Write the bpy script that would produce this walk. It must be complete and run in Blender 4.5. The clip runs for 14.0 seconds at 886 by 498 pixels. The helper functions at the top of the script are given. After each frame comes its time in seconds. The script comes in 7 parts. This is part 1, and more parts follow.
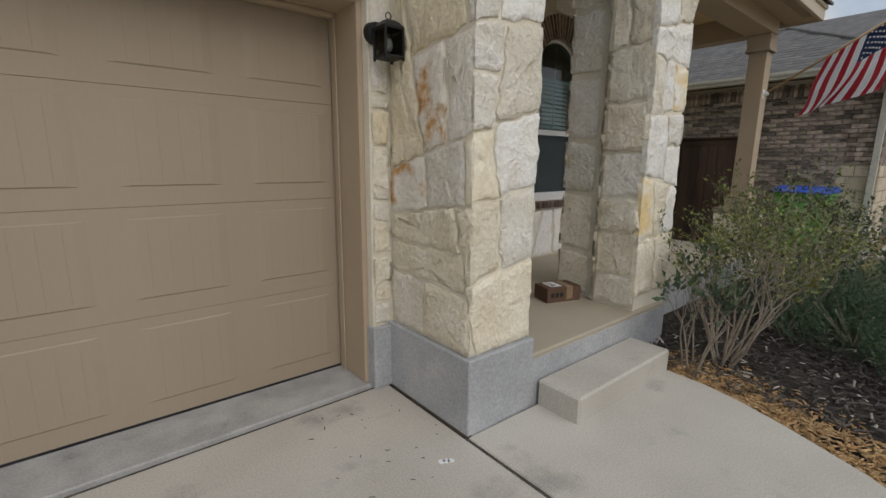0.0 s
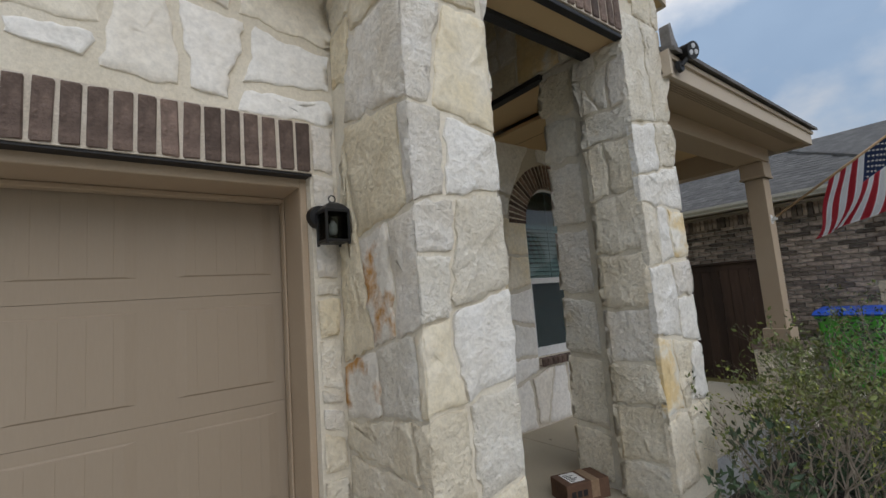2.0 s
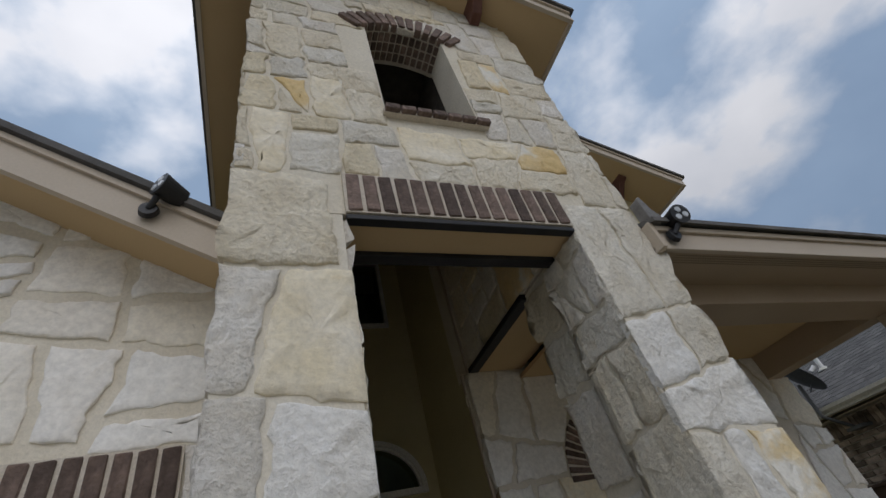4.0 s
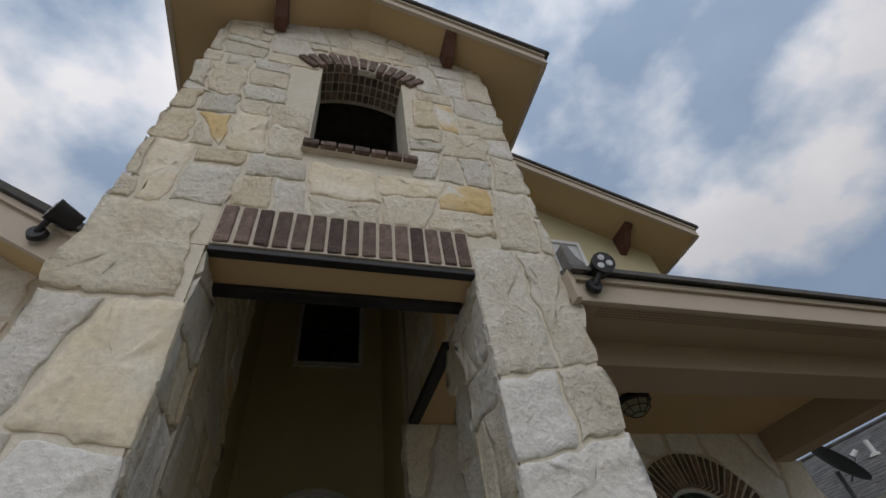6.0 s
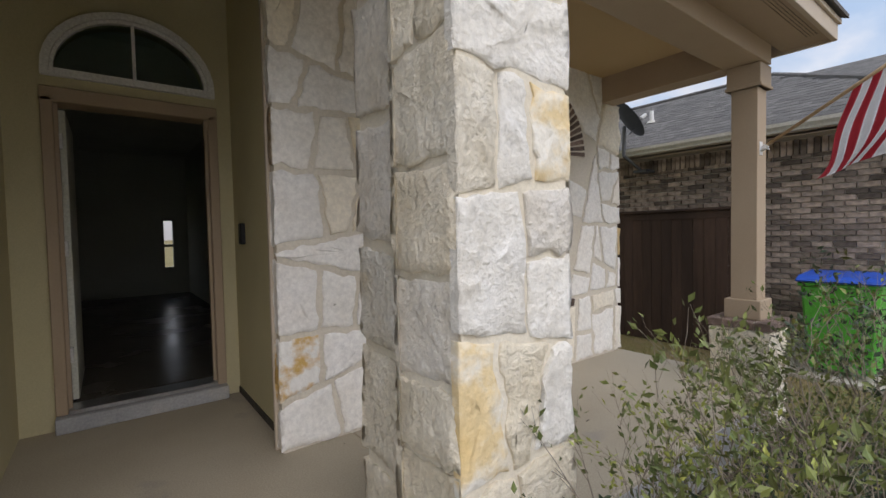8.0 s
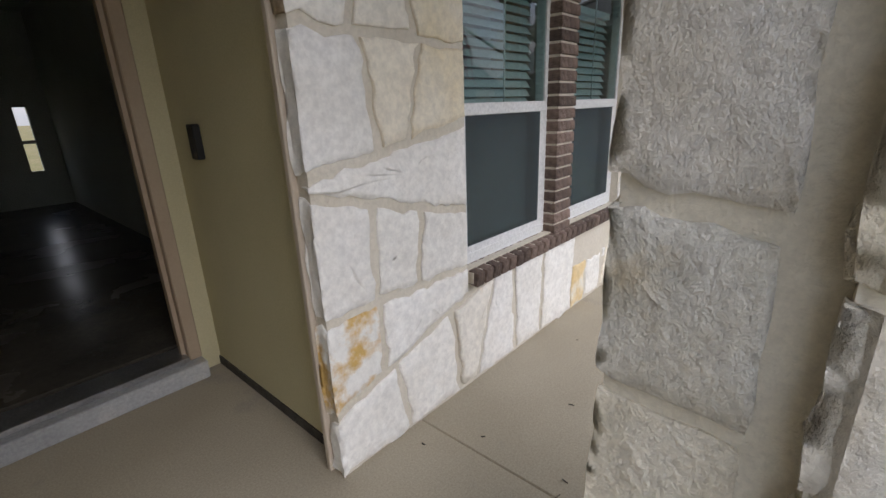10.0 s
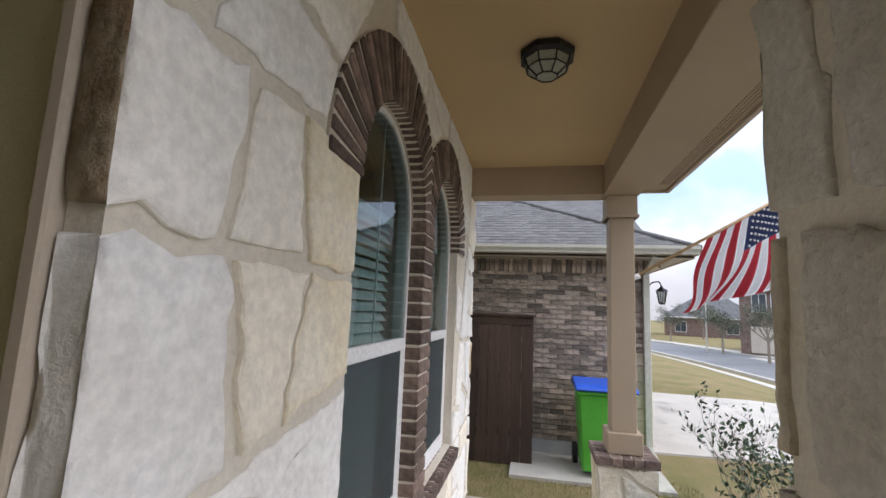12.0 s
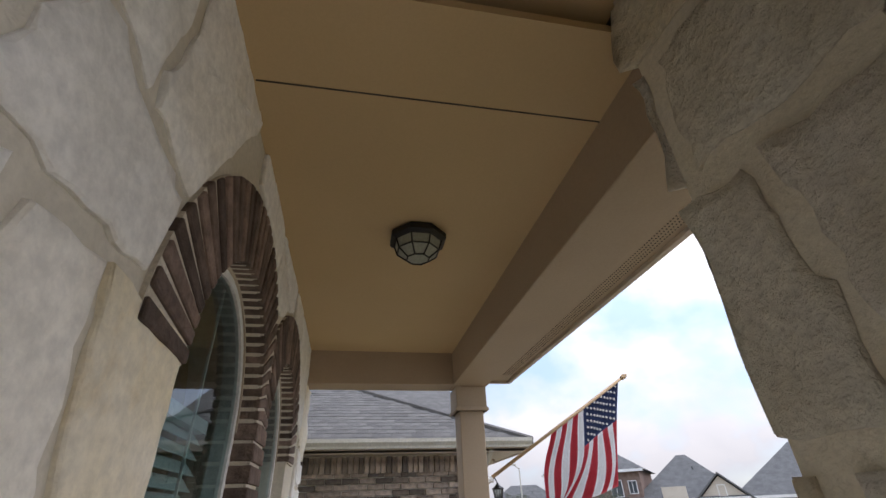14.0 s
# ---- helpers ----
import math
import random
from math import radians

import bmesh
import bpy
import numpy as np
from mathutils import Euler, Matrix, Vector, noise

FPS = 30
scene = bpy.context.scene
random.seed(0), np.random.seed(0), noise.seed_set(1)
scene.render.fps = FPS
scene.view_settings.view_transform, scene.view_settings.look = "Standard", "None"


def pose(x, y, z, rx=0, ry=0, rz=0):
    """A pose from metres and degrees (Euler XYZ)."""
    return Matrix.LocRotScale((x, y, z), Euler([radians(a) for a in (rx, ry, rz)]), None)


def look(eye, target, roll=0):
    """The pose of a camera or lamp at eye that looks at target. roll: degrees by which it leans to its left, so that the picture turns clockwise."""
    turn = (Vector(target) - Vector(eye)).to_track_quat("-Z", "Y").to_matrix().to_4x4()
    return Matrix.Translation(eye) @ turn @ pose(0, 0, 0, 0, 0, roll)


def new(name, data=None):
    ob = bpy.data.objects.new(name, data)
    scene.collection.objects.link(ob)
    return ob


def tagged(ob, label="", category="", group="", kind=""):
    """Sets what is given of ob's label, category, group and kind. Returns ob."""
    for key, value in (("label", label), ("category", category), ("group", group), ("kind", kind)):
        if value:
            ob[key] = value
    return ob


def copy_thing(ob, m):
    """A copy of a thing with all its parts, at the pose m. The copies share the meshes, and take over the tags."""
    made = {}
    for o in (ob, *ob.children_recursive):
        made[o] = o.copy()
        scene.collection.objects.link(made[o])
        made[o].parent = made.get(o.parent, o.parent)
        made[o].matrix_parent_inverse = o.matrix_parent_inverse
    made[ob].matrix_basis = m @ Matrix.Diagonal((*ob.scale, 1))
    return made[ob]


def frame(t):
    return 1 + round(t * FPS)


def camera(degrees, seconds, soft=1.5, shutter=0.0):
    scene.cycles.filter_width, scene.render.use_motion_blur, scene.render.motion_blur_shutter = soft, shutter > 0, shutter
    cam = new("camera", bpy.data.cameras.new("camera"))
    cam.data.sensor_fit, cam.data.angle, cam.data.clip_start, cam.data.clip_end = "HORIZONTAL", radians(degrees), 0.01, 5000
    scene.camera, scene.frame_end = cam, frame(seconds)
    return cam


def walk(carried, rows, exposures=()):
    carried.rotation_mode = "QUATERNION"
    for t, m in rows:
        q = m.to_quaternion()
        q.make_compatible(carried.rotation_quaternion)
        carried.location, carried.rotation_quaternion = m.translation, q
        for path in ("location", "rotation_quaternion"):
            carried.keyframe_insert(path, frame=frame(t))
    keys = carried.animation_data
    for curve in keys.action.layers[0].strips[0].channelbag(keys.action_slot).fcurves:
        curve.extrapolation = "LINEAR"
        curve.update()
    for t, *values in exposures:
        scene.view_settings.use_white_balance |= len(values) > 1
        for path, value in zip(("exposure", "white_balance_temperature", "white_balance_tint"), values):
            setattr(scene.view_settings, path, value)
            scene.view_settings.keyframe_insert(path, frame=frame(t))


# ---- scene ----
cam = camera(89.9, 14.0)
PATH = [
    (0, (-0.008, -0.098, 1.334), (1.242, 1.415, 0.95), 0.6),
    (0.5, (-0.024, -0.095, 1.41), (1.314, 1.365, 1.129), -2.4),
    (1, (0.098, -0.138, 1.456), (1.459, 1.322, 1.329), -2.3),
    (1.5, (0.291, -0.077, 1.455), (1.621, 1.416, 1.424), -2.1),
    (2, (0.489, 0.053, 1.558), (1.69, 1.637, 1.78), -4.4),
    (2.5, (0.791, 0.052, 1.613), (1.903, 1.591, 2.242), -8.3),
    (3, (1.07, 0.039, 1.672), (2.023, 1.601, 2.479), -12.8),
    (3.5, (1.319, 0.096, 1.686), (2.092, 1.598, 2.757), -14.3),
    (3.7, (1.399, 0.094, 1.706), (2.16, 1.54, 2.86), -15.5),
    (5.8, (2.201, -0.033, 1.685), (2.623, 1.172, 3.224), -10.5),
    (6, (2.268, -0.03, 1.659), (2.782, 1.27, 3.089), -9.4),
    (6.2, (2.35, 0.007, 1.574), (2.933, 1.411, 2.874), -7.4),
    (6.5, (2.367, 0.058, 1.628), (3.202, 1.538, 2.684), -6.6),
    (7, (2.411, 0.123, 1.576), (3.61, 1.555, 2.292), -1.4),
    (7.5, (2.433, 0.163, 1.555), (3.732, 1.665, 1.794), 0.6),
    (8, (2.21, 0.444, 1.546), (3.415, 2.038, 1.472), -1.2),
    (8.2, (2.114, 0.618, 1.521), (3.337, 2.196, 1.406), -2.7),
    (10.3, (2.265, 1.878, 1.699), (3.71, 3.113, 1.078), -1.2),
    (10.5, (2.314, 1.963, 1.709), (3.853, 3.165, 1.274), -1.3),
    (11, (2.435, 2.175, 1.765), (4.108, 3.265, 1.644), -2.7),
    (11.2, (2.515, 2.251, 1.807), (4.25, 3.245, 1.774), -3.9),
    (11.5, (2.473, 2.36, 1.833), (4.311, 3.138, 1.964), -3.4),
    (12, (2.514, 2.465, 1.833), (4.455, 2.868, 2.098), 2.4),
    (12.5, (2.704, 2.531, 1.85), (4.665, 2.526, 2.242), 1.4),
    (13, (2.811, 2.609, 1.866), (4.738, 2.309, 2.31), 0.2),
    (13.5, (2.819, 2.663, 1.919), (4.633, 2.292, 2.675), -1.1),
    (14, (2.809, 2.647, 1.953), (4.493, 2.302, 2.976), -2.3),
]
walk(cam, [(t, look(eye, target, roll)) for t, eye, target, roll in PATH],
     [(0.0, -0.27, 6800, 12), (1.0, -0.31, 6550, 12), (2.0, -0.38, 6400, 12), (2.5, -0.55, 6350, 12), (3.5, -0.78, 6250, 13), (5.5, -0.98, 6400, 14), (6.0, -0.93, 6500, 14), (6.5, -0.45, 6500, 14), (7.0, -0.26, 6500, 15), (7.5, -0.18, 6500, 16), (8.0, 0.19, 6600, 16),
      (10.3, 0.62, 6250, 16), (10.6, 0.62, 6200, 16), (11.0, 0.74, 6250, 16), (11.5, 0.86, 6350, 17), (12.0, 0.90, 6300, 17), (12.5, 0.65, 6200, 17), (13.0, 0.45, 6250, 18), (13.5, 0.46, 6300, 18), (14.0, 0.70, 6400, 18)])

# ---- world, sun, sky ----
world = bpy.data.worlds.new("world")
scene.world = world
world.use_nodes = True
wn, wl = world.node_tree.nodes, world.node_tree.links
wn.clear()
SUN_ELEV, SUN_ROT = 39.0, 188.0
sky = wn.new("ShaderNodeTexSky")
sky.sky_type = 'NISHITA'
sky.sun_disc = False
sky.sun_elevation, sky.sun_rotation = radians(SUN_ELEV), radians(SUN_ROT)
sky.air_density, sky.dust_density, sky.ozone_density = 1.0, 1.0, 1.5
coord = wn.new("ShaderNodeTexCoord")
flat = wn.new("ShaderNodeMapping")
flat.inputs["Scale"].default_value = (1.0, 1.0, 1.5)
puffs = wn.new("ShaderNodeTexNoise")
puffs.inputs["Scale"].default_value, puffs.inputs["Detail"].default_value, puffs.inputs["Roughness"].default_value = 3.0, 8.0, 0.50
cover = wn.new("ShaderNodeValToRGB")
cover.color_ramp.elements[0].position, cover.color_ramp.elements[1].position = 0.43, 0.56
cover.color_ramp.elements[0].color = (0.55, 0.55, 0.55, 1)
haze = wn.new("ShaderNodeValToRGB")
haze.color_ramp.elements[0].position, haze.color_ramp.elements[1].position = 0.42, 0.57
haze.color_ramp.elements[0].color, haze.color_ramp.elements[1].color = (0.63, 0.81, 1.0, 1), (1, 1, 1, 1)
veil = wn.new("ShaderNodeMix")
veil.data_type, veil.blend_type = 'RGBA', 'MULTIPLY'
veil.inputs[0].default_value = 1.0
shade = wn.new("ShaderNodeTexNoise")
shade.inputs["Scale"].default_value, shade.inputs["Detail"].default_value = 3.6, 5.0
tones = wn.new("ShaderNodeValToRGB")
tones.color_ramp.elements[0].position, tones.color_ramp.elements[1].position = 0.34, 0.66
tones.color_ramp.elements[0].color, tones.color_ramp.elements[1].color = (0.86, 0.89, 0.93, 1), (1.06, 1.07, 1.08, 1)
bg_sky, bg_cloud, mixed, world_out = wn.new("ShaderNodeBackground"), wn.new("ShaderNodeBackground"), wn.new("ShaderNodeMixShader"), wn.new("ShaderNodeOutputWorld")
bg_sky.inputs["Strength"].default_value = 0.15
height, gain = wn.new("ShaderNodeSeparateXYZ"), wn.new("ShaderNodeMapRange")
gain.inputs["From Min"].default_value, gain.inputs["From Max"].default_value = 0.0, 0.9
gain.inputs["To Min"].default_value, gain.inputs["To Max"].default_value = 0.42, 1.60
for a, b in ((coord.outputs["Generated"], flat.inputs["Vector"]), (flat.outputs["Vector"], puffs.inputs["Vector"]), (flat.outputs["Vector"], shade.inputs["Vector"]),
             (puffs.outputs["Fac"], cover.inputs["Fac"]), (shade.outputs["Fac"], tones.inputs["Fac"]), (puffs.outputs["Fac"], haze.inputs["Fac"]), (tones.outputs["Color"], veil.inputs[6]), (haze.outputs["Color"], veil.inputs[7]), (veil.outputs[2], bg_cloud.inputs["Color"]),
             (coord.outputs["Generated"], height.inputs[0]), (height.outputs["Z"], gain.inputs["Value"]), (gain.outputs[0], bg_cloud.inputs["Strength"]),
             (sky.outputs["Color"], bg_sky.inputs["Color"]), (cover.outputs["Color"], mixed.inputs["Fac"]), (bg_sky.outputs[0], mixed.inputs[1]),
             (bg_cloud.outputs[0], mixed.inputs[2]), (mixed.outputs[0], world_out.inputs["Surface"])):
    wl.new(a, b)
sun_data = bpy.data.lights.new("sun", 'SUN')
sun_data.energy, sun_data.angle, sun_data.color = 1.15, radians(50), (1.0, 0.97, 0.93)
sun = new("sun", sun_data)
sun.matrix_world = look((-2, -14, 11.6), (0, 0, 0))


# ---- materials ----
def surface(name, c1, c2, scale=6.0, rough=0.8, bump=0.2, grain=40.0, spread=0.0, stain=None, stain_at=0.62, stain_scale=1.5, metal=0.0, spec=0.4, wet=0.0, stretch=(1, 1, 1), by_island=False, coords="Object", depth=0.02, mottle=0.55):
    """A procedural surface: two colours mixed by noise, a stain colour with its own shape, grain and relief."""
    m = bpy.data.materials.new(name)
    m.use_nodes = True
    n, l = m.node_tree.nodes, m.node_tree.links
    bsdf = n["Principled BSDF"]
    bsdf.inputs["Metallic"].default_value = metal
    bsdf.inputs["Specular IOR Level"].default_value = spec
    tc, mp = n.new("ShaderNodeTexCoord"), n.new("ShaderNodeMapping")
    mp.inputs["Scale"].default_value = stretch
    geo = n.new("ShaderNodeNewGeometry")
    l.new(geo.outputs["Position"] if coords == "World" else tc.outputs[coords], mp.inputs["Vector"])
    big, fine = n.new("ShaderNodeTexNoise"), n.new("ShaderNodeTexNoise")
    big.inputs["Scale"].default_value, big.inputs["Detail"].default_value = scale, 6
    fine.inputs["Scale"].default_value, fine.inputs["Detail"].default_value = grain, 8
    fine.inputs["Roughness"].default_value = 0.65
    l.new(mp.outputs[0], big.inputs["Vector"]), l.new(mp.outputs[0], fine.inputs["Vector"])
    ramp = n.new("ShaderNodeValToRGB")
    ramp.color_ramp.elements[0].position, ramp.color_ramp.elements[1].position = 0.35, 0.65
    ramp.color_ramp.elements[0].color, ramp.color_ramp.elements[1].color = (*c1, 1), (*c2, 1)
    l.new(big.outputs["Fac"], ramp.inputs["Fac"])
    colour = ramp.outputs["Color"]

    def mixing(kind, fac, a, b):
        x = n.new("ShaderNodeMix")
        x.data_type, x.blend_type = 'RGBA', kind
        if isinstance(fac, float):
            x.inputs[0].default_value = fac
        else:
            l.new(fac, x.inputs[0])
        l.new(a, x.inputs[6])
        if isinstance(b, tuple):
            x.inputs[7].default_value = (*b, 1)
        else:
            l.new(b, x.inputs[7])
        return x.outputs[2]

    if stain:
        spots, sr = n.new("ShaderNodeTexNoise"), n.new("ShaderNodeValToRGB")
        spots.inputs["Scale"].default_value, spots.inputs["Detail"].default_value = stain_scale, 9
        spots.inputs["Roughness"].default_value = 0.6
        l.new(mp.outputs[0], spots.inputs["Vector"])
        sr.color_ramp.elements[0].position, sr.color_ramp.elements[1].position = stain_at, stain_at + 0.12
        l.new(spots.outputs["Fac"], sr.inputs["Fac"])
        colour = mixing('MIX', sr.outputs["Color"], colour, stain)
    if spread:
        info, hsv, vary = n.new("ShaderNodeObjectInfo"), n.new("ShaderNodeHueSaturation"), n.new("ShaderNodeMapRange")
        vary.inputs["To Min"].default_value, vary.inputs["To Max"].default_value = 1 - spread, 1 + spread
        l.new(geo.outputs["Random Per Island"] if by_island else info.outputs["Random"], vary.inputs["Value"])
        l.new(vary.outputs[0], hsv.inputs["Value"]), l.new(colour, hsv.inputs["Color"])
        colour = hsv.outputs[0]
    gr = n.new("ShaderNodeValToRGB")
    gr.color_ramp.elements[0].color, gr.color_ramp.elements[1].color = (0.72, 0.72, 0.72, 1), (1.18, 1.18, 1.18, 1)
    gr.color_ramp.elements[0].position, gr.color_ramp.elements[1].position = 0.36, 0.64
    l.new(fine.outputs["Fac"], gr.inputs["Fac"])
    colour = mixing('MULTIPLY', mottle, colour, gr.outputs["Color"])
    l.new(colour, bsdf.inputs["Base Color"])
    rr = n.new("ShaderNodeMapRange")
    rr.inputs["To Min"].default_value, rr.inputs["To Max"].default_value = max(0.02, rough - 0.12), min(1.0, rough + 0.12)
    l.new(big.outputs["Fac"], rr.inputs["Value"]), l.new(rr.outputs[0], bsdf.inputs["Roughness"])
    if bump:
        both, bp = n.new("ShaderNodeMath"), n.new("ShaderNodeBump")
        both.operation = 'ADD'
        l.new(fine.outputs["Fac"], both.inputs[0]), l.new(big.outputs["Fac"], both.inputs[1])
        bp.inputs["Strength"].default_value, bp.inputs["Distance"].default_value = min(1.0, bump), depth
        l.new(both.outputs[0], bp.inputs["Height"]), l.new(bp.outputs[0], bsdf.inputs["Normal"])
    return m


def limestone(name, tints, relief=0.95, c1=(0.79, 0.725, 0.60), c2=(0.89, 0.845, 0.75), depth=0.024, stain_at=0.66, chips=0.010):
    """Chopped limestone: each stone takes its own tint; ochre iron stains with ragged edges on some; split-face relief."""
    m = surface(name, c1, c2, scale=5, rough=0.9, bump=relief, grain=38, spread=0.05, stain=(0.70, 0.53, 0.28), stain_at=stain_at, stain_scale=2.1, spec=0.25, depth=depth, mottle=0.42)
    n, l = m.node_tree.nodes, m.node_tree.links
    info, ramp = n.new("ShaderNodeObjectInfo"), n.new("ShaderNodeValToRGB")
    els = ramp.color_ramp.elements
    els[0].position, els[0].color = 0.0, (*tints[0], 1)
    els[1].position, els[1].color = 1.0, (*tints[-1], 1)
    for k, t in enumerate(tints[1:-1], 1):
        els.new(k / (len(tints) - 1)).color = (*t, 1)
    ramp.color_ramp.interpolation = 'CONSTANT'
    seed = n.new("ShaderNodeMath")
    seed.operation = 'MULTIPLY_ADD'
    seed.inputs[1].default_value, seed.inputs[2].default_value = 7.31, 0.0
    fr = n.new("ShaderNodeMath")
    fr.operation = 'FRACT'
    l.new(info.outputs["Random"], seed.inputs[0]), l.new(seed.outputs[0], fr.inputs[0]), l.new(fr.outputs[0], ramp.inputs["Fac"])
    bsdf = n["Principled BSDF"]
    old = bsdf.inputs["Base Color"].links[0].from_socket
    x = n.new("ShaderNodeMix")
    x.data_type, x.blend_type = 'RGBA', 'MULTIPLY'
    x.inputs[0].default_value = 1.0
    l.new(old, x.inputs[6]), l.new(ramp.outputs["Color"], x.inputs[7]), l.new(x.outputs[2], bsdf.inputs["Base Color"])
    tc, warp, add, cells, flake = n.new("ShaderNodeTexCoord"), n.new("ShaderNodeTexNoise"), n.new("ShaderNodeVectorMath"), n.new("ShaderNodeTexVoronoi"), n.new("ShaderNodeBump")
    warp.inputs["Scale"].default_value, warp.inputs["Detail"].default_value, warp.inputs["Roughness"].default_value = 9.0, 6.0, 0.7
    add.operation = 'MULTIPLY_ADD'
    add.inputs[1].default_value = (0.16, 0.16, 0.16)
    cells.inputs["Scale"].default_value = 15.0
    flake.inputs["Strength"].default_value, flake.inputs["Distance"].default_value = 0.7, chips
    l.new(tc.outputs["Object"], warp.inputs["Vector"]), l.new(warp.outputs["Color"], add.inputs[0]), l.new(tc.outputs["Object"], add.inputs[2])
    l.new(add.outputs[0], cells.inputs["Vector"]), l.new(cells.outputs["Color"], flake.inputs["Height"])
    l.new(bsdf.inputs["Normal"].links[0].from_socket, flake.inputs["Normal"]), l.new(flake.outputs[0], bsdf.inputs["Normal"])
    return m


TINTS = [(1, 1, 1.02), (1, .98, .93), (1, .96, .87), (.95, .955, .96), (1, 1, 1.03), (1, .97, .90), (.99, .93, .79), (.97, .97, .96), (1, .96, .88), (.93, .915, .88), (1, 1, .98)]
M_STONE = limestone("limestone", TINTS)
M_STONE_WHITE = limestone("white_limestone", [(1, 1, 1), (1, .99, .97), (1, .97, .91), (.98, .98, .97), (1, 1, 1), (1, .95, .84), (.97, .97, .96), (1, .99, .95)], 0.6, (0.85, 0.82, 0.765), (0.90, 0.88, 0.84), 0.008, 0.69, 0.002)
M_OCHRE = surface("ochre_limestone", (0.74, 0.55, 0.27), (0.80, 0.67, 0.44), scale=4, rough=0.9, bump=0.7, grain=30, stain=(0.83, 0.79, 0.70), stain_at=0.50, stain_scale=4.0, spec=0.25, depth=0.014, mottle=0.3)
M_RUST = surface("rust_stained_limestone", (0.72, 0.67, 0.58), (0.80, 0.75, 0.66), scale=5, rough=0.9, bump=0.8, grain=30, stain=(0.50, 0.26, 0.08), stain_at=0.50, stain_scale=5.0, spec=0.25, depth=0.016, mottle=0.4)
M_CREAM = limestone("cream_limestone", [(1, 1, 1), (1, .98, .95)], 0.6, (0.80, 0.70, 0.50), (0.85, 0.78, 0.64), 0.01, 0.6, 0.003)
M_PATCH = surface("ochre_patched_limestone", (0.84, 0.81, 0.75), (0.89, 0.87, 0.82), scale=5, rough=0.9, bump=0.6, grain=40, stain=(0.66, 0.43, 0.15), stain_at=0.47, stain_scale=6.0, spec=0.25, depth=0.010, mottle=0.25)
M_CRUST = surface("brown_weathered_crust", (0.30, 0.20, 0.11), (0.55, 0.45, 0.31), scale=16, rough=0.95, bump=1.0, grain=45, stain=(0.70, 0.63, 0.50), stain_at=0.60, stain_scale=8.0, spec=0.2, depth=0.03, mottle=0.5)
M_CHALK = limestone("chalk_white_limestone", [(1, 1, 1), (1, .99, .97)], 0.8, (0.83, 0.79, 0.71), (0.90, 0.875, 0.82), 0.020, 0.72, 0.010)
M_MORTAR = surface("mortar", (0.72, 0.655, 0.53), (0.78, 0.72, 0.60), scale=3, rough=0.95, bump=0.5, grain=70, spec=0.2, depth=0.012, mottle=0.3)
M_MORTAR_DARK = surface("beige_grey_mortar", (0.65, 0.59, 0.485), (0.71, 0.655, 0.555), scale=3, rough=0.95, bump=0.5, grain=50, spec=0.2, depth=0.012, mottle=0.3)
M_BRICK = surface("brown_brick", (0.13, 0.092, 0.074), (0.25, 0.178, 0.145), scale=18, rough=0.85, bump=0.7, grain=60, spread=0.45, stain=(0.10, 0.075, 0.07), stain_at=0.6, stain_scale=8)
M_BRICK_MORTAR = surface("brick_mortar", (0.60, 0.53, 0.43), (0.70, 0.63, 0.53), scale=8, rough=0.95, bump=0.4, grain=120)
M_NBRICK = surface("grey_brown_brick", (0.17, 0.13, 0.105), (0.42, 0.34, 0.28), scale=10, rough=0.9, bump=0.4, grain=60, spread=0.62, stain=(0.07, 0.06, 0.06), stain_at=0.63, stain_scale=3)
M_NMORTAR = surface("grey_mortar", (0.56, 0.52, 0.455), (0.64, 0.60, 0.535), scale=8, rough=0.95, bump=0.3, grain=100)
M_STUCCO = surface("tan_stucco", (0.58, 0.525, 0.33), (0.62, 0.56, 0.355), scale=2, rough=0.92, bump=0.3, grain=160, spec=0.2, mottle=0.25)
M_TAN = surface("tan_paint", (0.40, 0.305, 0.21), (0.43, 0.335, 0.235), scale=2, rough=0.6, bump=0.06, grain=90, mottle=0.15)
M_SOFFIT = surface("tan_soffit_board", (0.55, 0.40, 0.22), (0.58, 0.425, 0.24), scale=1.5, rough=0.75, bump=0.06, grain=120, spec=0.25, mottle=0.10)
M_TRIM = surface("beige_fascia_paint", (0.50, 0.42, 0.325), (0.54, 0.46, 0.365), scale=2, rough=0.6, bump=0.05, grain=80, mottle=0.15)
M_DOOR = surface("beige_garage_paint", (0.315, 0.25, 0.18), (0.335, 0.268, 0.195), scale=1.2, rough=0.55, bump=0.04, grain=120, stretch=(1, 1, 0.12), mottle=0.08)
M_STEEL = surface("black_steel", (0.008, 0.008, 0.01), (0.02, 0.02, 0.022), scale=6, rough=0.5, bump=0.1, grain=80)
M_BLACK = surface("black_metal", (0.010, 0.010, 0.011), (0.018, 0.018, 0.019), scale=9, rough=0.45, bump=0.1, grain=140)
M_BASE = surface("grey_foundation_coat", (0.34, 0.345, 0.35), (0.43, 0.435, 0.44), scale=4, rough=0.85, bump=0.25, grain=60, stain=(0.50, 0.49, 0.46), stain_at=0.58, stain_scale=3)
M_CONC = surface("driveway_concrete", (0.43, 0.395, 0.34), (0.515, 0.48, 0.42), scale=1.3, rough=0.88, bump=0.15, grain=110, stain=(0.31, 0.29, 0.26), stain_at=0.57, stain_scale=1.6, coords="World")
M_PORCH = surface("porch_concrete", (0.385, 0.335, 0.25), (0.435, 0.385, 0.295), scale=1.5, rough=0.75, bump=0.1, grain=120, stain=(0.31, 0.285, 0.245), stain_at=0.62, stain_scale=1.8, coords="World")
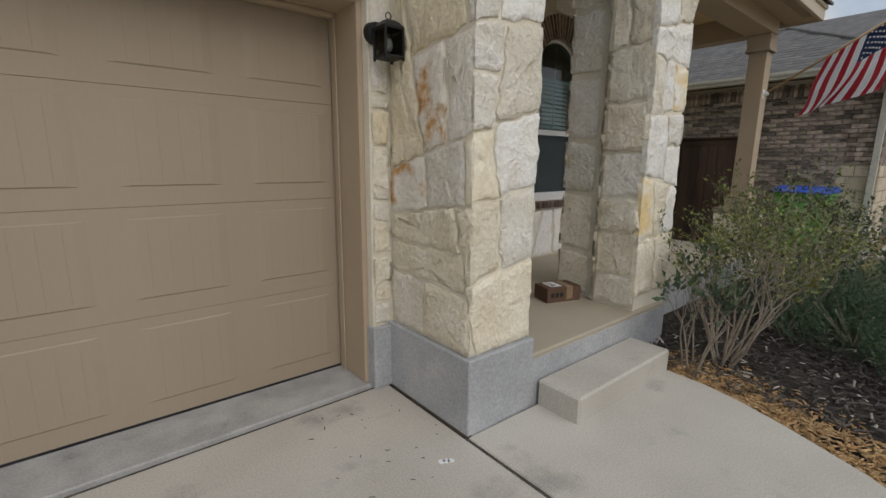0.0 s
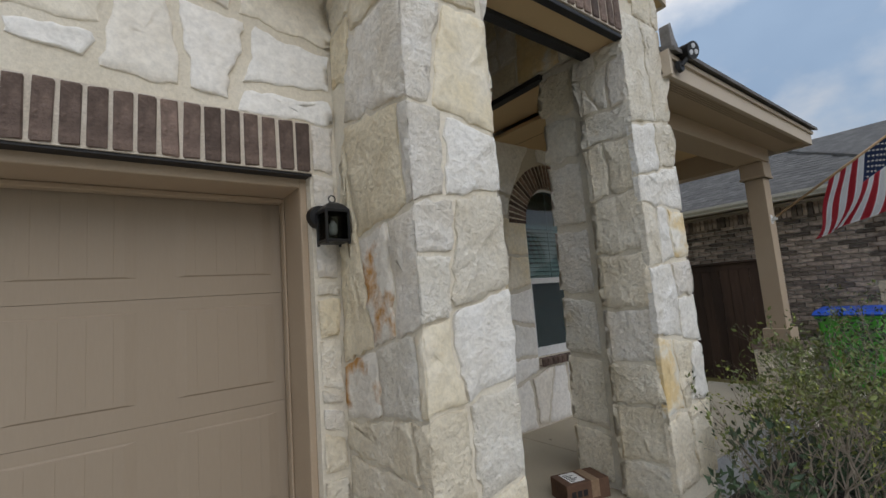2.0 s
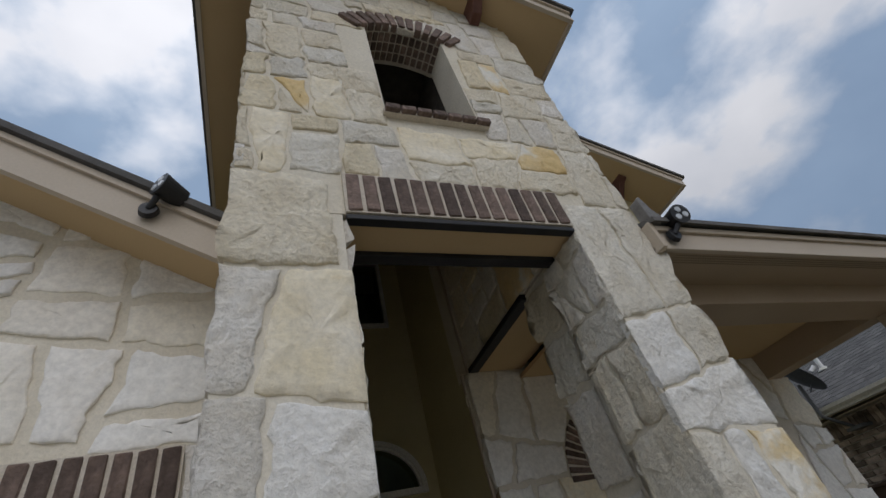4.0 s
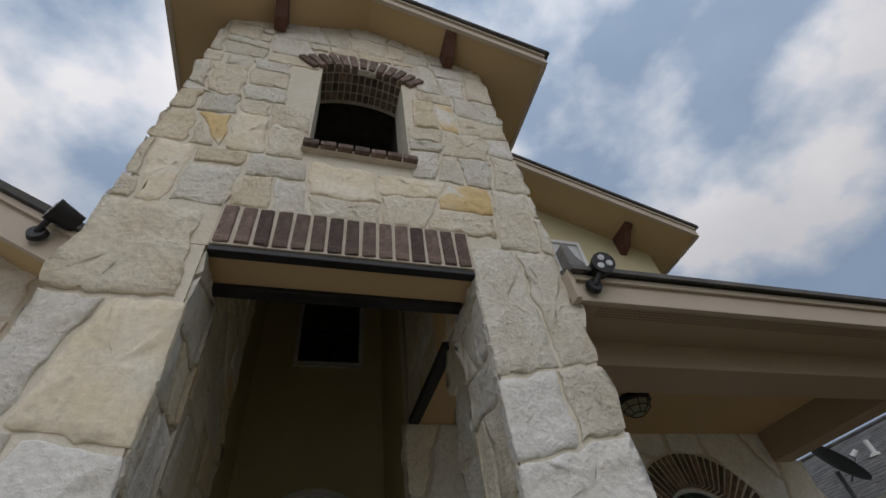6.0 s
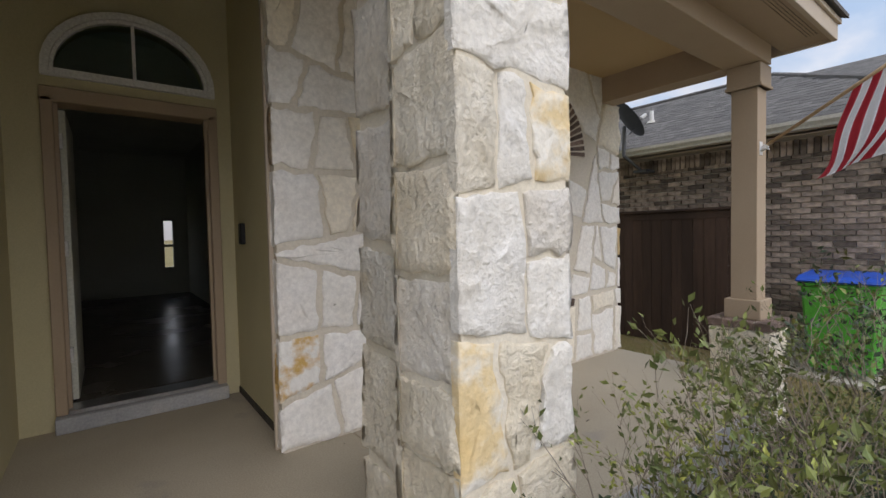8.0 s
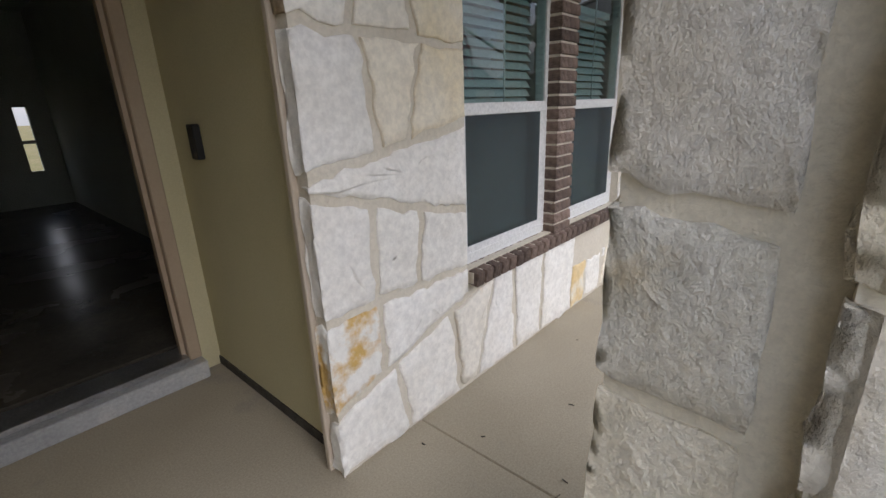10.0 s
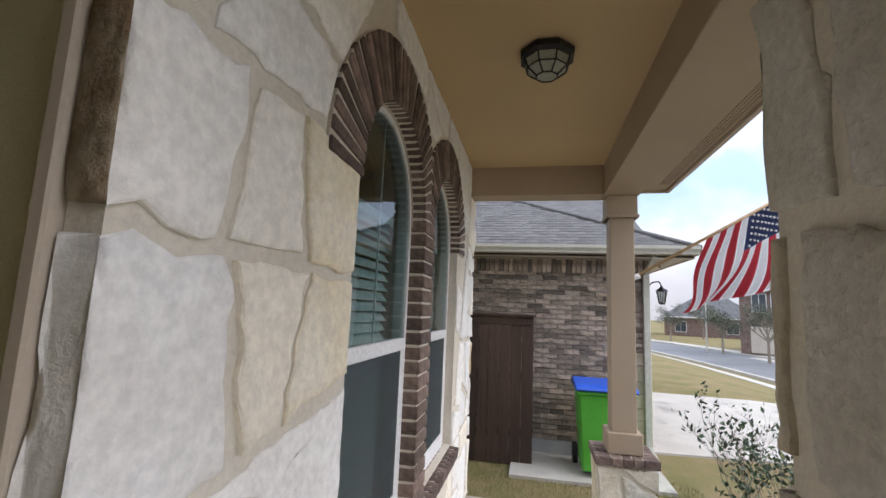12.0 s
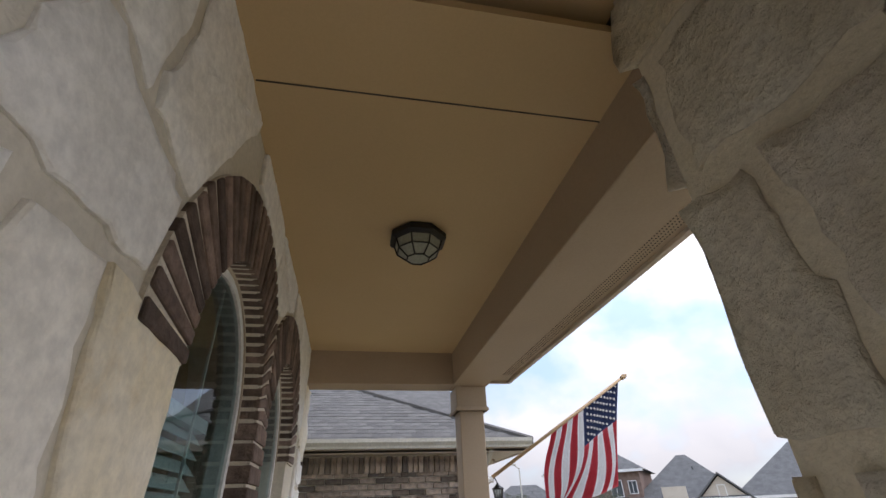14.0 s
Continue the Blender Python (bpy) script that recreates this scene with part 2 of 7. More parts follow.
M_CONC_OLD = surface("stained_apron_concrete", (0.30, 0.295, 0.28), (0.42, 0.41, 0.385), scale=5, rough=0.9, bump=0.25, grain=90, stain=(0.17, 0.165, 0.155), stain_at=0.6, stain_scale=4)
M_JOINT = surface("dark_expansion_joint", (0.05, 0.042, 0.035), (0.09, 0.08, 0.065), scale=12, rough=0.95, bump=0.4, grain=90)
M_WHITE = surface("white_vinyl", (0.74, 0.74, 0.73), (0.79, 0.79, 0.78), scale=2, rough=0.4, bump=0.03, grain=60)
M_DARKROOM = surface("dim_interior_paint", (0.66, 0.67, 0.59), (0.71, 0.72, 0.64), scale=1.5, rough=0.85, bump=0.05, grain=60)
M_DARKFLOOR = surface("dark_glossy_floor", (0.06, 0.055, 0.045), (0.10, 0.088, 0.07), scale=2, rough=0.25, bump=0.03, grain=30)
M_SHINGLE = surface("grey_shingle", (0.105, 0.10, 0.095), (0.155, 0.148, 0.14), scale=6, rough=0.95, bump=0.5, grain=150, spread=0.17)
M_SHINGLE_J = surface("grey_shingle_field", (0.105, 0.10, 0.095), (0.155, 0.148, 0.14), scale=6, rough=0.95, bump=0.5, grain=150, spread=0.17, by_island=True)
M_GRASS = surface("dry_lawn", (0.25, 0.195, 0.095), (0.17, 0.155, 0.06), scale=0.8, rough=0.95, bump=0.9, grain=45, stain=(0.26, 0.19, 0.10), stain_at=0.52, stain_scale=2.5, coords="World", spec=0.15)
M_ROAD = surface("asphalt", (0.15, 0.15, 0.15), (0.20, 0.20, 0.20), scale=0.5, rough=0.9, bump=0.4, grain=60, coords="World")
M_SOIL = surface("dark_soil", (0.038, 0.032, 0.026), (0.075, 0.064, 0.052), scale=9, rough=0.97, bump=1.0, grain=70, coords="World", spec=0.2)


def glass_material(name, tint, gloss=1.45):
    m = bpy.data.materials.new(name)
    m.use_nodes = True
    n, l = m.node_tree.nodes, m.node_tree.links
    n.remove(n["Principled BSDF"])
    fres, clear, shine, mx = n.new("ShaderNodeFresnel"), n.new("ShaderNodeBsdfTransparent"), n.new("ShaderNodeBsdfGlossy"), n.new("ShaderNodeMixShader")
    fres.inputs["IOR"].default_value = gloss
    clear.inputs["Color"].default_value = (*tint, 1)
    shine.inputs["Roughness"].default_value = 0.015
    l.new(fres.outputs[0], mx.inputs[0]), l.new(clear.outputs[0], mx.inputs[1]), l.new(shine.outputs[0], mx.inputs[2])
    l.new(mx.outputs[0], n["Material Output"].inputs["Surface"])
    return m


M_GLASS = glass_material("window_glass", (0.50, 0.70, 0.68), 1.9)
M_LAMPGLASS = glass_material("frosted_lamp_glass", (0.55, 0.57, 0.55), 1.15)

# ---- building helpers ----
ORIGIN = {}


def box(bm, x0, y0, z0, x1, y1, z1):
    v = [bm.verts.new(p) for p in ((x0, y0, z0), (x1, y0, z0), (x1, y1, z0), (x0, y1, z0), (x0, y0, z1), (x1, y0, z1), (x1, y1, z1), (x0, y1, z1))]
    for f in ((3, 2, 1, 0), (4, 5, 6, 7), (0, 1, 5, 4), (1, 2, 6, 5), (2, 3, 7, 6), (3, 0, 4, 7)):
        bm.faces.new([v[k] for k in f])
    return bm


def prism(bm, pts, axis, a, b):
    """A polygon, given in the other two axes in order, drawn out along an axis from a to b."""
    def at(p, h):
        q = list(p)
        q.insert("xyz".index(axis), h)
        return bm.verts.new(q)
    lo, hi = [at(p, a) for p in pts], [at(p, b) for p in pts]
    bm.faces.new(lo), bm.faces.new(hi[::-1])
    for k in range(len(pts)):
        bm.faces.new((lo[k], hi[k], hi[k - 1], lo[k - 1]))
    return bm


def tube(bm, p, q, r0, r1, sides=10, caps=True):
    p, q = Vector(p), Vector(q)
    d = (q - p).normalized()
    u = d.orthogonal().normalized()
    w = d.cross(u)
    rings = []
    for c, r in ((p, r0), (q, r1)):
        rings.append([bm.verts.new(c + r * (math.cos(2 * math.pi * k / sides) * u + math.sin(2 * math.pi * k / sides) * w)) for k in range(sides)])
    for k in range(sides):
        bm.faces.new((rings[0][k - 1], rings[0][k], rings[1][k], rings[1][k - 1]))
    if caps:
        bm.faces.new(rings[0][::-1]), bm.faces.new(rings[1])
    return bm


def spun(bm, profile, centre, sides=16, phase=0.0):
    """A body turned about z from (radius, height) pairs."""
    rings = [[bm.verts.new((centre[0] + r * math.cos(2 * math.pi * k / sides + phase), centre[1] + r * math.sin(2 * math.pi * k / sides + phase), centre[2] + h)) for k in range(sides)] for r, h in profile]
    for a, b in zip(rings, rings[1:]):
        for k in range(sides):
            bm.faces.new((a[k - 1], a[k], b[k], b[k - 1]))
    bm.faces.new(rings[0][::-1]), bm.faces.new(rings[-1])
    return bm


def finished(bm, bevel=0.0, smooth=False):
    if len(bm.faces) > 1:
        bmesh.ops.recalc_face_normals(bm, faces=bm.faces)
    if bevel:
        bmesh.ops.bevel(bm, geom=list(bm.edges), offset=bevel, segments=1, affect='EDGES', clamp_overlap=True)
    for f in bm.faces:
        f.smooth = smooth
    return bm


def make(name, bm, material, bevel=0.0, smooth=False, shift=None):
    finished(bm, bevel, smooth)
    if shift is not None:
        bmesh.ops.translate(bm, verts=bm.verts, vec=-Vector(shift))
    me = bpy.data.meshes.new(name)
    bm.to_mesh(me)
    bm.free()
    me.materials.append(material)
    return new(name, me)


def thing(name, label, category, at=(0, 0, 0), group=""):
    ob = new(name)
    ob.location = at
    ob.empty_display_size = 0.1
    ORIGIN[ob.name] = Vector(at)
    return tagged(ob, label, category, group)


def part(name, bm, material, parent, label="", bevel=0.0, smooth=False):
    """Links a bmesh, made in world places, as one mesh object under a thing or a part."""
    o = ORIGIN.get(parent.name, Vector())
    ob = make(name, bm, material, bevel, smooth, o)
    ob.parent = parent
    ORIGIN[ob.name] = o
    return tagged(ob, label)


def built(name, bm, material, label="", category="", bevel=0.0, smooth=False):
    """A piece of the setting, as one mesh."""
    ob = make(name, bm, material, bevel, smooth)
    ORIGIN[ob.name] = Vector()
    return tagged(ob, label, category, kind="structure")


def single(name, bm, material, label, category, bevel=0.0, smooth=False, group="", kind=""):
    ob = make(name, bm, material, bevel, smooth)
    ORIGIN[ob.name] = Vector()
    return tagged(ob, label, category, group, kind)


def block_mesh(name, sx, sy, sz, material, bevel=0.004, rough=0.0, seed=0):
    """A block centred on its origin, with broken edges, to be shared by alike pieces."""
    rnd = random.Random(seed)
    bm = box(bmesh.new(), -sx / 2, -sy / 2, -sz / 2, sx / 2, sy / 2, sz / 2)
    finished(bm, bevel)
    for v in bm.verts:
        v.co += Vector([rnd.uniform(-rough, rough) for _ in range(3)])
    me = bpy.data.meshes.new(name)
    bm.to_mesh(me)
    bm.free()
    me.materials.append(material)
    return me


def pieces(name, meshes, places, parent, limit=300, material=None, rest_name="pieces", seed=3):
    """Separate pieces on shared meshes; those past the limit are joined into one part."""
    rnd = random.Random(seed)
    o = ORIGIN.get(parent.name, Vector())
    back = Matrix.Translation(-o)
    for m in places[:limit]:
        ob = new(name, rnd.choice(meshes))
        ob.parent = parent
        ob.matrix_basis = back @ m
    if len(places) > limit:
        verts, faces, count = [], [], 0
        for m in places[limit:]:
            me = rnd.choice(meshes)
            verts += [tuple(back @ m @ v.co) for v in me.vertices]
            faces += [tuple(k + count for k in p.vertices) for p in me.polygons]
            count += len(me.vertices)
        me = bpy.data.meshes.new(rest_name)
        me.from_pydata(verts, [], faces)
        me.materials.append(material or meshes[0].materials[0])
        ob = new(rest_name, me)
        ob.parent = parent
        tagged(ob, kind="stuff")


# ---- rubble masonry ----
def clipped(poly, n, d):
    """The part of a convex polygon where n . p <= d."""
    out = []
    for k, p in enumerate(poly):
        q = poly[(k + 1) % len(poly)]
        a, b = n[0] * p[0] + n[1] * p[1] - d, n[0] * q[0] + n[1] * q[1] - d
        if a <= 0:
            out.append(p)
        if (a < 0 < b) or (b < 0 < a):
            s = a / (a - b)
            out.append((p[0] + s * (q[0] - p[0]), p[1] + s * (q[1] - p[1])))
    return out


def area(poly):
    return 0.5 * sum(p[0] * q[1] - q[0] * p[1] for p, q in zip(poly, poly[1:] + poly[:1]))


def rubble(parent, faces, z0, z1, seed, step=(0.34, 0.27), joint=0.022, proud=0.03, relief=0.010, holes=(), arches=(), cuts=(), ochre=0.05, material=None, sink=0.0, hearts=(), tinted=(), tilt=4.0, crust=None):
    """Irregular stones on an unrolled run of upright faces. faces: (corner, way along, outward, width), in order; a stone that crosses a corner wraps it.
    hearts: centres of stones that are laid whole; tinted: (u, z, material) of single stones; crust: (face, z0, z1, material) of weathered stone ends; sink: how far the mortar is smeared over the faces.
    holes: (u0, u1, z0, z1); arches: (u, z, radius); cuts: half planes (nu, nz, d) that bound the field."""
    rnd = random.Random(seed)
    total = sum(f[3] for f in faces)
    seeds = []
    nz, nu = max(1, round((z1 - z0) / step[1] / 1.9)), max(1, round(total / step[0] / 1.9))
    for r in range(nz):
        off = rnd.uniform(.3, .7)
        for c in range(nu):
            seeds.append(((c + off + rnd.uniform(-.22, .22)) * total / nu, z0 + (r + 0.5 + rnd.uniform(-.2, .2)) * (z1 - z0) / nz))
    seeds = [(u, z) for u, z in seeds if all(math.hypot((u - a) * 0.9, z - b) > 0.30 for a, b in hearts)]
    loose = len(seeds)
    seeds += list(hearts)
    o = ORIGIN.get(parent.name, Vector())

    def clear(p, lo, hi):
        """0 at corners and openings, 1 away from them: how far an outline may wander."""
        d = min(p[0] - lo, hi - p[0])
        for a, b, c, e in holes:
            d = min(d, max(a - p[0], p[0] - b, c - p[1], p[1] - e))
        for a, b, r in arches:
            if p[1] > b - 0.1:
                d = min(d, math.hypot(p[0] - a, p[1] - b) - r)
        return max(0.0, min(1.0, d / 0.07))

    def sliced(poly):
        """Cut a patch into angular stones by slanting cuts."""
        us, zs = [p[0] for p in poly], [p[1] for p in poly]
        wide, high = max(us) - min(us), max(zs) - min(zs)
        size = area(poly)
        if size < rnd.uniform(0.35, 1.75) * step[0] * step[1] and max(wide, high) < 2.6 * min(wide, high):
            return [poly]
        lean = radians(rnd.choice((rnd.gauss(0, 4), rnd.gauss(0, 5), rnd.gauss(0, 5), rnd.gauss(0, 6), rnd.gauss(0, 6), rnd.gauss(0, 8), rnd.gauss(0, 12), rnd.gauss(0, 5), rnd.choice((-1, 1)) * rnd.uniform(20, 34))))
        n = Vector((1, 0)) if wide * rnd.uniform(0.85, 1.2) > high else Vector((0, 1))
        n = Vector((n.x * math.cos(lean) - n.y * math.sin(lean), n.x * math.sin(lean) + n.y * math.cos(lean)))
        ds = [n.x * p[0] + n.y * p[1] for p in poly]
        d = min(ds) + (max(ds) - min(ds)) * rnd.choice((0.5, 0.42, 0.6, 0.34, 0.7))
        a, b = clipped(poly, (n.x, n.y), d), clipped(poly, (-n.x, -n.y), -d)
        out = []
        for q in (a, b):
            if len(q) > 2 and area(q) > 0.003:
                out += sliced(q)
        return out

    def parted(poly, ids):
        """Part a field between its stone centres by cuts that run nearly level or upright."""
        if len(ids) == 1:
            return [(poly, seeds[ids[0]])] if ids[0] >= loose else [(q, None) for q in sliced(poly)]
        best = None
        for n in (Vector((1, 0)), Vector((0, 1))):
            for _ in range(4):
                t = radians(rnd.gauss(0, tilt) if rnd.random() < 0.85 else rnd.choice((-1, 1)) * rnd.uniform(2, 4) * tilt)
                m = Vector((n.x * math.cos(t) - n.y * math.sin(t), n.x * math.sin(t) + n.y * math.cos(t)))
                order = sorted(ids, key=lambda k: m.x * seeds[k][0] + m.y * seeds[k][1])
                ds = [m.x * seeds[k][0] + m.y * seeds[k][1] for k in order]
                for j in range(len(ds) - 1):
                    gap = (ds[j + 1] - ds[j]) / (step[0] if n.x else step[1])
                    if best is None or gap > best[0]:
                        best = (gap, m, (ds[j] + ds[j + 1]) / 2, order[:j + 1], order[j + 1:])
        _, m, d, low, high = best
        out = []
        for piece, part_ids in ((clipped(poly, (m.x, m.y), d), low), (clipped(poly, (-m.x, -m.y), -d), high)):
            if len(piece) > 2 and area(piece) > 0.002:
                out += parted(piece, part_ids)
        return out

    seeds = [(u, z) if k >= loose else (min(max(u, 0.01), total - 0.01), min(max(z, z0 + 0.01), z1 - 0.01)) for k, (u, z) in enumerate(seeds)]
    fields = parted([(-0.001, z0), (total + 0.001, z0), (total + 0.001, z1), (-0.001, z1)], list(range(len(seeds))))
    centres = [c or (sum(p[0] for p in q) / len(q), sum(p[1] for p in q) / len(q)) for q, c in fields]
    chosen = {}
    for a, b, m in tinted:
        best = min(range(len(fields)), key=lambda k: math.hypot(centres[k][0] - a, centres[k][1] - b))
        chosen[best] = m
    for index, (raw, _) in enumerate(fields):
        u, z = centres[index]
        inside = any(a < u < b and c < z < d for a, b, c, d in holes) or any(z >= b and math.hypot(u - a, z - b) < r for a, b, r in arches)
        if inside:
            continue
        poly = raw
        gap = joint * rnd.uniform(0.35, 0.7)
        for k, p in enumerate(raw):
            q = raw[(k + 1) % len(raw)]
            n = Vector((q[1] - p[1], p[0] - q[0]))
            if n.length < 1e-5 or len(poly) < 3:
                continue
            n.normalize()
            border = (p[0] < 0.0 and q[0] < 0.0) or (p[0] > total and q[0] > total)
            poly = clipped(poly, (n.x, n.y), n.x * p[0] + n.y * p[1] - (0 if border else gap))
        if len(poly) < 3:
            continue
        for a, b, c, d in holes:
            gaps = [(a - u, (1, 0), a - 0.004), (u - b, (-1, 0), -b - 0.004), (c - z, (0, 1), c - 0.004), (z - d, (0, -1), -d - 0.004)]
            g = max(gaps, key=lambda t: t[0])
            if poly:
                poly = clipped(poly, g[1], g[2])
        for a, b, r in arches:
            if poly and z > b - 0.05:
                n = Vector((a - u, b - z))
                n.normalize()
                poly = clipped(poly, (n.x, n.y), n.x * a + n.y * b - r - 0.006)
        for cu, cz, d in cuts:
            if poly:
                poly = clipped(poly, (cu, cz), d)
        if len(poly) < 3 or area(poly) < 0.0016:
            continue
        verts, tris, top, ends = [], [], set(), []
        at = 0.0
        lift = rnd.uniform(-0.003, 0.006)
        for side_no, (corner, along, out, width) in enumerate(faces):
            piece = clipped(clipped(poly, (-1, 0), -at), (1, 0), at + width)
            at += width
            if len(piece) < 3 or area(piece) < 0.0006:
                continue
            ring = []
            for k, p in enumerate(piece):
                q = piece[(k + 1) % len(piece)]
                length = math.hypot(q[0] - p[0], q[1] - p[1])
                if length < 0.012:
                    continue
                cnt = max(2, int(length / 0.034))
                for s in range(cnt):
                    t = (s + 0.07) / cnt
                    ring.append((p[0] + t * (q[0] - p[0]), p[1] + t * (q[1] - p[1])))
            if len(ring) < 3:
                continue
            cu, cz = sum(p[0] for p in ring) / len(ring), sum(p[1] for p in ring) / len(ring)
            lo, hi = at - width, at

            def spot(p, h, jit, lo=lo, hi=hi, corner=corner, along=along, out=out):
                edge = p[0] < lo + 0.006 or p[0] > hi - 0.006
                free = clear(p, lo, hi)
                ju = 0 if edge else (noise.noise((p[0] * 17, p[1] * 17, seed)) * jit * 1.3 + noise.noise((p[0] * 9, p[1] * 9, seed + 3)) * 0.022 + noise.noise((p[0] * 45, p[1] * 45, seed + 6)) * 0.009) * free
                jz = noise.noise((p[0] * 17 + 9, p[1] * 17, seed + 5)) * jit * 1.3 + noise.noise((p[0] * 9, p[1] * 9, seed + 7)) * 0.020 * free + noise.noise((p[0] * 45, p[1] * 45, seed + 8)) * 0.009
                hh = h
                if edge and h <= 0.015:
                    ju = 0.05 if p[0] < lo + 0.006 else -0.05
                if h > 0.015:
                    swell = 0.6 * noise.noise((p[0] * 7, p[1] * 7, seed + 11)) + 0.7 * noise.noise((p[0] * 19, p[1] * 19, seed + 2)) + 0.5 * noise.noise((p[0] * 43, p[1] * 43, seed + 4))
                    hh += swell * relief * (1.0 if swell > 0 else 0.3) - sink
                if edge and h > 0.015:
                    c = 0.004 - 0.034 * abs(noise.noise((p[1] * 5, 1.7, 3)))
                    ju, hh = (c + 0.008 if p[0] < lo + 0.006 else -c - 0.008), proud - c
                return Vector(corner) + Vector(along) * (p[0] + ju - lo) + Vector(out) * (hh - proud - 0.008) + Vector((0, 0, p[1] + jz))

            base = len(verts)
            k = len(ring)
            small = min(1.0, math.sqrt(area(piece)) / 0.2)
            e = 0.005 * small

            def inset(p, amount, cu=cu, cz=cz, lo=lo, hi=hi):
                d = Vector((cu - p[0], cz - p[1]))
                far = d.length or 1
                q = Vector(p) + d / far * min(amount, far * 0.5)
                if p[0] < lo + 0.006 or p[0] > hi - 0.006:
                    q.x = p[0]
                return (q.x, q.y)

            verts += [spot(p, -0.01, 0.012) for p in ring]
            verts += [spot(p, proud * 0.86 + lift, 0.012) for p in ring]
            verts += [spot(inset(p, e), proud + lift, 0.010) for p in ring]
            for f in (0.22, 0.5, 0.76):
                verts += [spot((p[0] + f * (cu - p[0]), p[1] + f * (cz - p[1])), proud + lift + 0.002, 0.010) for p in ring]
            verts.append(spot((cu, cz), proud + lift + 0.002, 0))
            for s in range(5):
                for a in range(k):
                    b = (a + 1) % k
                    if s > 1:
                        top.add(len(tris))
                    tris.append((base + s * k + a, base + s * k + b, base + (s + 1) * k + b, base + (s + 1) * k + a))
            tris += [(base + 5 * k + a, base + 5 * k + (a + 1) % k, base + 6 * k) for a in range(k)]
            ends += [side_no] * (len(tris) - len(ends))
        if not verts:
            continue
        me = bpy.data.meshes.new("stone")
        me.from_pydata([tuple(v - o) for v in verts], [], tris)
        me.polygons.foreach_set("use_smooth", [len(t) == 3 or k_ in top for k_, t in enumerate(tris)])
        speckled = rnd.random() < ochre
        me.materials.append(chosen.get(index) or (M_OCHRE if speckled else (material or M_STONE)))
        if crust and crust[1] < z < crust[2]:
            me.materials.append(crust[3])
            me.polygons.foreach_set("material_index", [1 if e == crust[0] else 0 for e in ends])
        ob = new("stone", me)
        ob.parent = parent


# ---- ground ----
def road_y(x):
    return -13.4 + (0.004 * (x - 22) ** 2 if x > 22 else 0.0)


def ground_z(x, y):
    v = y - road_y(x)
    if v > 10.8:
        return -0.09
    if v > 4.2:
        s = (10.8 - v) / 6.6
        return -0.09 - 1.0 * (s * s * (3 - 2 * s))
    if v > -4.2:
        return -1.09
    return -1.09 + 0.35 * min(1.0, (-4.2 - v) / 8.0)


def draped(poly, lift, step, depth=0.0):
    """A sheet over the ground inside a convex outline, with a skirt."""
    bm = bmesh.new()
    if area(poly) < 0:
        poly = poly[::-1]
    xs, ys = [p[0] for p in poly], [p[1] for p in poly]
    x = min(xs)
    while x < max(xs):
        y = min(ys)
        while y < max(ys):
            cell = [(x, y), (x + step, y), (x + step, y + step), (x, y + step)]
            for k, p in enumerate(poly):
                q = poly[(k + 1) % len(poly)]
                n = (q[1] - p[1], p[0] - q[0])
                if len(cell) > 2:
                    cell = clipped(cell, n, n[0] * p[0] + n[1] * p[1])
            if len(cell) > 2 and abs(area(cell)) > 1e-5:
                bm.faces.new([bm.verts.new((a, b, ground_z(a, b) + lift)) for a, b in cell])
            y += step
        x += step
    bmesh.ops.remove_doubles(bm, verts=bm.verts, dist=1e-4)
    if depth:
        rim = [e for e in bm.edges if e.is_boundary]
        made = bmesh.ops.extrude_edge_only(bm, edges=rim)
        for v in made["geom"]:
            if isinstance(v, bmesh.types.BMVert):
                v.co.z -= depth
    return bm


bm = bmesh.new()
gx = [-400, -200, -100, -50, -30, -20, -12, -8, -4, 0, 2, 4, 6, 8] + list(range(10, 50, 2)) + [55, 60, 70, 85, 100, 150, 250, 400]
gy = [-400, -200, -120, -80, -60, -45, -38, -33, -30, -28, -26] + [v * 0.75 for v in range(-33, 4)] + [4, 6, 9, 14, 20, 30, 50, 80, 140, 250, 400]
grid = [[bm.verts.new((x, y, ground_z(x, y))) for y in gy] for x in gx]
for a in range(len(gx) - 1):
    for b in range(len(gy) - 1):
        bm.faces.new((grid[a][b], grid[a + 1][b], grid[a + 1][b + 1], grid[a][b + 1]))
built("ground", bm, M_GRASS, "dry yellow-green winter lawn over gently sloping yards", "ground", smooth=True)

# ---- plan ----
PZ = 0.30                      # porch floor
FRONT, WALL, ENTRY = 1.36, 2.98, 4.26
TL, TR = 1.36, 3.45            # tower, outer faces
OL, OR = 1.82, 2.955           # portal opening
P2B, PB = 2.06, 3.405           # rear part of the right pillar
CEIL, BEAM = 3.02, 2.78
GAR = 2.03

# ---- paving ----
drive = built("driveway", box(bmesh.new(), -7.0, -3.0, -0.16, 1.335, 2.05, 0.0), M_CONC, "pale worn concrete driveway with faint stains", "driveway", bevel=0.006)
bm = draped([(-7.0, -3.0), (1.335, -3.0), (1.6, -9.25), (-7.4, -9.25)], 0.09, 0.8, 0.2)
built("driveway_slope", bm, M_CONC, "pale concrete driveway sloping to the street", "driveway")
edge = [(2.90, 1.30), (2.885, 1.03), (2.87, 0.82), (2.81, 0.60), (2.71, 0.36), (2.55, 0.04), (2.32, -0.28), (1.95, -0.62), (1.355, -1.0)]
bm = prism(bmesh.new(), [(1.355, 1.34)] + edge, "z", -0.16, 0.0)
built("front_walk", bm, M_CONC, "smooth pale concrete front walk with a curved edge", "walkway", bevel=0.006)
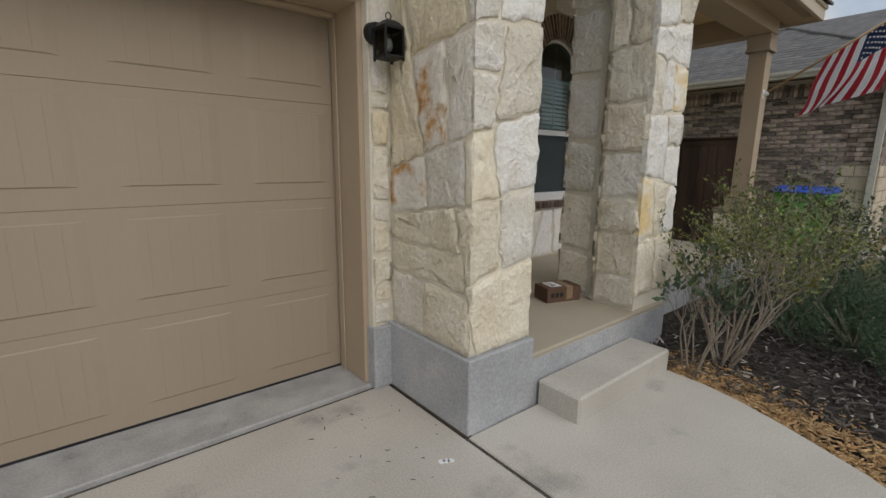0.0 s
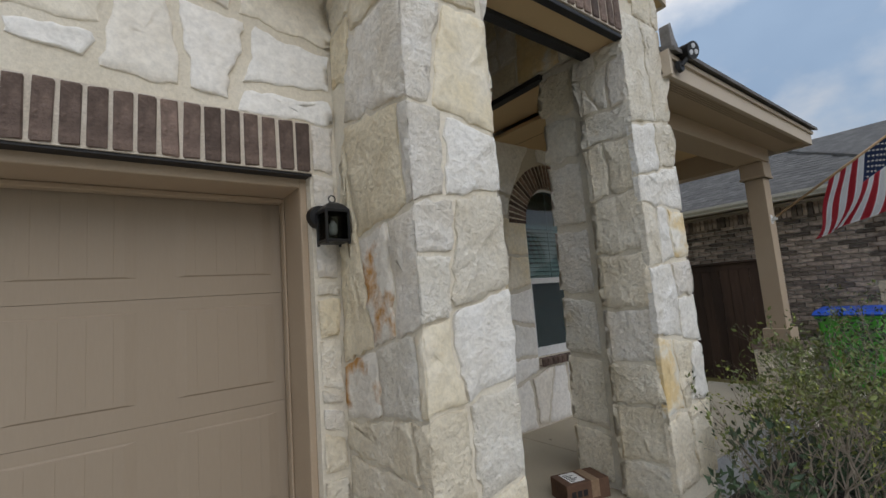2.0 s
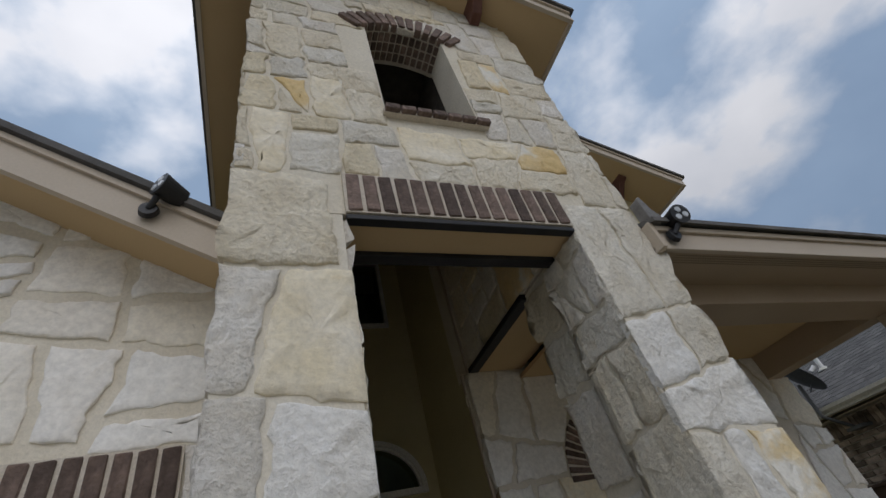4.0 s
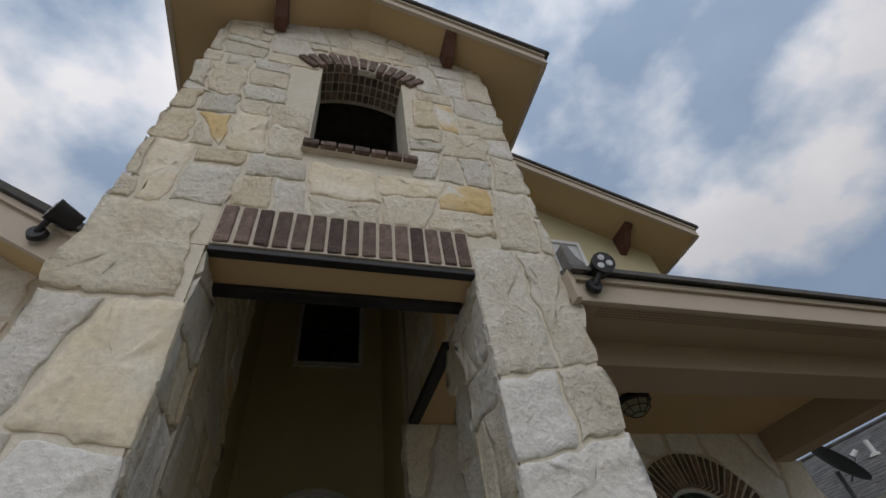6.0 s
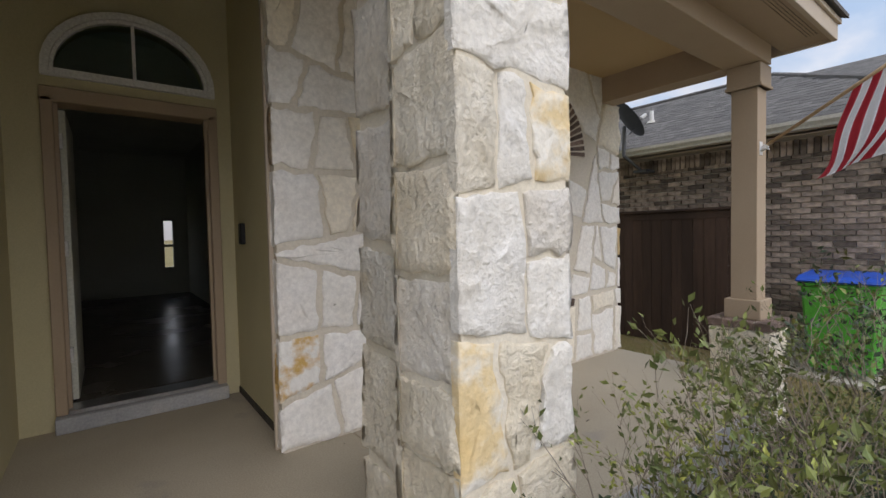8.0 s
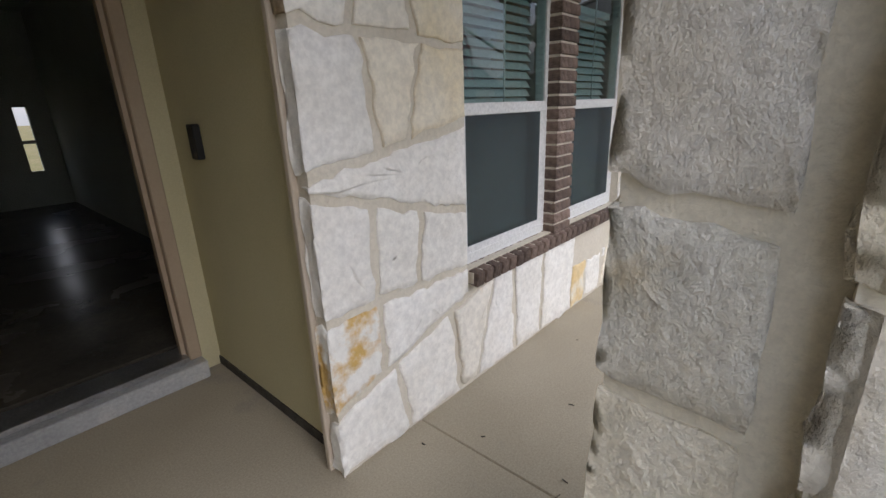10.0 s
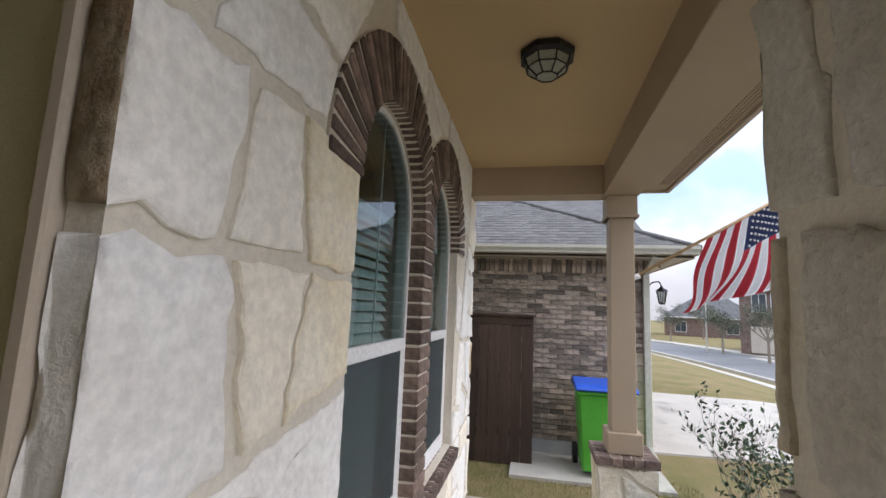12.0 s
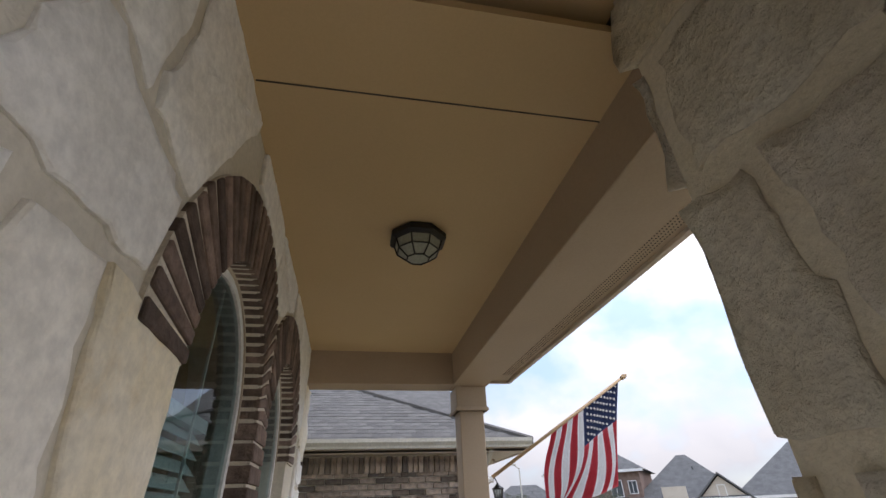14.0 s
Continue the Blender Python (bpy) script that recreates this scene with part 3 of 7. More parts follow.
built("expansion_joint", box(bmesh.new(), 1.333, -1.0, -0.1, 1.357, 1.345, -0.008), M_JOINT, "dark fibre expansion joint between slabs", "joint")
built("garage_apron", box(bmesh.new(), -3.9, 2.068, -0.1, 1.30, 2.52, 0.022), M_CONC_OLD, "stained grey concrete strip under the garage door", "slab", bevel=0.006)
built("apron_joint", box(bmesh.new(), -3.9, 2.045, -0.1, 1.34, 2.07, -0.006), M_JOINT, "dark joint along the garage apron", "joint")
bm = box(bmesh.new(), TL + 0.02, 1.345, -0.2, 3.40, 4.30, PZ)
box(bm, 3.398, 1.60, -0.2, 6.43, 3.30, PZ - 0.001)
built("porch_slab", bm, M_PORCH, "smooth tan-grey concrete porch slab", "porch floor", bevel=0.008)
bm = box(bmesh.new(), TL + 0.018, 1.341, -0.2, 3.405, 1.346, PZ - 0.03)
box(bm, 3.395, 1.346, -0.2, 3.406, 1.6, PZ - 0.03)
box(bm, 3.40, 1.594, -0.2, 6.432, 1.602, PZ - 0.03)
built("porch_edge_coat", bm, M_BASE, "grey rendered edge of the porch slab", "porch edge")
built("porch_step", box(bmesh.new(), 1.87, 1.055, -0.1, 2.88, 1.33, 0.148), M_CONC, "single pale concrete porch step", "step", bevel=0.012)

# ---- garage front ----
bm = bmesh.new()
for x0, x1 in ((-5.6, -3.75), (1.245, TL + 0.03)):
    box(bm, x0, GAR + 0.018, 0.0, x1, GAR + 0.38, 2.19)
prism(bm, [(-5.6, 2.19), (1.39, 2.19), (1.39, 3.16), (-1.25, 4.62), (-5.6, 2.25)], "y", GAR + 0.018, GAR + 0.30)
garage_wall = built("wall_garage", bm, M_MORTAR, "tan mortar wall faced with cream limestone", "wall")
bm = box(bmesh.new(), 1.235, GAR - 0.008, 0.0, TL + 0.03, GAR + 0.35, 0.385)
box(bm, TL - 0.012, 1.337, 0.0, OL + 0.01, GAR + 0.1, 0.40)
built("foundation_base", bm, M_BASE, "smooth blue-grey rendered concrete base of the pillar", "foundation", bevel=0.006)

bm = bmesh.new()
box(bm, 1.212, 2.10, 0.022, 1.245, 2.42, 2.19), box(bm, -3.75, 2.10, 0.022, -3.695, 2.42, 2.19), box(bm, -3.695, 2.10, 2.135, 1.212, 2.42, 2.19)
jamb = built("garage_door_casing", bm, M_TAN, "tan painted garage door casing", "trim", bevel=0.004)
part("stop_moulding", box(box(bmesh.new(), 1.200, 2.33, 0.022, 1.211, 2.385, 2.134), -3.694, 2.33, 2.11, 1.199, 2.385, 2.134), M_TAN, jamb, bevel=0.004)
built("garage_steel_lintel", box(bmesh.new(), -3.8, GAR + 0.005, 2.178, 1.25, GAR + 0.12, 2.188), M_STEEL, "thin black steel lintel angle", "lintel")


def garage_door():
    """A sectional door: four sections with pressed panels, edged by grooves, with fine upright beads."""
    door = thing("garage_door", "closed beige embossed sectional garage door", "garage door", (-1.25, 2.43, 0.03))
    for r in range(4):
        z0, z1 = 0.035 + 0.54 * r, 0.035 + 0.54 * (r + 1) - 0.0015
        sec = part("section", box(bmesh.new(), -3.69, 2.4115, z0, 1.208, 2.455, z1), M_DOOR, door, bevel=0.001)
        for c in range(8):
            x1 = 1.168 - 0.576 * c
            bm = bmesh.new()
            x0, a, b = x1 - 0.445, z0 + 0.092, z1 - 0.052
            # raised field with sloped rim
            o = [(x0, a), (x1, a), (x1, b), (x0, b)]
            i = [(x0 + .05, a + .008), (x1 - .05, a + .008), (x1 - .05, b - .008), (x0 + .05, b - .008)]
            vo = [bm.verts.new((p[0], 2.4125, p[1])) for p in o]
            vi = [bm.verts.new((p[0], 2.4055, p[1])) for p in i]
            for k in range(4):
                bm.faces.new((vo[k - 1], vo[k], vi[k], vi[k - 1]))
            bm.faces.new(vi)
            for s in range(1, 5):
                xm = x0 + s * 0.445 / 5
                prism(bm, [(xm - .003, 2.4062), (xm, 2.4044), (xm + .003, 2.4062)], "z", a + .02, b - .02)
            part("panel", bm, M_DOOR, sec)
    part("bottom_seal", box(bmesh.new(), -3.69, 2.41, 0.022, 1.208, 2.45, 0.036), M_STEEL, door)
    return door


garage_door()


# ---- tower ----
def front_wall_with_niche():
    bm = bmesh.new()
    box(bm, TL + .018, FRONT + .018, 0.30, OL - .018, 1.72 - .018, 3.07)
    box(bm, TL + .018, 1.70, 0.30, 1.79 - .018, 3.0, 3.12)
    box(bm, OR + .018, FRONT + .018, 0.20, TR - .018, 1.72 - .018, 3.07)
    box(bm, 3.0 + .022, 1.70, 0.20, PB - .018, P2B - .018, 3.12)
    y0, y1 = FRONT + .018, 1.64
    box(bm, TL + .018, y0, 3.075, TR - .018, y1, 3.90)
    box(bm, TL + .018, y0, 3.90, 2.10, y1, 5.17), box(bm, 2.72, y0, 3.90, TR - .018, y1, 5.17)
    prism(bm, [(TL + .018, 5.17), (TR - .018, 5.17), (TR - .018, 5.66), (2.42, 6.12), (TL + .018, 5.66)], "y", y0, y1)
    box(bm, TL + .018, y1, 3.10, 1.79 - .018, 3.0, 5.66), box(bm, 3.018, y1, 3.135, TR - .018, 3.30, 5.66)
    return bm


tower = built("wall_tower", front_wall_with_niche(), M_MORTAR, "entry tower of cream chopped limestone in tan mortar", "tower wall")
bm = box(bmesh.new(), OL - .02, FRONT + .05, 3.055, OR + .02, 1.62, 3.068)
soffit_board = built("portal_soffit", bm, M_SOFFIT, "tan painted soffit board over the entry portal", "soffit")
bm = box(bmesh.new(), OL - .004, FRONT + .002, 3.035, OR + .004, FRONT + .05, 3.062)
built("portal_lintel_angle", bm, M_STEEL, "black steel lintel angle across the portal", "lintel", bevel=0.003)
built("portal_back_angle", box(bmesh.new(), OL - .004, 1.585, 3.03, OR + .004, 1.655, 3.066), M_STEEL, "black steel angle behind the portal soffit", "lintel", bevel=0.003)
built("side_opening_angle", box(bmesh.new(), 2.985, P2B - .03, 3.09, 3.06, WALL + 0.02, 3.132), M_STEEL, "black steel angle over the side opening", "lintel", bevel=0.003)
built("side_opening_soffit", box(bmesh.new(), 3.06, P2B - .03, 3.10, TR, WALL + 0.02, 3.13), M_SOFFIT, "tan soffit over the side opening of the tower", "soffit")

# belfry niche: dark box behind the opening, its near-black colour stands in for shade
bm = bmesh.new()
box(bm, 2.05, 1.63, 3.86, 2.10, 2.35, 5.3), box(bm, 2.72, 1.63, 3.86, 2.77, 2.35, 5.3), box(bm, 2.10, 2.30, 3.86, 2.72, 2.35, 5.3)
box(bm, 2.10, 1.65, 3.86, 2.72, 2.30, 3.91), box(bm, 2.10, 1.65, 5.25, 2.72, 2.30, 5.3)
built("niche_lining", bm, M_JOINT, "near-black box that stands for the shade inside the belfry opening", "niche")


def gable_roof(name, xr, z_ridge, half_l, half_r, slope, y0, y1, label, face=0.165):
    """A low gabled roof with overhanging soffits, fascia and shingle edge, seen from below."""
    roof = thing(name, label, "roof", (xr, (y0 + y1) / 2, z_ridge))
    tagged(roof, kind="structure")
    for sgn, half in ((-1, half_l), (1, half_r)):
        if not half:
            continue
        e = (xr + sgn * half, z_ridge - slope * half)
        up = lambda d: [(xr, z_ridge + d), (e[0], e[1] + d)]
        a, b = up(-0.15), up(-0.13)
        part("soffit", prism(bmesh.new(), [a[0], a[1], b[1], b[0]], "y", y0 + .035, y1), M_SOFFIT, roof)
        a, b = up(-face), up(-0.02)
        part("rake_fascia", prism(bmesh.new(), [a[0], a[1], b[1], b[0]], "y", y0, y0 + .034), M_TRIM, roof)
        a, b = up(-0.055), up(-0.018)
        part("rake_trim", prism(bmesh.new(), [a[0], a[1], b[1], b[0]], "y", y0 - .02, y0 - .001), M_TRIM, roof)
        part("eave_fascia", box(bmesh.new(), min(e[0], e[0] - sgn * .03), y0 + .036, e[1] - .17, max(e[0], e[0] - sgn * .03), y1, e[1] - .016), M_TRIM, roof)
        out = (e[0] + sgn * .04, e[1] - slope * .04)
        bm = prism(bmesh.new(), [(xr, z_ridge - .012), (out[0], out[1] - .012), (out[0], out[1] + .03), (xr, z_ridge + .03)], "y", y0 - .045, y1)
        part("shingle_slope", bm, M_SHINGLE, roof)
    return roof


gable_roof("roof_tower", 2.43, 6.20, 1.45, 1.50, 0.45, 1.07, 5.2, "low gabled tower roof with beige fascia and tan soffit")
gable_roof("roof_upper", 2.60, 7.60, 0, 4.33, 0.444, 2.75, 9.0, "upper gable roof with beige rake fascia")
gable_roof("roof_garage", -1.25, 4.72, 2.60, 2.60, 0.55, 1.70, 6.5, "garage gable roof with beige rake and dark shingles", 0.22)
bm = bmesh.new()
prism(bm, [(3.3, 3.3), (6.60, 3.3), (6.60, 5.70), (3.3, 7.15)], "y", 3.30, 9.0)
built("wall_upper_storey", bm, M_STUCCO, "tan stucco upper storey wall", "wall")
for bx in (1.74, 3.13):
    c = thing("eave_bracket", "reddish-brown wooden eave bracket under the tower soffit", "bracket", (bx, FRONT, 5.5), "tower brackets")
    zt = 6.20 - 0.45 * abs(bx - 2.43) - 0.17
    part("arm", prism(bmesh.new(), [(FRONT, zt - .18), (FRONT - .10, zt - .16), (FRONT - .20, zt - .05), (FRONT - .25, zt - .02), (FRONT - .25, zt + .05), (FRONT, zt + .05)], "x", bx - .045, bx + .045),
         surface("red_brown_stain", (0.11, 0.045, 0.03), (0.15, 0.065, 0.045), scale=8, rough=0.7, bump=0.2, grain=60) if "red_brown_stain" not in bpy.data.materials else bpy.data.materials["red_brown_stain"], c, bevel=0.006)
M_REDWOOD = bpy.data.materials["red_brown_stain"]
c = thing("eave_bracket", "reddish-brown wooden eave bracket on the stucco gable", "bracket", (6.15, 3.3, 5.7), "gable brackets")
zt = 7.60 - .444 * (6.15 - 2.6) - .17
part("arm", prism(bmesh.new(), [(3.3, zt - .26), (3.16, zt - .22), (3.02, zt - .06), (2.95, zt - .03), (2.95, zt + .06), (3.3, zt + .06)], "x", 6.10, 6.20), M_REDWOOD, c, bevel=0.006)


# ---- arched openings ----
def arched_panel(bm, x0, x1, z0, z1, y0, y1, openings, n=20):
    """A wall panel with openings (centre, half width, sill, spring, rise)."""
    at = x0
    for cx, half, sill, spring, rise in openings:
        box(bm, at, y0, z0, cx - half, y1, z1)
        if sill > z0:
            box(bm, cx - half, y0, z0, cx + half, y1, sill)
        pts = [(cx - half * math.cos(math.pi * k / n), spring + rise * math.sin(math.pi * k / n)) for k in range(n + 1)]
        for p, q in zip(pts, pts[1:]):
            if rise or p is pts[0]:
                a, b = (p, q) if rise else ((cx - half, spring), (cx + half, spring))
                prism(bm, [a, b, (b[0], z1), (a[0], z1)], "y", y0, y1)
        at = cx + half
    box(bm, at, y0, z0, x1, y1, z1)
    return bm


WA, WB, WR, SPRING, SILL = 4.17, 5.19, 0.41, 2.22, 0.93
WEST = 2.95                    # stone corner beside the entry
bm = arched_panel(bmesh.new(), 3.05, 6.39, 0.0, 3.14, WALL + .020, WALL + .26, [(WA, WR, SILL, SPRING, WR), (WB, WR, SILL, SPRING, WR)])
box(bm, WEST + .018, WALL + .018, PZ, 3.049, WALL + .079, 3.10)
window_wall = built("wall_porch", bm, M_MORTAR_DARK, "porch wall of cream limestone in tan mortar", "wall")
bm = bmesh.new()
box(bm, 6.16, WALL + .26, -.2, 6.42, 9.0, 3.6)
built("wall_east_side", bm, M_STUCCO, "tan stucco side wall", "wall")

# entry alcove
bm = arched_panel(bmesh.new(), 1.5, 3.3, PZ, 2.53, ENTRY, ENTRY + .2, [(2.41, 0.46, PZ, 2.47, 0.0)])
arched_panel(bm, 1.5, 3.3, 2.53, 3.3, ENTRY, ENTRY + .2, [(2.41, 0.455, 2.655, 2.655, 0.40)])
arched_panel(bm, 1.5, 3.3, 3.3, 5.7, ENTRY, ENTRY + .2, [(2.44, 0.32, 4.36, 5.22, 0.0)])
box(bm, 1.30, 3.0, PZ, 1.72, ENTRY + .2, 5.7)
box(bm, 3.02, WALL + .11, PZ, 3.3, ENTRY, 5.7)
built("wall_entry", bm, M_STUCCO, "tan stucco walls of the recessed entry", "wall")
built("ceiling_entry", box(bmesh.new(), 1.3, 1.64, 5.66, 3.3, 4.5, 5.7), M_SOFFIT, "tan entry ceiling high above", "ceiling")
built("corner_trim", box(box(bmesh.new(), WEST - .006, WALL + .081, PZ, 3.035, WALL + .109, 3.118), 3.004, WALL + .075, 3.12, 3.035, WALL + .109, 5.6), M_TRIM, "narrow beige trim between stone and stucco", "trim", bevel=0.004)
built("alcove_base_gap", box(bmesh.new(), 3.012, WALL + .112, PZ, 3.03, ENTRY, PZ + .05), M_JOINT, "dark weep gap at the foot of the stucco", "trim")

# ---- porch roof ----
built("ceiling_porch", box(bmesh.new(), 3.42, 1.80, CEIL, 6.25, WALL + .03, CEIL + .03), M_SOFFIT, "tan painted porch ceiling board", "ceiling")
built("ceiling_seam", box(bmesh.new(), 3.712, 1.93, CEIL - .0015, 3.717, WALL, CEIL + .01), M_JOINT, "thin dark board joint in the porch ceiling", "ceiling seam")
bm = box(bmesh.new(), PB - .03, 1.66, BEAM, 6.32, 1.93, CEIL + .05)
box(bm, 6.12, 1.93, BEAM, 6.32, WALL + .03, CEIL + .05)
built("porch_beam", bm, M_TAN, "tan boxed porch beam", "beam", bevel=0.004)
built("porch_soffit", box(bmesh.new(), TR - .03, 1.359, 2.925, 6.554, 1.66, 2.94), M_TAN, "tan porch eave soffit", "soffit")
roof = thing("roof_porch", "shallow porch roof with beige fascia and dark shingle edge", "roof", (4.9, 2.2, 3.1))
tagged(roof, kind="structure")
part("fascia", box(bmesh.new(), TR, 1.325, 2.905, 6.58, 1.358, 3.055), M_TRIM, roof, bevel=0.003)
part("drip_trim", box(bmesh.new(), TR, 1.305, 3.02, 6.59, 1.324, 3.055), M_TRIM, roof, bevel=0.002)
part("side_fascia", prism(bmesh.new(), [(1.36, 2.905), (3.3, 2.905), (3.3, 3.84), (1.36, 3.055)], "x", 6.555, 6.58), M_TRIM, roof)
part("shingle_slope", prism(bmesh.new(), [(1.27, 3.057), (3.4, 3.90), (3.4, 3.94), (1.27, 3.085)], "x", TR - .02, 6.62), M_SHINGLE, roof)
part("fascia_return", box(bmesh.new(), TR - .03, 1.305, 2.905, TR - .001, 1.38, 3.08), M_TRIM, roof, bevel=0.003)
vent = bmesh.new()
for r in range(4):
    for c in range(150):
        spun(vent, [(0.0035, 0), (0.0035, .004)], (3.6 + c * 0.0185, 1.395 + r * 0.02, 2.9225), 5)
single("soffit_vent_holes", vent, M_JOINT, "rows of small dark vent holes in the soffit", "soffit vent", kind="stuff")

# ---- rooms behind the glass ----
bm = bmesh.new()
box(bm, 1.3, ENTRY + .2, PZ - .05, 3.6, 12.0, 0.42)
built("floor_hall", bm, M_DARKFLOOR, "dark glossy hall floor", "floor")
bm = bmesh.new()
box(bm, 1.2, ENTRY + .2, 0.4, 1.3, 12.0, 5.6), box(bm, 3.55, ENTRY + .2, .4, 3.65, 12.0, 5.6)
box(bm, 1.3, 11.0, .4, 3.13, 11.1, 5.6), box(bm, 3.285, 11.0, .4, 3.55, 11.1, 5.6), box(bm, 3.13, 11.0, .4, 3.285, 11.1, .96), box(bm, 3.13, 11.0, 1.9, 3.285, 11.1, 5.6), box(bm, 3.13, 11.02, 1.37, 3.285, 11.06, 1.42)
built("wall_hall", bm, M_DARKROOM, "dim beige hall walls", "wall")
built("ceiling_hall", box(bmesh.new(), 1.3, ENTRY + .2, 3.2, 3.55, 12.0, 3.3), M_DARKROOM, "dim hall ceiling", "ceiling")
built("ceiling_hall_upper", box(bmesh.new(), 1.3, ENTRY + .2, 5.6, 3.55, 12.0, 5.65), M_DARKROOM, "dim upper hall ceiling", "ceiling")
bm = bmesh.new()
box(bm, 3.3, WALL + 1.6, .2, 6.3, WALL + 1.7, 3.1)
built("wall_front_room", bm, M_DARKROOM, "dim wall inside the front room", "wall")
built("floor_front_room", box(bmesh.new(), 3.3, WALL + .26, .2, 6.2, WALL + 1.6, .4), M_DARKFLOOR, "dark front room floor", "floor")
built("ceiling_front_room", box(bmesh.new(), 3.3, WALL + .26, 2.95, 6.2, WALL + 1.6, 3.1), M_DARKROOM, "dim front room ceiling", "ceiling")

# ---- street ----
bm = bmesh.new()
xs = [-120 + 4 * k for k in range(31)] + [4 + 2 * k for k in range(35)]
strip = [[bm.verts.new((x, road_y(x) + v, -1.09 + dz + 0.012)) for v, dz in ((-4.1, 0), (0, .05), (4.1, 0))] for x in xs]
for a, b in zip(strip, strip[1:]):
    for k in range(2):
        bm.faces.new((a[k], b[k], b[k + 1], a[k + 1]))
built("road", bm, M_ROAD, "grey asphalt residential street bending away", "road", smooth=True)
for side in (1, -1):
    bm = bmesh.new()
    for a, b in zip(xs, xs[1:]):
        for lo, hi, z0, z1 in ((4.1, 4.35, -1.2, -0.95),):
            v = [bm.verts.new((x, road_y(x) + side * o, z)) for x in (a, b) for o in (lo, hi) for z in (z0, z1)]
            for f in ((0, 1, 5, 4), (1, 3, 7, 5), (3, 2, 6, 7)):
                bm.faces.new([v[k] for k in f])
    bmesh.ops.remove_doubles(bm, verts=bm.verts, dist=1e-4)
    built("kerb", bm, M_CONC, "pale concrete kerb along the street", "kerb")
    bm = bmesh.new()
    for a, b in zip(xs, xs[1:]):
        ps = [(a, road_y(a) + side * 5.0), (b, road_y(b) + side * 5.0), (b, road_y(b) + side * 6.3), (a, road_y(a) + side * 6.3)]
        bm.faces.new([bm.verts.new((x, y, ground_z(x, y) + 0.025)) for x, y in ps])
    bmesh.ops.remove_doubles(bm, verts=bm.verts, dist=1e-3)
    built("pavement", bm, M_CONC, "pale concrete pavement along the street", "pavement")
bm = draped([(9.6, 0.9), (15.2, 0.9), (15.4, -1.1), (14.8, -3.9), (14.4, -9.25), (11.0, -9.25), (9.9, -3.5)], 0.03, 0.5, 0.08)
built("neighbour_driveway", bm, M_CONC, "wide pale concrete driveway of the neighbouring house", "driveway")
built("side_pad", draped([(8.05, 0.9), (9.0, 0.9), (9.0, 2.72), (8.05, 2.72)], 0.04, 0.5, 0.1), M_CONC, "small concrete pad beside the fence gate", "pad")


# ---- masonry of the house ----
def gar_faces():
    return [((-5.6, GAR, 0), (1, 0, 0), (0, -1, 0), 6.96)]


u0 = 5.6
rubble(garage_wall, gar_faces(), 0.39, 4.7, 21, step=(0.40, 0.31), holes=((u0 - 3.78, u0 + 1.37, 0, 2.44),), cuts=((-.55, 1, 2.25), (.55, 1, 3.15 + .55 * (u0 + 1.36))), relief=0.010, joint=0.045, tilt=11.0, sink=0.002, ochre=0.0, material=M_STONE_WHITE)
rubble(garage_wall, [((1.25, GAR, 0), (1, 0, 0), (0, -1, 0), 0.112)], 0.39, 2.44, 22, step=(0.14, 0.24), relief=0.01)
left = 1.0
LEFT_PIER = [(.79, .59), (.49, .61), (.81, .82), (.64, .98), (.47, 1.21), (.82, 1.30), (.47, 1.45), (.69, 1.67), (.90, 1.70), (.81, 1.98),
             (1.27, .65), (1.06, .94), (1.33, 1.00), (1.05, 1.27), (1.27, 1.38), (1.07, 1.60), (1.27, 1.70), (1.10, 1.84), (1.28, 2.05), (1.05, 2.10), (1.28, 2.48), (1.04, 2.55), (1.22, 3.02)]
RIGHT_PIER = [(2.69, .98), (2.85, 1.05), (3.00, 1.00), (2.72, .62), (2.95, .66), (2.74, 1.46), (2.99, 1.36), (2.98, 1.56), (2.69, 1.86), (2.81, 1.80), (2.99, 1.83), (2.75, 2.33), (2.99, 2.17), (2.98, 2.40), (2.77, 2.72), (2.99, 2.78)]
rubble(tower, [((TL, FRONT + left, 0), (0, -1, 0), (-1, 0, 0), left), ((TL, FRONT, 0), (1, 0, 0), (0, -1, 0), TR - TL), ((TR, FRONT, 0), (0, 1, 0), (1, 0, 0), 0.36)],
       0.40, 6.1, 7, step=(0.36, 0.31), relief=0.020,
       holes=((left + OL - TL, left + OR - TL, 0, 3.325), (left + 2.11 - TL, left + 2.71 - TL, 3.90, 5.12), (0, left - 0.67, 0, 3.25)),
       cuts=((-.45, 1, 5.60 - .45 * left), (.45, 1, 5.60 + .45 * (left + TR - TL))), ochre=0.0, sink=0.0035, joint=0.018,
       hearts=LEFT_PIER + RIGHT_PIER, tinted=((2.98, 1.83, M_OCHRE), (2.69, 1.0, M_OCHRE), (0.69, 1.67, M_RUST), (0.47, 1.21, M_RUST), (2.53, 3.55, M_OCHRE), (1.25, 4.0, M_OCHRE), (1.55, 4.05, M_CREAM), (1.9, 3.6, M_CREAM), (2.75, 4.7, M_OCHRE), (1.2, 3.5, M_CREAM), (2.2, 3.6, M_CREAM),
                                                   (2.74, 1.46, M_CHALK), (2.75, 2.33, M_CHALK), (3.00, 1.00, M_CHALK), (2.81, 1.80, M_CHALK), (2.99, 1.36, M_CHALK), (2.99, 2.17, M_CHALK), (1.27, 1.38, M_CHALK), (1.28, 2.05, M_CHALK), (1.05, 1.27, M_CREAM), (1.28, 2.48, M_CREAM)))
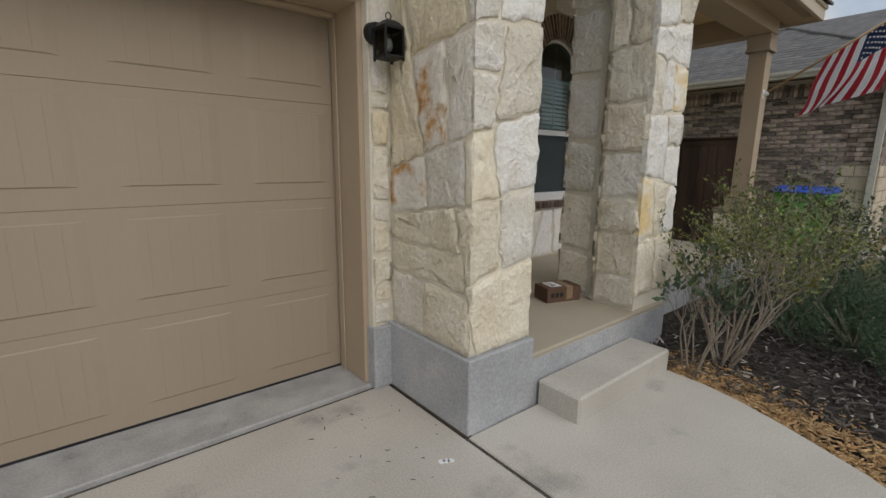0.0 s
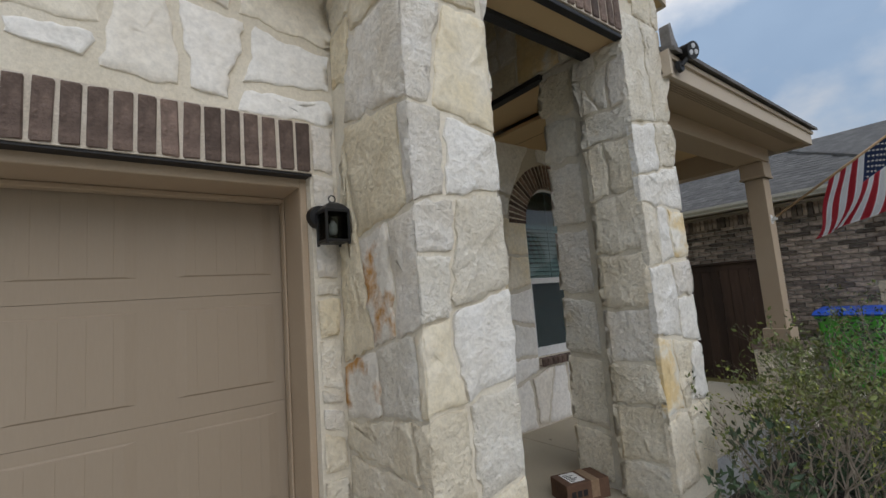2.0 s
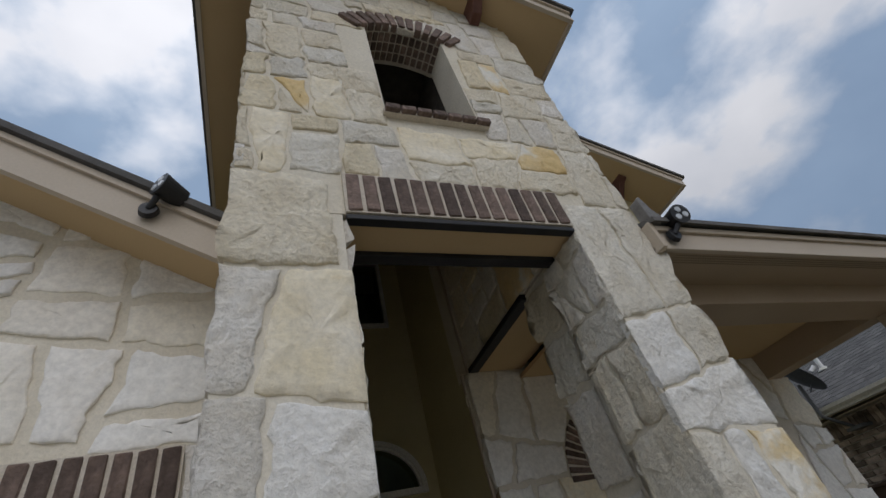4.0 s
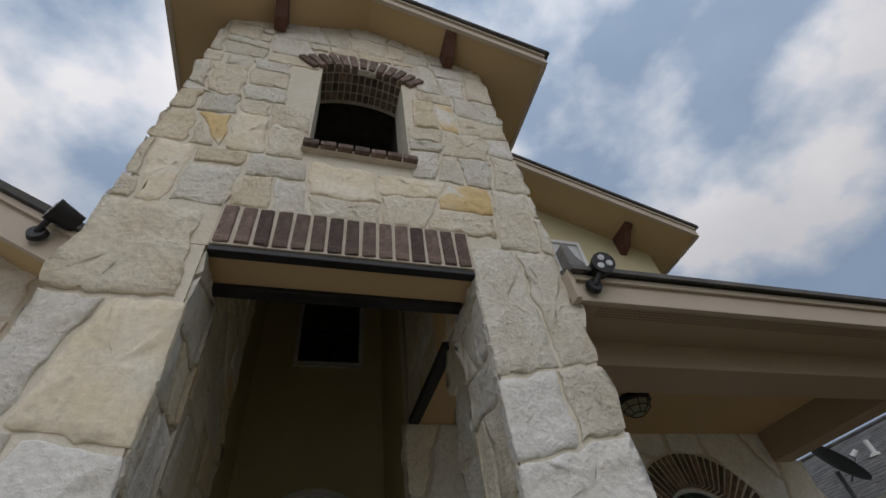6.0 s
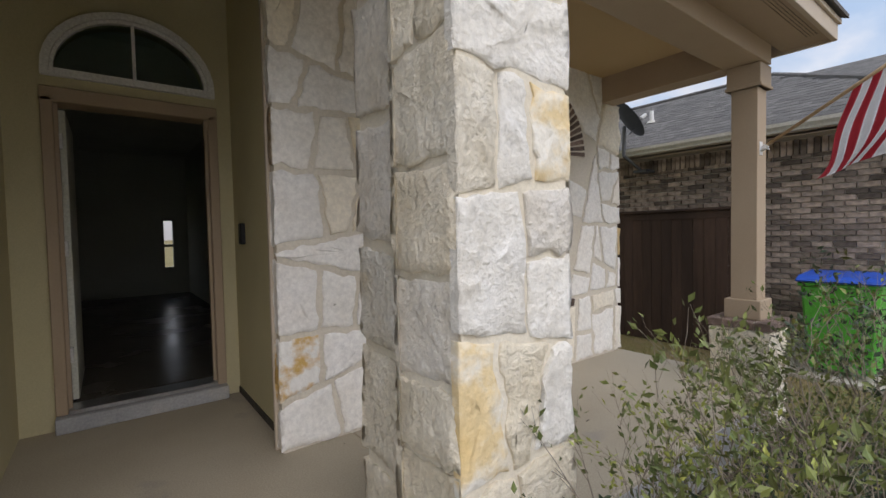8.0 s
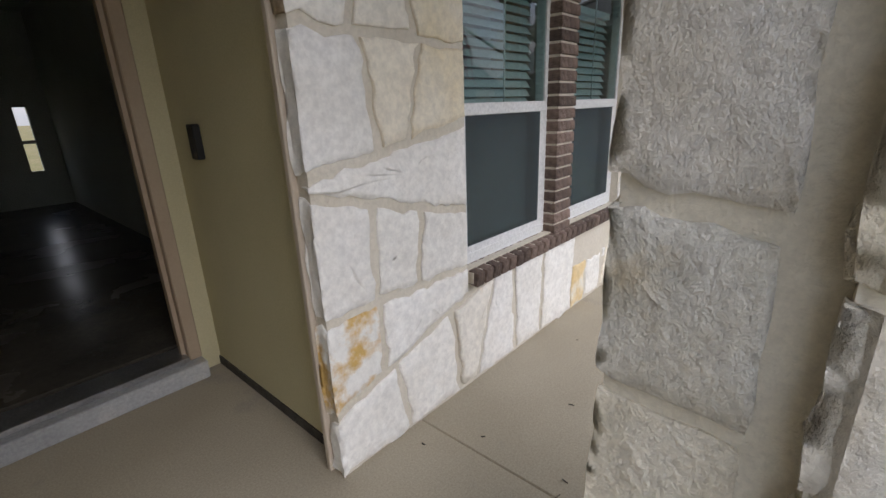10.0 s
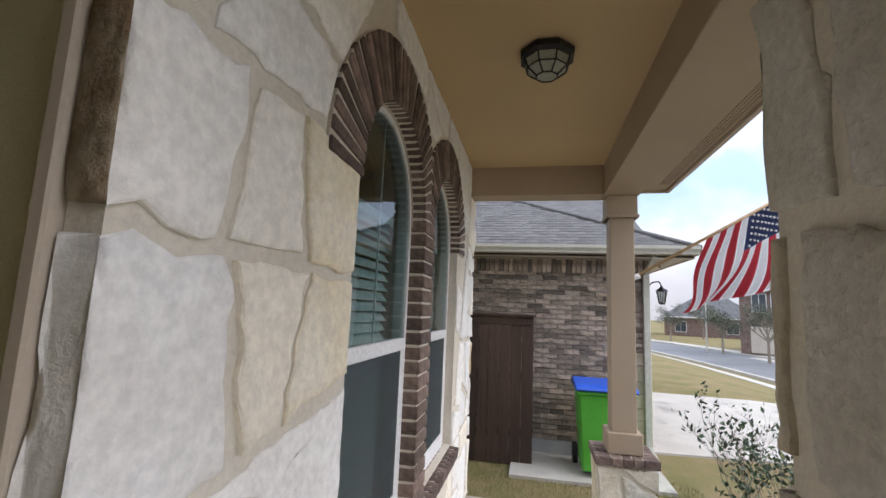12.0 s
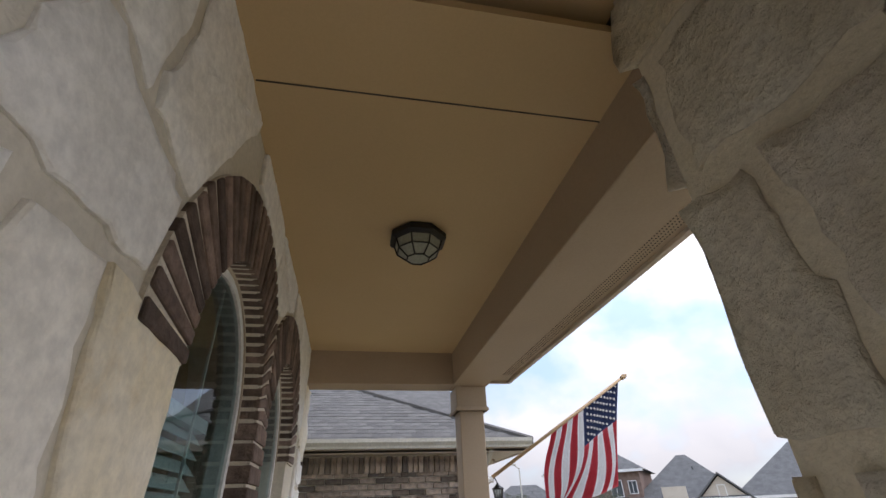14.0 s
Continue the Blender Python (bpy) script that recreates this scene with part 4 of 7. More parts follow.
rubble(tower, [((OL, FRONT + .012, 0), (0, 1, 0), (1, 0, 0), 0.348), ((OL, 1.72, 0), (-1, 0, 0), (0, 1, 0), 0.03)], 0.31, 3.05, 31, step=(0.26, 0.28), relief=0.016, sink=0.001, joint=0.018)
rubble(tower, [((1.79, 1.70, 0), (0, 1, 0), (1, 0, 0), 1.30)], 0.31, 5.6, 32, step=(0.38, 0.34), tilt=9.0, sink=0.004)
rubble(tower, [((OR + .045, 1.72, 0), (-1, 0, 0), (0, 1, 0), 0.045), ((OR, 1.72, 0), (0, -1, 0), (-1, 0, 0), 0.348)], 0.31, 3.05, 33, step=(0.30, 0.36), relief=0.016, sink=0.001, joint=0.018)
REAR_STONES = [(.42, .5), (.60, .88), (.42, 1.32), (.60, 1.78), (.42, 2.16), (.64, 2.2), (.58, 2.62), (.42, 2.95), (.08, .55), (.20, 1.0), (.08, 1.4), (.20, 1.85), (.08, 2.3), (.18, 2.7)]
rubble(tower, [((PB, 1.72, 0), (0, 1, 0), (1, 0, 0), 0.34), ((PB, P2B, 0), (-1, 0, 0), (0, 1, 0), PB - 3.0), ((3.0, P2B, 0), (0, -1, 0), (-1, 0, 0), 0.28)], 0.31, 3.10, 38, step=(0.36, 0.40), relief=0.010, joint=0.045, ochre=0.0, sink=0.003, hearts=REAR_STONES)
rubble(tower, [((3.0, WALL, 0), (0, -1, 0), (-1, 0, 0), 1.3)], 3.14, 5.6, 36, step=(0.38, 0.34), tilt=9.0, sink=0.004)
rubble(tower, [((TR, P2B, 0), (0, 1, 0), (1, 0, 0), 1.3)], 3.3, 5.6, 37, step=(0.4, 0.34))
side = 0.08
PORCH_STONES = [(0.22, 0.45), (0.65, 0.5), (1.15, 0.53), (1.45, 0.58), (1.77, 0.6), (0.92, 0.66), (0.2, 0.8), (0.49, 0.84), (0.7, 1.08), (0.46, 1.16), (0.21, 1.24), (0.65, 1.42), (0.26, 1.66), (0.68, 1.73), (0.49, 1.78), (0.19, 2.08), (0.47, 2.06), (0.68, 2.1), (0.38, 2.42), (0.16, 2.48), (0.38, 2.78), (0.64, 2.62), (0.14, 2.86)]
rubble(window_wall, [((WEST, WALL + side, 0), (0, -1, 0), (-1, 0, 0), side), ((WEST, WALL, 0), (1, 0, 0), (0, -1, 0), 6.42 - WEST), ((6.42, WALL, 0), (0, 1, 0), (1, 0, 0), 0.28)],
       PZ, 3.10, 18, step=(0.50, 0.40), relief=0.007, joint=0.032, tilt=8.0, material=M_STONE_WHITE, sink=0.003, hearts=PORCH_STONES, tinted=((.20, .80, M_PATCH), (.68, 1.73, M_CREAM), (.68, 2.10, M_CREAM)), crust=(0, 1.92, 2.3, M_CRUST),
       holes=((side + WA - WR - WEST, side + WB + WR - WEST, 0.83, SPRING),), arches=((side + WA - WEST, SPRING, 0.645), (side + WB - WEST, SPRING, 0.645)), ochre=0.02)

# ---- brickwork of the house ----
SOLDIER = [block_mesh("brick", 0.061, 0.10, 0.233, M_BRICK, 0.006, 0.0032, k) for k in range(8)]


def soldiers(parent, x0, x1, zc, y, seed):
    n = round((x1 - x0) / 0.0755)
    pitch = (x1 - x0) / n
    pieces("brick", SOLDIER, [pose(x0 + (k + .5) * pitch, y + .05, zc, 0, random.Random(seed + k).uniform(-.5, .5), 0) for k in range(n)], parent)


lintel = built("portal_lintel", box(bmesh.new(), OL - .005, FRONT - .004, 3.068, OR + .005, FRONT + .1, 3.318), M_BRICK_MORTAR, "soldier course of brown bricks over the portal", "lintel")
soldiers(lintel, OL, OR, 3.192, FRONT - .014, 5)
lintel = built("garage_lintel", box(bmesh.new(), -3.76, GAR - .004, 2.189, 1.25, GAR + .1, 2.434), M_BRICK_MORTAR, "soldier course of brown bricks over the garage door", "lintel")
soldiers(lintel, -3.755, 1.246, 2.311, GAR - .014, 9)


def arch_bricks(parent, cx, cz, r0, r1, y0, y1, limit_x=None, span=(0, 180), count=33, ratio=1.0):
    """Wedge-shaped bricks set round an arch, each a piece of its own."""
    for k in range(count):
        a = radians(span[0] + (k + .5) * (span[1] - span[0]) / count)
        c, s = math.cos(a), math.sin(a)
        far = r1
        if limit_x is not None and c * (limit_x - cx) > 0:
            far = min(r1, abs(limit_x - cx) / max(abs(c), 1e-3) - 0.004)
        half = radians((span[1] - span[0]) / count) / 2 * 0.76
        i, o = half * r0, half * far
        w = o - 0.003 if o > 0.02 else o
        rnd = random.Random(int(cx * 100) + k)
        j = rnd.uniform(-.004, .004)
        pts = [(r0, -i), (far + j, -w), (far + j, w), (r0, i)]
        bm = prism(bmesh.new(), [(cx + ratio * (p * c - q * s), cz + p * s + q * c) for p, q in pts], "y", y0 + j * .6, y1)
        part("brick", bm, M_BRICK, parent, bevel=0.003)


for cx in (WA, WB):
    n = 40
    bm = bmesh.new()
    for k in range(n):
        a, b = math.pi * k / n, math.pi * (k + 1) / n
        far = [min(.64, .51 / max(1e-3, abs(math.cos(t)))) if (math.cos(t) > 0) == (cx == WA) else .64 for t in (a, b)]
        prism(bm, [(cx + .412 * math.cos(a), SPRING + .412 * math.sin(a)), (cx + far[0] * math.cos(a), SPRING + far[0] * math.sin(a)), (cx + far[1] * math.cos(b), SPRING + far[1] * math.sin(b)), (cx + .412 * math.cos(b), SPRING + .412 * math.sin(b))], "y", WALL + .010, WALL + .12)
    ring = built("window_arch", bm, M_BRICK_MORTAR, "round arch of brown bricks over a porch window", "arch")
    arch_bricks(ring, cx, SPRING, 0.408, 0.64, WALL + .003, WALL + .12, limit_x=(WA + WB) / 2)
pier = built("window_pier", box(bmesh.new(), 4.585, WALL + .010, SILL - .08, 4.775, WALL + .25, SPRING), M_BRICK_MORTAR, "stacked brown brick pier between two windows", "pier")
HEAD = [block_mesh("brick", 0.207, 0.12, 0.056, M_BRICK, 0.004, 0.0015, k + 10) for k in range(3)]
pieces("brick", HEAD, [pose(4.68, WALL + .060, SILL + .012 + .0675 * k, 0, 0, random.Random(k).uniform(-.8, .8)) for k in range(20)], pier)
sill = built("window_sill_course", box(bmesh.new(), 3.765, WALL - .012, 0.862, 5.60, WALL + .09, 0.918), M_BRICK_MORTAR, "sloping rowlock sill of brown bricks under both windows", "sill")
ROW = [block_mesh("brick", 0.058, 0.17, 0.07, M_BRICK, 0.004, 0.0015, k + 30) for k in range(4)]
pieces("brick", ROW, [pose(3.798 + .0708 * k, WALL + .048, 0.893, 7, random.Random(k).uniform(-1, 1), 0) for k in range(26)], sill)
# belfry
bm = bmesh.new()
box(bm, 2.085, FRONT - .02, 3.868, 2.735, FRONT + .2, 3.90)
bsill = built("belfry_sill", bm, M_BRICK_MORTAR, "brown brick sill of the belfry opening", "sill")
BIG = [block_mesh("brick", 0.084, 0.14, 0.045, M_BRICK, 0.004, 0.0015, k + 40) for k in range(3)]
pieces("brick", BIG, [pose(2.135 + .0935 * k, FRONT + .02, 3.895, 0, random.Random(k).uniform(-2, 2), 0) for k in range(7)], bsill)
cz, r_in = 4.62, 0.52
half_a = math.degrees(math.acos(0.30 / r_in))
for d in range(4):
    arch = built("belfry_arch", prism(bmesh.new(), [(2.41 + (r_in + .012) * math.cos(radians(half_a + k * (180 - 2 * half_a) / 10)), cz + (r_in + .012) * math.sin(radians(half_a + k * (180 - 2 * half_a) / 10))) for k in range(11)] + [(2.0, 5.3), (2.82, 5.3)], "y", FRONT + .012 + .075 * d, FRONT + .085 + .075 * d), M_BRICK_MORTAR, "segmental brown brick arch of the belfry opening", "arch")
    hood = 0.18 if d == 0 else .09
    arch_bricks(arch, 2.41, cz, r_in, r_in + hood, FRONT - .012 + .075 * d, FRONT + .05 + .075 * d, span=(half_a - (9 if d == 0 else 0), 180 - half_a + (9 if d == 0 else 0)), count=13)
bm = box(bmesh.new(), 2.10, FRONT + .02, 3.9, 2.115, 1.64, 5.1)
box(bm, 2.705, FRONT + .02, 3.9, 2.72, 1.64, 5.1)
reveal = built("belfry_reveal", bm, M_MORTAR, "stone reveals of the belfry opening", "reveal")


# ---- porch windows ----
M_BLIND = surface("white_blind_slat", (0.60, 0.62, 0.62), (0.66, 0.68, 0.68), scale=3, rough=0.6, bump=0.02, grain=40)


def arch_strip(bm, cx, zs, rx0, rz0, rx1, rz1, y0, y1, n=20, a0=0.0, a1=math.pi):
    for k in range(n):
        a, b = a0 + (a1 - a0) * k / n, a0 + (a1 - a0) * (k + 1) / n
        prism(bm, [(cx + rx0 * math.cos(a), zs + rz0 * math.sin(a)), (cx + rx1 * math.cos(a), zs + rz1 * math.sin(a)), (cx + rx1 * math.cos(b), zs + rz1 * math.sin(b)), (cx + rx0 * math.cos(b), zs + rz0 * math.sin(b))], "y", y0, y1)
    return bm


def sheet(pts, y):
    """A glass sheet in an upright plane, its front towards -y."""
    bm = bmesh.new()
    f = bm.faces.new([bm.verts.new((x, y, z)) for x, z in pts])
    f.normal_update()
    if f.normal.y > 0:
        f.normal_flip()
    return bm


def porch_window(k, cx):
    yf = WALL + .085
    win = thing(f"window_{k}", "arched white vinyl single-hung window with closed blinds", "window", (cx, yf, SILL))
    tagged(win, kind="structure")
    h = WR
    bm = arch_strip(bmesh.new(), cx, SPRING, h - .034, h - .034, h, h, yf - .010, yf + .05)
    box(bm, cx - h, yf - .010, SILL, cx - h + .034, yf + .05, SPRING), box(bm, cx + h - .034, yf - .010, SILL, cx + h, yf + .05, SPRING)
    box(bm, cx - h + .034, yf - .016, SILL, cx + h - .034, yf + .05, SILL + .05)
    part("window_frame", bm, M_WHITE, win)
    part("brick_mould", arch_strip(bmesh.new(), cx, SPRING, h - .010, h - .010, h + .004, h + .004, yf - .016, yf - .0105), M_TRIM, win)
    rail = box(bmesh.new(), cx - h + .034, yf - .014, 1.635, cx + h - .034, yf + .03, 1.69)
    part("meeting_rail", rail, M_WHITE, win, bevel=0.004)
    bm = bmesh.new()
    box(bm, cx - h + .034, yf - .0095, SILL + .05, cx - h + .075, yf + .01, 1.635), box(bm, cx + h - .075, yf - .0095, SILL + .05, cx + h - .034, yf + .01, 1.635), box(bm, cx - h + .075, yf - .0095, SILL + .05, cx + h - .075, yf + .01, SILL + .085)
    part("lower_sash", bm, M_WHITE, win)
    bm = box(bmesh.new(), cx - .005, yf + .004, 1.69, cx + .005, yf + .010, SPRING + h - .05)
    part("muntin", bm, M_WHITE, win)
    n = 24
    pts = [(cx + (h - .034) * math.cos(math.pi * k / n), SPRING + (h - .034) * math.sin(math.pi * k / n)) for k in range(n + 1)] + [(cx - h + .034, 1.69), (cx + h - .034, 1.69)]
    pane = part("upper_pane", sheet(pts, yf), M_GLASS, win)
    pane.visible_shadow = False
    pane = part("lower_pane", sheet([(cx + h - .075, SILL + .085), (cx + h - .075, 1.635), (cx - h + .075, 1.635), (cx - h + .075, SILL + .085)], yf - .003), M_GLASS, win)
    pane.visible_shadow = False
    part("insect_screen", box(bmesh.new(), cx - h + .06, yf - .0085, SILL + .07, cx + h - .06, yf - .0075, 1.64), M_SCREENMESH, win).visible_shadow = False
    blind = thing("window_blind", "white horizontal slat blind hanging behind the glass", "blind", (cx, yf + .1, SILL + .1), "window blinds")
    part("head_rail", box(bmesh.new(), cx - h + .03, yf + .075, SPRING - .01, cx + h - .03, yf + .125, SPRING + .03), M_BLIND, blind)
    slat = block_mesh("slat", 2 * h - .07, 0.05, 0.003, M_BLIND, 0.0)
    pieces("slat", [slat], [pose(cx, yf + .10, SILL + .08 + .0455 * j, 52, 0, 0) for j in range(27)], blind)
    return win


def screen_material():
    m = bpy.data.materials.new("insect_screen_mesh")
    m.use_nodes = True
    n, l = m.node_tree.nodes, m.node_tree.links
    tr, mx = n.new("ShaderNodeBsdfTransparent"), n.new("ShaderNodeMixShader")
    b = n["Principled BSDF"]
    b.inputs["Base Color"].default_value, b.inputs["Roughness"].default_value = (0.035, 0.045, 0.05, 1), 0.6
    mx.inputs[0].default_value = 0.55
    l.new(tr.outputs[0], mx.inputs[1]), l.new(b.outputs[0], mx.inputs[2]), l.new(mx.outputs[0], n["Material Output"].inputs["Surface"])
    return m


M_SCREENMESH = screen_material()
porch_window(1, WA)
porch_window(2, WB)


# ---- entry door, fanlight, upper window ----
def entry():
    door = thing("door_1", "open front doorway with tan frame and dark hall beyond", "doorway", (2.41, ENTRY, PZ))
    tagged(door, kind="structure")
    y = ENTRY
    bm = box(bmesh.new(), 1.90, y - .03, PZ + .10, 1.965, y + .16, 2.47)
    box(bm, 2.855, y - .03, PZ + .10, 2.92, y + .16, 2.47), box(bm, 1.90, y - .03, 2.44, 2.92, y + .16, 2.535)
    part("door_frame", bm, M_TAN, door, bevel=0.006)
    bm = box(bmesh.new(), 1.965, y + .02, PZ + .12, 1.985, y + .06, 2.44)
    box(bm, 2.835, y + .02, PZ + .12, 2.855, y + .06, 2.44)
    part("door_stop", bm, M_TAN, door)
    part("threshold_base", box(bmesh.new(), 1.90, y - .10, PZ, 2.92, y + .15, PZ + .10), M_BASE, door, bevel=0.006)
    part("threshold", box(bmesh.new(), 1.966, y - .04, PZ + .101, 2.854, y + .14, PZ + .128), surface("aluminium_sill", (.45, .45, .45), (.55, .55, .55), scale=9, rough=.35, bump=.05, grain=80, metal=.9), door, bevel=0.004)
    leaf = part("door_leaf", box(bmesh.new(), 1.972, y + .165, PZ + .14, 2.015, y + 1.03, 2.43), M_DARKROOM, door, "door leaf swung open into the hall", bevel=0.004)
    for z in (0.73, 1.44, 2.15):
        part("hinge", box(bmesh.new(), 1.986, y + .012, z, 2.004, y + .05, z + .10), M_WHITE, door, "pale metal hinge", bevel=0.002)
    fan = thing("window_3", "half-round white fanlight over the front door", "window", (2.41, y, 2.62))
    tagged(fan, kind="structure")
    bm = arch_strip(bmesh.new(), 2.41, 2.655, .455, .40, .50, .445, y - .035, y + .05)
    box(bm, 1.91, y - .035, 2.605, 2.91, y + .05, 2.655)
    part("window_frame", bm, M_WHITE, fan)
    part("inner_bead", arch_strip(bmesh.new(), 2.41, 2.655, .435, .38, .4545, .3995, y - .012, y + .03), M_WHITE, fan)
    part("muntin", box(bmesh.new(), 2.40, y + .0, 2.655, 2.42, y + .02, 3.05), M_WHITE, fan)
    pts = [(2.41 + .45 * math.cos(math.pi * k / 20), 2.656 + .395 * math.sin(math.pi * k / 20)) for k in range(21)]
    part("pane", sheet(pts, y + .03), M_GLASS, fan).visible_shadow = False
    up = thing("window_4", "white framed upper hall window with four panes", "window", (2.44, y, 4.41))
    tagged(up, kind="structure")
    bm = box(bmesh.new(), 2.08, y - .03, 4.31, 2.12, y + .04, 5.27)
    box(bm, 2.76, y - .03, 4.31, 2.80, y + .04, 5.27), box(bm, 2.12, y - .03, 4.31, 2.76, y + .04, 4.36), box(bm, 2.12, y - .03, 5.22, 2.76, y + .04, 5.27)
    part("window_frame", bm, M_WHITE, up)
    bm = box(bmesh.new(), 2.432, y + .01, 4.36, 2.448, y + .022, 5.22)
    box(bm, 2.12, y + .008, 4.782, 2.76, y + .024, 4.798)
    part("muntin", bm, M_BLACK, up)
    part("pane", sheet([(2.76, 4.36), (2.76, 5.22), (2.12, 5.22), (2.12, 4.36)], y + .03), M_GLASS, up).visible_shadow = False


entry()
win = thing("window_5", "white framed window in the stucco gable", "window", (5.1, 3.3, 4.9))
tagged(win, kind="structure")
bm = box(bmesh.new(), 4.72, 3.26, 4.55, 4.77, 3.33, 5.70)
box(bm, 5.43, 3.26, 4.55, 5.48, 3.33, 5.70), box(bm, 4.77, 3.26, 5.65, 5.43, 3.33, 5.70), box(bm, 4.77, 3.26, 4.55, 5.43, 3.33, 4.60)
part("window_frame", bm, M_WHITE, win)
part("pane", box(bmesh.new(), 4.77, 3.285, 4.60, 5.43, 3.292, 5.65), M_BLIND, win, "pane with white blind behind it")


# ---- fixtures ----
def wall_lantern():
    x, y, z = 1.295, GAR - .012, 1.93
    lamp = thing("wall_lantern", "black metal wall lantern with clear panes on limestone", "wall lamp", (x, y, z))
    bm = bmesh.new()
    tube(bm, (x - .025, y + .02, z + .05), (x - .025, y - .018, z + .05), .055, .050, 20)
    part("back_plate", bm, M_BLACK, lamp)
    bm = bmesh.new()
    tube(bm, (x - .025, y - .015, z + .065), (x, y - .06, z + .085), .014, .014, 10)
    part("arm", bm, M_BLACK, lamp)
    c = (x + .005, y - .085)
    h = .052
    part("base_plate", box(bmesh.new(), c[0] - h - .006, c[1] - h - .006, z - .085, c[0] + h + .006, c[1] + h + .006, z - .073), M_BLACK, lamp, bevel=.002)
    part("top_plate", box(bmesh.new(), c[0] - h - .006, c[1] - h - .006, z + .05, c[0] + h + .006, c[1] + h + .006, z + .064), M_BLACK, lamp, bevel=.002)
    for sx in (-1, 1):
        for sy in (-1, 1):
            part("post", box(bmesh.new(), c[0] + sx * h - .005, c[1] + sy * h - .005, z - .095, c[0] + sx * h + .005, c[1] + sy * h + .005, z + .06), M_BLACK, lamp)
    bm = bmesh.new()
    spun(bm, [(.080, 0), (.055, .022), (.03, .034), (.012, .038)], (c[0], c[1], z + .064), 4, math.pi / 4)
    part("roof_cap", bm, M_BLACK, lamp)
    bm = bmesh.new()
    for k in range(14):
        a, b = 2 * math.pi * k / 14, 2 * math.pi * (k + 1) / 14
        tube(bm, (c[0] + .016 * math.cos(a), c[1], z + .118 + .016 * math.sin(a)), (c[0] + .016 * math.cos(b), c[1], z + .118 + .016 * math.sin(b)), .003, .003, 6, False)
    part("ring", bm, M_BLACK, lamp)
    for dx, dy, sx, sy in ((0, -1, h, .001), (0, 1, h, .001), (-1, 0, .001, h), (1, 0, .001, h)):
        p = part("pane", box(bmesh.new(), c[0] + dx * h - sx, c[1] + dy * h - sy, z - .072, c[0] + dx * h + sx, c[1] + dy * h + sy, z + .049), M_LAMPGLASS, lamp)
        p.visible_shadow = False
    bm = bmesh.new()
    spun(bm, [(.012, 0), (.02, .02), (.018, .05), (.006, .065)], (c[0], c[1], z - .05), 10)
    part("bulb", bm, M_WHITE, lamp, "unlit bulb", smooth=True)


def ceiling_lamp():
    c = (4.465, 2.42, CEIL)
    lamp = thing("ceiling_lamp", "octagonal black ceiling lamp with frosted panes", "ceiling lamp", c)
    bm = bmesh.new()
    spun(bm, [(.118, 0), (.128, -.012), (.128, -.035), (.112, -.045)], c, 8, math.pi / 8)
    part("canopy", bm, M_BLACK, lamp)
    bm = bmesh.new()
    spun(bm, [(.104, -.046), (.092, -.085), (.05, -.118), (.03, -.122)], c, 8, math.pi / 8)
    part("glass_bowl", bm, M_FROST, lamp)
    P = lambda r, h, t: (c[0] + r * math.cos(t), c[1] + r * math.sin(t), c[2] + h)
    for k in range(8):
        a = math.pi / 8 + math.pi / 4 * k
        b = a + math.pi / 4
        bm = tube(bmesh.new(), P(.106, -.045, a), P(.094, -.086, a), .0035, .0035, 6)
        part("rib", tube(bm, P(.094, -.086, a), P(.05, -.121, a), .0035, .0035, 6), M_BLACK, lamp)
        part("ring_bar", tube(bmesh.new(), P(.094, -.086, a), P(.094, -.086, b), .0035, .0035, 6), M_BLACK, lamp)
        part("base_bar", tube(bmesh.new(), P(.05, -.121, a), P(.05, -.121, b), .0035, .0035, 6), M_BLACK, lamp)


def flood_light(at, aim, label):
    lamp = thing("flood_light", label, "flood light", at, "eave flood lights")
    x, y, z = at
    bm = bmesh.new()
    tube(bm, (x, y, z), (x, y - .025, z), .042, .036, 18)
    part("base", bm, M_BLACK, lamp)
    bm = bmesh.new()
    tube(bm, (x, y - .02, z), (x + .03, y - .05, z + .05), .014, .014, 10), tube(bm, (x + .03, y - .05, z + .05), (x + .045, y - .05, z + .085), .016, .016, 10)
    part("arm", bm, M_BLACK, lamp)
    d = Vector(aim).normalized()
    c = Vector((x + .055, y - .055, z + .10))
    bm = bmesh.new()
    tube(bm, c - d * .085, c + d * .02, .046, .056, 22), tube(bm, c + d * .02, c + d * .034, .058, .058, 22)
    head = part("head", bm, M_BLACK, lamp)
    u = d.orthogonal().normalized()
    for k in range(3):
        q = Matrix.Rotation(2 * math.pi * k / 3, 4, d) @ u
        bm = bmesh.new()
        tube(bm, c + d * .034 + q * .027, c + d * .038 + q * .027, .018, .016, 14)
        part("lens", bm, M_LENS, head, "clear round lens")


M_FROST = surface("frosted_glass", (0.30, 0.31, 0.25), (0.36, 0.37, 0.30), scale=6, rough=0.35, bump=0.05, grain=80)
M_LENS = surface("silver_lens", (0.5, 0.52, 0.54), (0.62, 0.64, 0.66), scale=20, rough=0.15, bump=0.1, grain=90, spec=0.8)
wall_lantern()
ceiling_lamp()
flood_light((3.53, 1.305, 2.975), (-.2, -.95, -.2), "black three-lens flood light on the porch fascia")
flood_light((1.03, 1.678, 3.33), (-.75, -.7, .1), "black three-lens flood light on the garage rake")
bell = thing("doorbell", "small black video doorbell on tan stucco", "doorbell", (3.015, 3.94, 1.56))
part("body", box(bmesh.new(), 2.985, 3.905, 1.49, 3.019, 3.975, 1.645), M_BLACK, bell, bevel=0.005)
bm = bmesh.new()
tube(bm, (2.9855, 3.94, 1.525), (2.982, 3.94, 1.525), .018, .017, 16)
part("button", bm, M_STEEL, bell)
